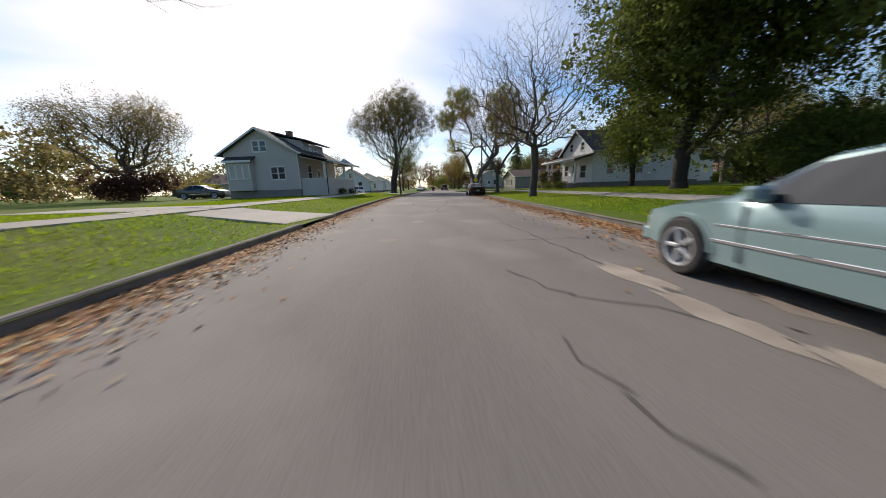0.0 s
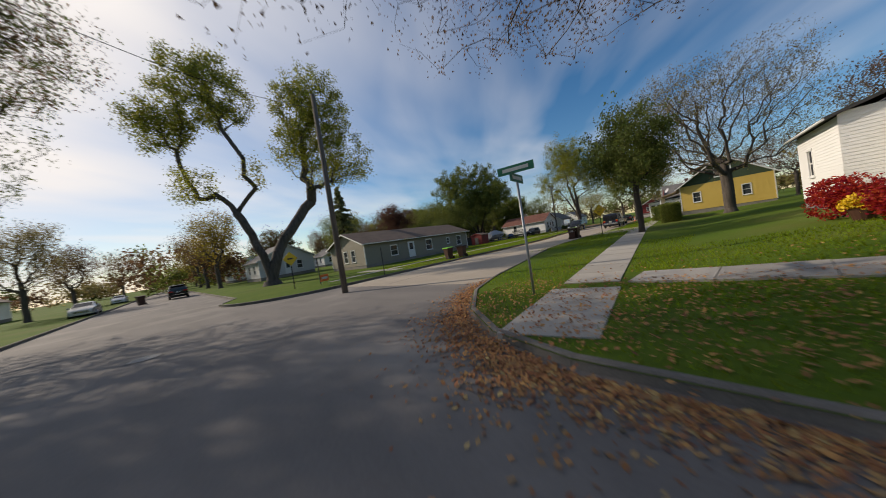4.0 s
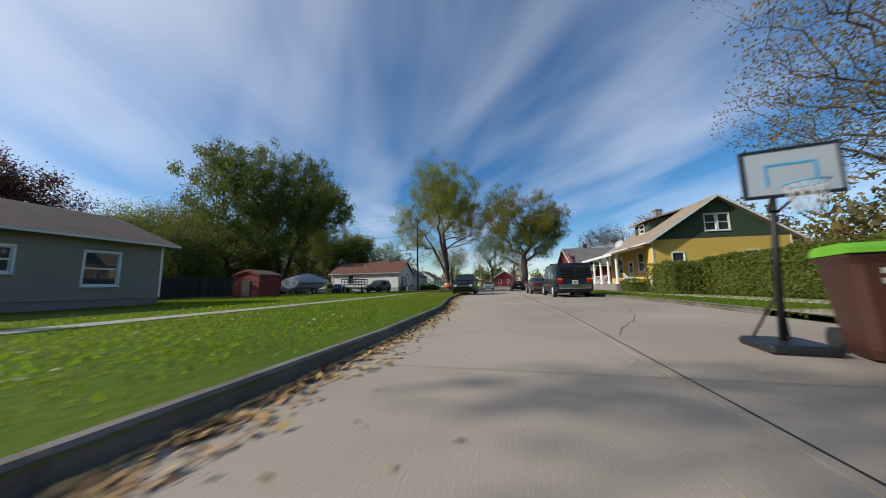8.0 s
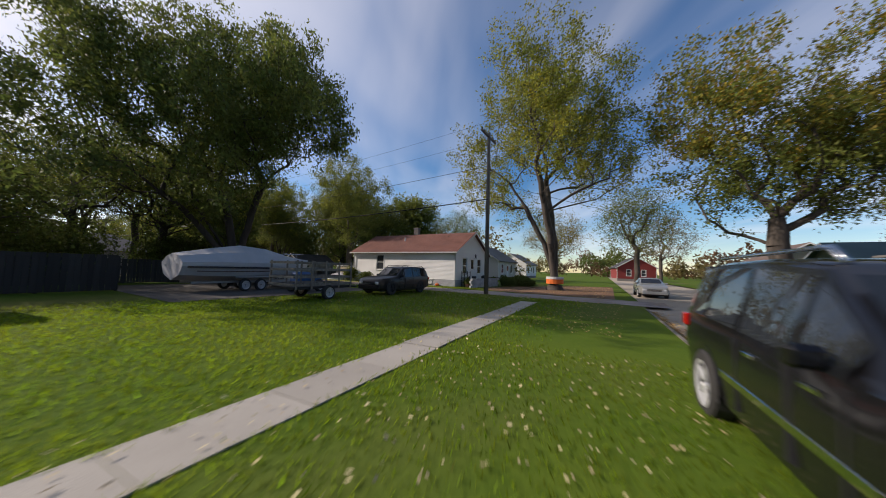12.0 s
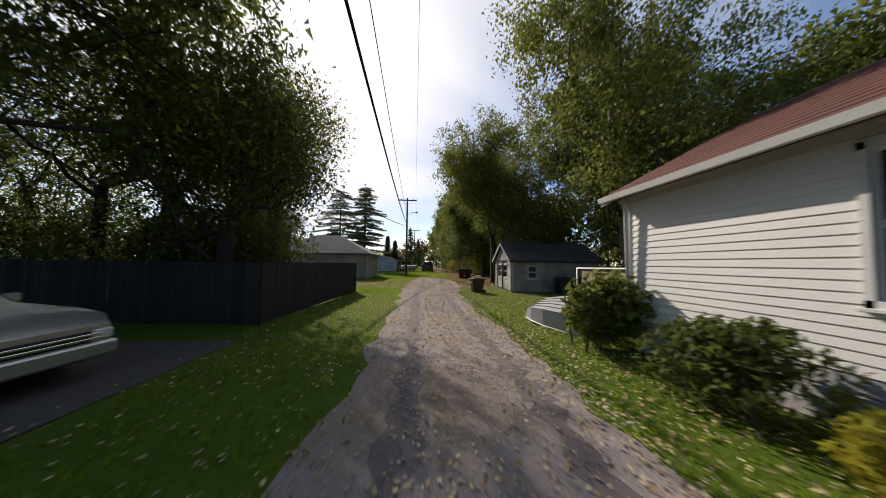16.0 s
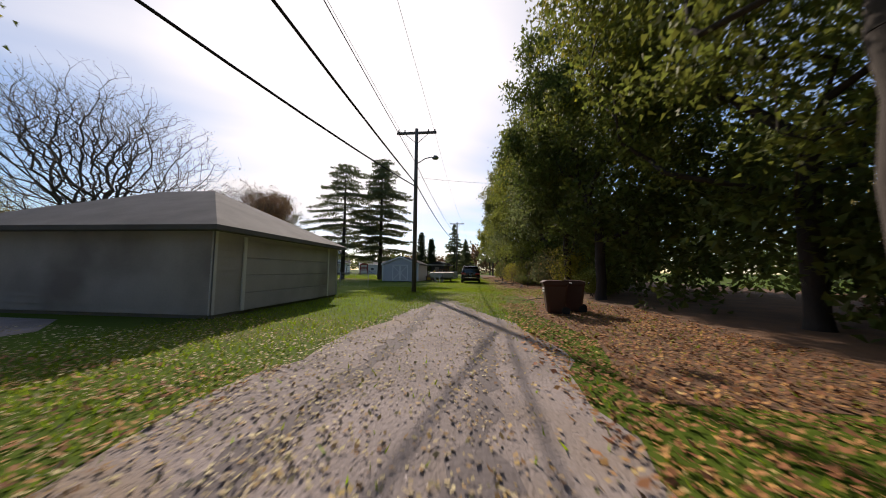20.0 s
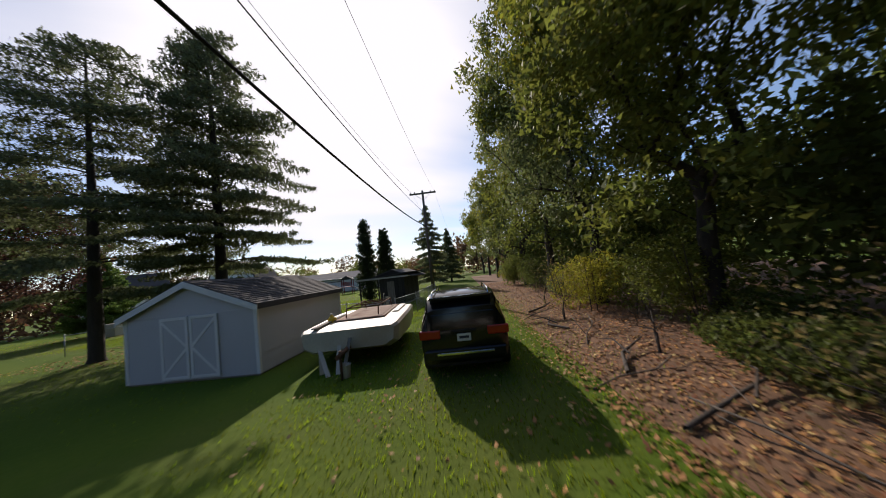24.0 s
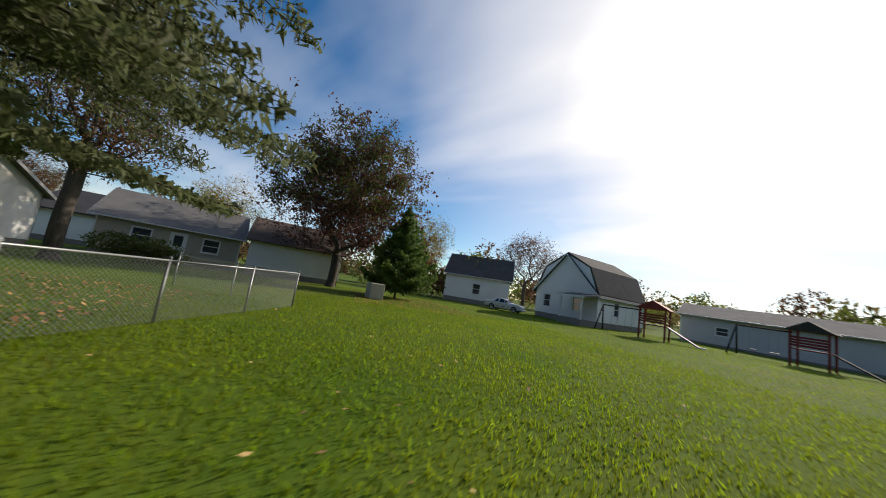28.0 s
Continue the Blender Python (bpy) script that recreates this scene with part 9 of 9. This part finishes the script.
# ---------------------------------------------------------------- cracks, patches
def crack(points, w, seed, z=ROAD_Z + 0.003, material=None, name="crack_seal"):
    """A wandering dark crack or sealer line on the paving."""
    rnd = random.Random(seed)
    bm = bmesh.new()
    row = None
    for (ax, ay), (bx, by) in zip(points, points[1:]):
        d = Vector((bx - ax, by - ay))
        n = max(2, int(d.length / 0.25))
        u = d.normalized()
        nn = Vector((-u.y, u.x))
        for i in range(n + 1):
            p = Vector((ax, ay)) + d * (i / n) + nn * rnd.gauss(0, 0.035)
            k = w * rnd.uniform(0.3, 1.3)
            pair = [bm.verts.new((*(p - nn * k), z)), bm.verts.new((*(p + nn * k), z))]
            if row:
                bm.faces.new((row[0], row[1], pair[1], pair[0]))
            row = pair
    for f in bm.faces:
        if f.normal.z < 0:
            f.normal_flip()
    bmesh.ops.recalc_face_normals(bm, faces=bm.faces[:])
    return tagged(obj(name, bm, material or TAR), "dark wandering crack in the paving", "crack", kind="structure")


rc = random.Random(9)
crack([(1.5, -4), (1.7, 8), (2.4, 14), (2.1, 20), (2.9, 27), (3.2, 33)], 0.011, 1)
crack([(0.36, 12.3), (0.23, 13.4), (0.27, 14.2), (0.5, 15.7), (1.3, 19), (1.46, 20.6), (1.9, 23.8), (2.2, 25.3)], 0.024, 2, material=CRACK)
crack([(0.78, 15.2), (1.56, 14.4), (1.8, 13.2)], 0.021, 3, material=CRACK)
crack([(3.9, 26.4), (4.14, 25.2), (4.3, 24.3)], 0.018, 4, material=CRACK)
crack([(0.3, 3.4), (0.6, 2.4), (1.15, 2.0), (1.6, 1.3)], 0.021, 5, material=CRACK)
crack([(0.1, 1.6), (0.14, 1.0), (0.24, 0.5)], 0.018, 6, material=CRACK)
for y in (5.5, 9.8, 14.2, 19.5, 25, 31):
    crack([(rc.uniform(0.3, 1.6), y), (right_kerb(y) - 0.6, y + rc.uniform(-0.8, 0.8))], 0.012, int(y * 7))
for k, x in enumerate((27.3, 31.5, 38.2, 41.6, 47.3)):
    crack([(x, joint_line(x) + 0.3), (x + rc.uniform(0.5, 1.6), (joint_line(x) + north_kerb(x)) / 2), (x + rc.uniform(-0.4, 1.0), north_kerb(x) - 0.3)], 0.004, 20 + k, ROAD_Z + 0.007)
for xa, xb in ((14, 28), (28, 43), (43, 100)):
    sheet("joint_seal", [[(xa, joint_line(xa) - 0.009), (xb, joint_line(xb) - 0.009), (xb, joint_line(xb) + 0.009), (xa, joint_line(xa) + 0.009)]], ROAD_Z + 0.0075, TAR, "dark straight joint between the slabs", category="joint")
crack([(38.6, joint_line(38) - 0.2), (41, 53.3), (43.8, 52.4)], 0.007, 30, ROAD_Z + 0.007)
crack([(46.5, 54.7), (51.5, 54.9), (58, 55.2)], 0.03, 31, ROAD_Z + 0.007, OLDWOOD, "tyre_rut")
PATCH = mat("pale_road_patch", (0.3, 0.26, 0.22), rough=0.95, second=(0.2, 0.17, 0.15), scale=1.2, fine=50, bump=0.4, amount=0.8)


def blotch(cx, cy, rx, ry, seed, z, material, label, name="road_patch"):
    rnd = random.Random(seed)
    bm = bmesh.new()
    vs = [bm.verts.new((cx + rx * rnd.uniform(0.6, 1.1) * math.cos(a * 0.35), cy + ry * rnd.uniform(0.6, 1.1) * math.sin(a * 0.35), z)) for a in range(18)]
    bm.faces.new(vs)
    return tagged(obj(name, bm, material), label, "patch", kind="structure")


for x, y in ((-2.9, 14.65), (-0.86, 20.1), (4.74, 51.8)):
    big = y > 40
    mh = thing("manhole_cover" if big else "valve_cover", pose(x, y, ROAD_Z + 0.002) @ Matrix.Scale(1.0 if big else 0.45, 4), "worn pale iron cover in the asphalt", "manhole cover" if big else "valve cover")
    part("ring", lathe([(0.36, 0.0), (0.36, 0.004), (0.3, 0.005), (0.3, 0.0)], 24), KERB, mh)
    part("lid", lathe([(0.295, 0.0), (0.295, 0.006), (0.02, 0.007)], 24), CASTIRON, mh)
    for q in range(5):
        w = math.sqrt(max(0.0, 0.25 ** 2 - (0.1 * q - 0.2) ** 2))
        part("rib", box(-w, w, 0.1 * q - 0.22, 0.1 * q - 0.19, 0.006, 0.01), CASTIRON, mh)
for k in range(9):
    y = -2 + 3.1 * k
    blotch(right_kerb(y) - 0.9 + rc.uniform(-0.2, 0.2), y, 0.4 + rc.random() * 0.35, 1.0 + rc.random(), 50 + k, ROAD_Z + 0.0025, PATCH, "pale worn patch beside the kerb")
GUTTER = mat("bleached_gutter_concrete", (0.46, 0.4, 0.33), rough=0.95, second=(0.27, 0.23, 0.19), scale=2.2, fine=45, bump=0.5, amount=0.9)
for k, (x, y, rx, ry) in enumerate(((1.62, 2.9, 0.2, 0.75), (1.5, 1.75, 0.17, 0.7), (1.62, 0.6, 0.2, 0.7), (1.5, -0.4, 0.18, 0.6))):
    blotch(x, y, rx, ry, 90 + k, ROAD_Z + 0.0045, GUTTER, "bleached broken concrete strip in the gutter")
for k, (x, y) in enumerate(((-0.8, 9.5), (0.4, 14), (0.1, 19.6), (2.0, 24), (-1.5, 6.2))):
    blotch(x, y, 0.22, 0.3, 70 + k, ROAD_Z + 0.0025, PATCH, "small worn patch in the asphalt")
for x, drift in ((76.25, (0.0, 0.05, 0.5, 0.75, 0.45)), (77.75, (0.1, 0.0, 0.7, 0.95, -0.2))):
    crack([(x, 72), (x + drift[0], 85), (x + drift[1], 98), (x + drift[2], 106), (x + drift[3], 111), (x + drift[4], 118)], 0.2, int(x * 10), LAWN_Z + 0.009, mat("packed_track_%d" % int(x), (0.22, 0.19, 0.185), rough=0.95, second=(0.16, 0.135, 0.13), scale=1.2, fine=26, bump=0.7, amount=0.8), "wheel_track")


# ---------------------------------------------------------------- grass and fallen leaves
def grass_patch(name, region, count, h, seed, label, material=None, soft=0.25):
    """Blades of grass over boxes (x0, x1, y0, y1)."""
    rng = np.random.default_rng(seed)
    area = np.array([(b - a) * (d - c) for a, b, c, d in region])
    pick = rng.choice(len(region), count, p=area / area.sum())
    R = np.array(region)[pick]
    x = R[:, 0] + (R[:, 1] - R[:, 0]) * rng.random(count)
    y = R[:, 2] + (R[:, 3] - R[:, 2]) * rng.random(count)
    x, y = x + rng.normal(0, soft, count), y + rng.normal(0, soft, count)
    stray = rng.normal(0, 0.14, count)
    keep = ~((x > np.interp(y, ALLEY_KEY, ALLEY_WEST) + stray) & (x < np.interp(y, ALLEY_KEY, ALLEY_EAST) - stray) & (y > 60) & (y < 117.5 + 8 * stray) & (rng.random(count) < 0.97))
    keep &= ~((x > 79.8 + stray) & (y > 105.5) & (y < 121) & (rng.random(count) < 0.75))
    keep &= y > np.where((x > 13) & (x < 110) & (y < 75) & (y > 52), np.interp(x, NORTH_X, NORTH_Y) + 0.17, -1e9)
    path = np.interp(x, (15, 30, 43, 54, 64, 73), (62.6, 63.6, 64.1, 64.9, 65.6, 66.1))
    keep &= ~((x > 15) & (x < 73.5) & (np.abs(y - path) < 0.36 + rng.normal(0, 0.06, count)))
    keep &= ~((x < 73) & (x > 62) & (y > 76.5) & (y < 88))
    first = (y < 52) & (x < 24)
    lk, rk = np.interp(y, LEFT_Y, LEFT_X), 3.6 + 0.105 * np.minimum(y, 46)
    rk = np.where(y > 42.4, np.interp(y, (42.4, 43.9, 45.3, 46.7, 47.6), (8.1, 8.7, 9.9, 11.9, 14.5)), rk)
    keep &= ~(first & (x > lk - 0.18) & (x < rk + 0.2))
    keep &= ~(first & (np.abs(x - np.interp(y, (-10, 18, 46), (-9.9, -8.6, -7.2))) < 0.55))
    keep &= ~(first & (np.abs(x - (9.23 + 0.0932 * y)) < 0.68) & (y < 43.3))
    keep &= ~((x > 8.5) & (x < 24) & (np.abs(y - (43.5 + 0.124 * (x - 12.6))) < 0.7))
    keep &= ~(first & (x < -4.8) & (np.abs(y - (11.0 - 0.2 * (x + 5.1))) < 1.7))
    x, y = x[keep], y[keep]
    n = len(x)
    a = rng.random(n) * 6.283
    hh = h * (0.5 + rng.random(n))
    w = 0.009 + 0.011 * rng.random(n)
    lean = rng.normal(0, 0.5, (n, 2)) * hh[:, None]
    z = LAWN_Z - 0.025 + rise(x, y)
    p0 = np.stack([x - w * np.cos(a), y - w * np.sin(a), z], 1)
    p1 = np.stack([x + w * np.cos(a), y + w * np.sin(a), z], 1)
    p2 = np.stack([x + lean[:, 0], y + lean[:, 1], z + hh], 1)
    V = np.stack([p0, p1, p2], 1).reshape(-1, 3)
    e = thing(name, pose(0, 0, 0), label, "grass", kind="stuff")
    leaf_mesh("blades", V, np.arange(3 * n).reshape(-1, 3), material or BLADE, e)


def litter(name, spots, size, seed, material, label, z=None):
    """Fallen leaves: spots is an array of x, y, z."""
    rng = np.random.default_rng(seed)
    n = len(spots)
    c = np.array(spots, float)
    c[:, 2] += rise(c[:, 0], c[:, 1])
    c[:, 2] += 0.006 + 0.02 * rng.random(n)
    a = rng.random(n) * 6.283
    s = size * (0.5 + 0.9 * rng.random(n))
    tx, ty = rng.normal(0, 0.28, n), rng.normal(0, 0.28, n)
    u = np.stack([np.cos(a), np.sin(a), tx], 1) * s[:, None] * 0.5
    v = np.stack([-np.sin(a), np.cos(a), ty], 1) * s[:, None] * 0.36
    curl = np.zeros((n, 3))
    curl[:, 2] = s * 0.12 * rng.random(n)
    V = np.stack([c - u + curl, c - v * 0.9, c + u * 1.1 + curl, c + v], 1).reshape(-1, 3)
    e = thing(name, pose(0, 0, 0), label, "leaves", kind="stuff")
    leaf_mesh("leaves", V, np.arange(4 * n).reshape(-1, 4), material, e)


rl = np.random.default_rng(77)


def band(n, fx, y0, y1, spread, z):
    """Spots along y round x = fx(y)."""
    y = y0 + (y1 - y0) * rl.random(n)
    x = np.array([fx(v) for v in y]) + spread * rl.gamma(1.4, 0.5, n)
    return np.stack([x, y, np.full(n, z)], 1)


def area(n, x0, x1, y0, y1, z):
    return np.stack([x0 + (x1 - x0) * rl.random(n), y0 + (y1 - y0) * rl.random(n), np.full(n, z)], 1)


grass_patch("lawn_blades", [(-14, -1.6, -1, 50)], 90000, 0.07, 401, "short mown grass west of the first street", soft=0.05)
grass_patch("lawn_blades", [(5.5, 19, 4, 46), (12.5, 24, 42, 47.5)], 95000, 0.07, 406, "short mown grass east of the first street", soft=0.05)
grass_patch("lawn_blades", [(42, 64, 66.5, 78), (24, 62, 46.5, 50.2)], 50000, 0.085, 407, "mown grass farther from the second street", soft=0.3)
grass_patch("lawn_blades", [(20, 64, 58.2, 66.5)], 110000, 0.06, 402, "mown lawn along the second street")
grass_patch("lawn_blades", [(56, 76, 64, 76), (72.7, 76, 76, 100), (78, 82, 72, 100), (68, 76, 98, 104), (71, 84, 104, 128)], 130000, 0.085, 403, "leafy rough grass beside the alley", soft=0.35)
grass_patch("lawn_blades", [(74, 81, 124, 160), (62, 76, 146, 158), (50, 74, 149, 166)], 160000, 0.08, 404, "thick green grass of the back yard", soft=0.5)
grass_patch("lawn_blades", [(36, 74, 152, 186), (60, 72, 140, 150)], 80000, 0.09, 405, "mown grass farther across the yard", soft=2.5)
# gutters of the first street
kerb_right = lambda y: right_kerb(y) - 0.05
corner = np.array([(8.1, 42.4), (8.7, 43.9), (9.9, 45.3), (11.9, 46.7), (14.5, 47.6)])
ci = rl.integers(0, 4, 5200)
cf = rl.random((5200, 1))
cp = corner[ci] * (1 - cf) + corner[ci + 1] * cf + np.stack([-rl.gamma(1.3, 0.4, 5200) * 0.8, rl.gamma(1.3, 0.35, 5200) * 0.5], 1)
carpet = np.concatenate([cp, np.full((5200, 1), ROAD_Z)], 1)
litter("fallen_leaves", np.concatenate([band(26000, left_kerb, -4, 47, 0.4, ROAD_Z), area(900, -12, -4.6, 0, 46, LAWN_Z)]), 0.06, 1, RUSTLEAF, "rust-brown leaves along the gutter")
litter("fallen_leaves", np.concatenate([band(24000, kerb_right, -4, 43.5, -0.5, ROAD_Z), carpet, area(3200, 8.3, 13, 38, 46, LAWN_Z + 0.02), area(2600, 7.6, 16, 16, 46, LAWN_Z + 0.02)]), 0.06, 2, RUSTLEAF, "orange-brown leaves along the kerb")
litter("fallen_leaves", band(7000, left_kerb, -4, 47, 0.45, ROAD_Z), 0.06, 3, PALELEAF, "pale dry leaves in the gutter")
litter("fallen_leaves", band(5000, kerb_right, -4, 43.5, -0.6, ROAD_Z), 0.07, 13, DRYLEAF, "tan dry leaves in the gutter")
# second street
g = 24 + 50 * rl.random(9000)
litter("fallen_leaves", np.stack([g, np.interp(g, NORTH_X, NORTH_Y) - 0.04 - rl.gamma(1.2, 0.11, 9000), np.full(9000, ROAD_Z + 0.005)], 1), 0.07, 4, DRYLEAF, "tan leaves lying along the kerb")
litter("fallen_leaves", np.concatenate([area(700, 22, 50, 59, 67, LAWN_Z + 0.03), area(1500, 48, 64, 60, 66, LAWN_Z + 0.03), area(160, 22, 70, 52, 58, ROAD_Z + 0.005)]), 0.05, 5, PALELEAF, "pale leaves scattered on the lawn")
litter("fallen_leaves", area(3600, 62, 90, 50.5, 54.5, ROAD_Z + 0.03), 0.08, 6, DRYLEAF, "drifts of tan leaves by the kerb")
# alley
a1 = np.concatenate([area(17000, 78.0, 83, 76, 106, LAWN_Z + 0.02), area(9000, 75.6, 78.6, 74, 122, LAWN_Z + 0.01), area(3000, 76.6, 77.5, 88, 108, LAWN_Z + 0.01), area(3500, 72.5, 75.6, 66, 104, LAWN_Z + 0.02), area(5500, 68, 77, 101, 110, LAWN_Z + 0.02)])
litter("fallen_leaves", a1, 0.046, 7, PALELEAF, "pale yellow leaves strewn along the alley")
a2 = np.concatenate([area(7000, 78.2, 83, 84, 122, LAWN_Z + 0.02), area(4500, 66, 76, 62, 76, LAWN_Z + 0.02), area(6500, 78.5, 96, 63, 73, LAWN_Z + 0.02), area(5000, 75.6, 79, 76, 122, LAWN_Z + 0.01), area(2500, 71, 76, 104, 112, LAWN_Z + 0.02)])
litter("fallen_leaves", np.concatenate([area(11000, 79.5, 84.5, 103, 117, LAWN_Z + 0.02), area(3800, 69, 75.8, 101, 108, LAWN_Z + 0.02)]), 0.065, 14, RUSTLEAF, "rusty leaves drifted beside the gravel")
litter("fallen_leaves", a2, 0.05, 8, DRYLEAF, "tan leaves on the alley verge")
litter("fallen_leaves", np.concatenate([area(16000, 80.2, 84.5, 122, 170, LAWN_Z + 0.01), area(900, 76, 81, 124, 160, LAWN_Z + 0.03), area(2500, 79.3, 84, 104, 122, LAWN_Z + 0.02)]), 0.085, 9, RUSTLEAF, "brown leaf litter under the hedgerow")
litter("fallen_leaves", np.concatenate([area(4200, 79.6, 83, 124, 160, LAWN_Z + 0.03), area(260, 50, 76, 146, 160, LAWN_Z + 0.06), area(500, 74, 79, 124, 150, LAWN_Z + 0.04)]), 0.08, 10, DRYLEAF, "yellow leaves on the grass alley")
litter("fallen_leaves", np.concatenate([area(2500, 40, 52, 154, 162, LAWN_Z + 0.02), area(1800, 56, 68, 143, 149, LAWN_Z + 0.02)]), 0.09, 11, RUSTLEAF, "brown leaves under the yard trees")
# gravel stones
litter("gravel_stones", area(14000, 75.5, 78.7, 72, 124, LAWN_Z - 0.004), 0.035, 12, mat("grey_stones", (0.5, 0.43, 0.41), rough=0.9, second=(0.3, 0.25, 0.24), scale=1, fine=10, bump=0, island=0.4), "loose grey stones on the alley")
# fallen branches at the wood's edge
for k, (x, y, rz, L) in enumerate(((81.8, 138, 60, 2.2), (82.3, 135.5, 20, 3.0), (81.4, 142, 100, 1.6), (82.0, 146, 40, 2.4), (82.6, 131, 75, 2.6), (83.5, 121, 10, 2.4))):
    V, F = [], []
    rnd = random.Random(k)
    ring_tube(V, F, [Vector((-L / 2, 0, 0.06)), Vector((0, rnd.gauss(0, 0.15), 0.12)), Vector((L / 2, rnd.gauss(0, 0.2), 0.25))], [0.05, 0.04, 0.015], 6)
    ring_tube(V, F, [Vector((0, 0, 0.12)), Vector((L * 0.25, 0.35, 0.3)), Vector((L * 0.35, 0.7, 0.25))], [0.03, 0.02, 0.008], 5)
    ob = pymesh("fallen_branch", V, F, BARK, None, "", True)
    ob.matrix_world = pose(x, y, LAWN_Z, 0, 0, rz)
    tagged(ob, "bare fallen branch on leaf litter", "branch")

# ---------------------------------------------------------------- parked cars and houses farther off
vehicle("parked_suv", pose(9.0, 92, ROAD_Z, 0, 0, 86), "suv", BLACKP, "dark SUV parked down the street", L=4.7, W=1.85, H=1.7, wb=2.8)
vehicle("parked_sedan", pose(1.6, 88, ROAD_Z, 0, 0, -94), "sedan", SILVER, "silver sedan parked down the street", L=4.6, W=1.8, H=1.45, wb=2.7)
vehicle("parked_sedan", pose(3.6, 118, ROAD_Z, 0, 0, -94), "sedan", WHITEP, "white sedan parked down the street", L=4.6, W=1.8, H=1.45, wb=2.7)
vehicle("pickup_truck", pose(-17.8, 58.8, LAWN_Z, 0, 0, -172), "pickup", WHITEP, "white pickup parked on the side drive", L=5.4, W=1.9, H=1.75, wb=3.4)
vehicle("parked_sedan", pose(-23.5, 59.6, LAWN_Z, 0, 0, -172), "sedan", paint("dark_red_paint", (0.12, 0.02, 0.02)), "dark red car on the side drive", L=4.6, W=1.8, H=1.45, wb=2.7)
vehicle("parked_sedan", pose(-23.0, 34.5, LAWN_Z, 0, 0, 10), "sedan", CHARCOAL, "dark sedan beside the bungalow", L=4.6, W=1.8, H=1.45, wb=2.7)
vehicle("black_coupe", pose(78.5, 55.4, ROAD_Z, 0, 0, 4), "sedan", BLACKP, "black sedan parked under the maple", L=4.6, W=1.8, H=1.4, wb=2.7)
vehicle("parked_sedan", pose(86, 60.2, ROAD_Z, 0, 0, 184), "sedan", SILVER, "pale blue sedan parked at the kerb", L=4.6, W=1.8, H=1.45, wb=2.7)
for x, y, rz, w, r, lab in ((-14, 98, 0, WHITE, ROOFDARK, "white house down the street"), (24, 100, 0, GREYWHITE, ROOFGREY, "grey house down the street"), (-13, 122, 0, WHITE, ROOFBROWN, "white house down the street"), (26, 128, 0, WHITE, ROOFDARK, "white house down the street"), (112, 44, 0, TANWALL, ROOFBROWN, "tan house beyond the maples"),
                              (107.5, 83, 0, GREYWHITE, ROOFGREY, "grey gabled house behind the patio"), (131, 85, 0, WHITE, ROOFGREY, "small white house up the street"), (146, 60, 10, REDPAINT, ROOFDARK, "red house at the street's end"), (-30, 88, 0, TANWALL, ROOFBROWN, "tan house behind the drive"),
                              (50, 132, 0, WHITE, ROOFGREY, "white house beyond the garage"), (33, 148, 10, WHITE, ROOFBROWN, "white house beyond the spruces")):
    house("house", pose(x, y, LAWN_Z, 0, 0, rz), 9, 8, 0.5, 3.2, 5.6, "x" if x > 60 else "y", w, r, windows=[("s", 1.5, 1.2, 0.9, 1.4), ("s", 6, 1.2, 0.9, 1.4), ("w", 2, 1.2, 0.9, 1.4), ("w", 5, 1.2, 0.9, 1.4)], doors=[("s", 4, 0.5, 0.95, 2.05)], label=lab, gutters=False)
fw = thing("flower_tub", pose(19.0, 38.0, LAWN_Z), "yellow chrysanthemums in a tub", "flowers")
part("tub", lathe([(0.2, 0), (0.28, 0.3), (0.3, 0.32), (0.26, 0.32)], 14), BINBROWN, fw)
rngf = np.random.default_rng(8)
vv = rngf.normal(0, 1, (160, 3))
vv /= np.linalg.norm(vv, axis=1, keepdims=True)
vv[:, 2] = np.abs(vv[:, 2])
leaf_mesh("bloom_mass", *leaf_cloud(vv * 0.38 + (0, 0, 0.35), 0.04, 1200, 0.05, rngf), SIGNYEL, fw)
for k, (x, y) in enumerate(((14.9, 35.2), (14.7, 31.5))):
    cs = thing("corn_stalks", pose(x, y, LAWN_Z), "bundle of dry tan corn stalks", "corn stalks")
    V, F = [], []
    rr = random.Random(k)
    for i in range(14):
        a = rr.random() * 6.28
        ring_tube(V, F, [Vector((0.25 * math.cos(a), 0.25 * math.sin(a), 0)), Vector((0.08 * math.cos(a), 0.08 * math.sin(a), 0.9)), Vector((0.3 * math.cos(a), 0.3 * math.sin(a), 1.9))], [0.015, 0.013, 0.006], 5)
    tagged(pymesh("stalk_sheaf", V, F, PALEWOOD, cs), kind="stuff")
    tagged(leaf_mesh("husk_spray", *leaf_cloud(np.array([(0.15 * math.cos(i), 0.15 * math.sin(i), 0.5 + 0.1 * i) for i in range(14)]), 0.16, 260, 0.2, np.random.default_rng(k), long=3), L_TAN, cs), kind="stuff")
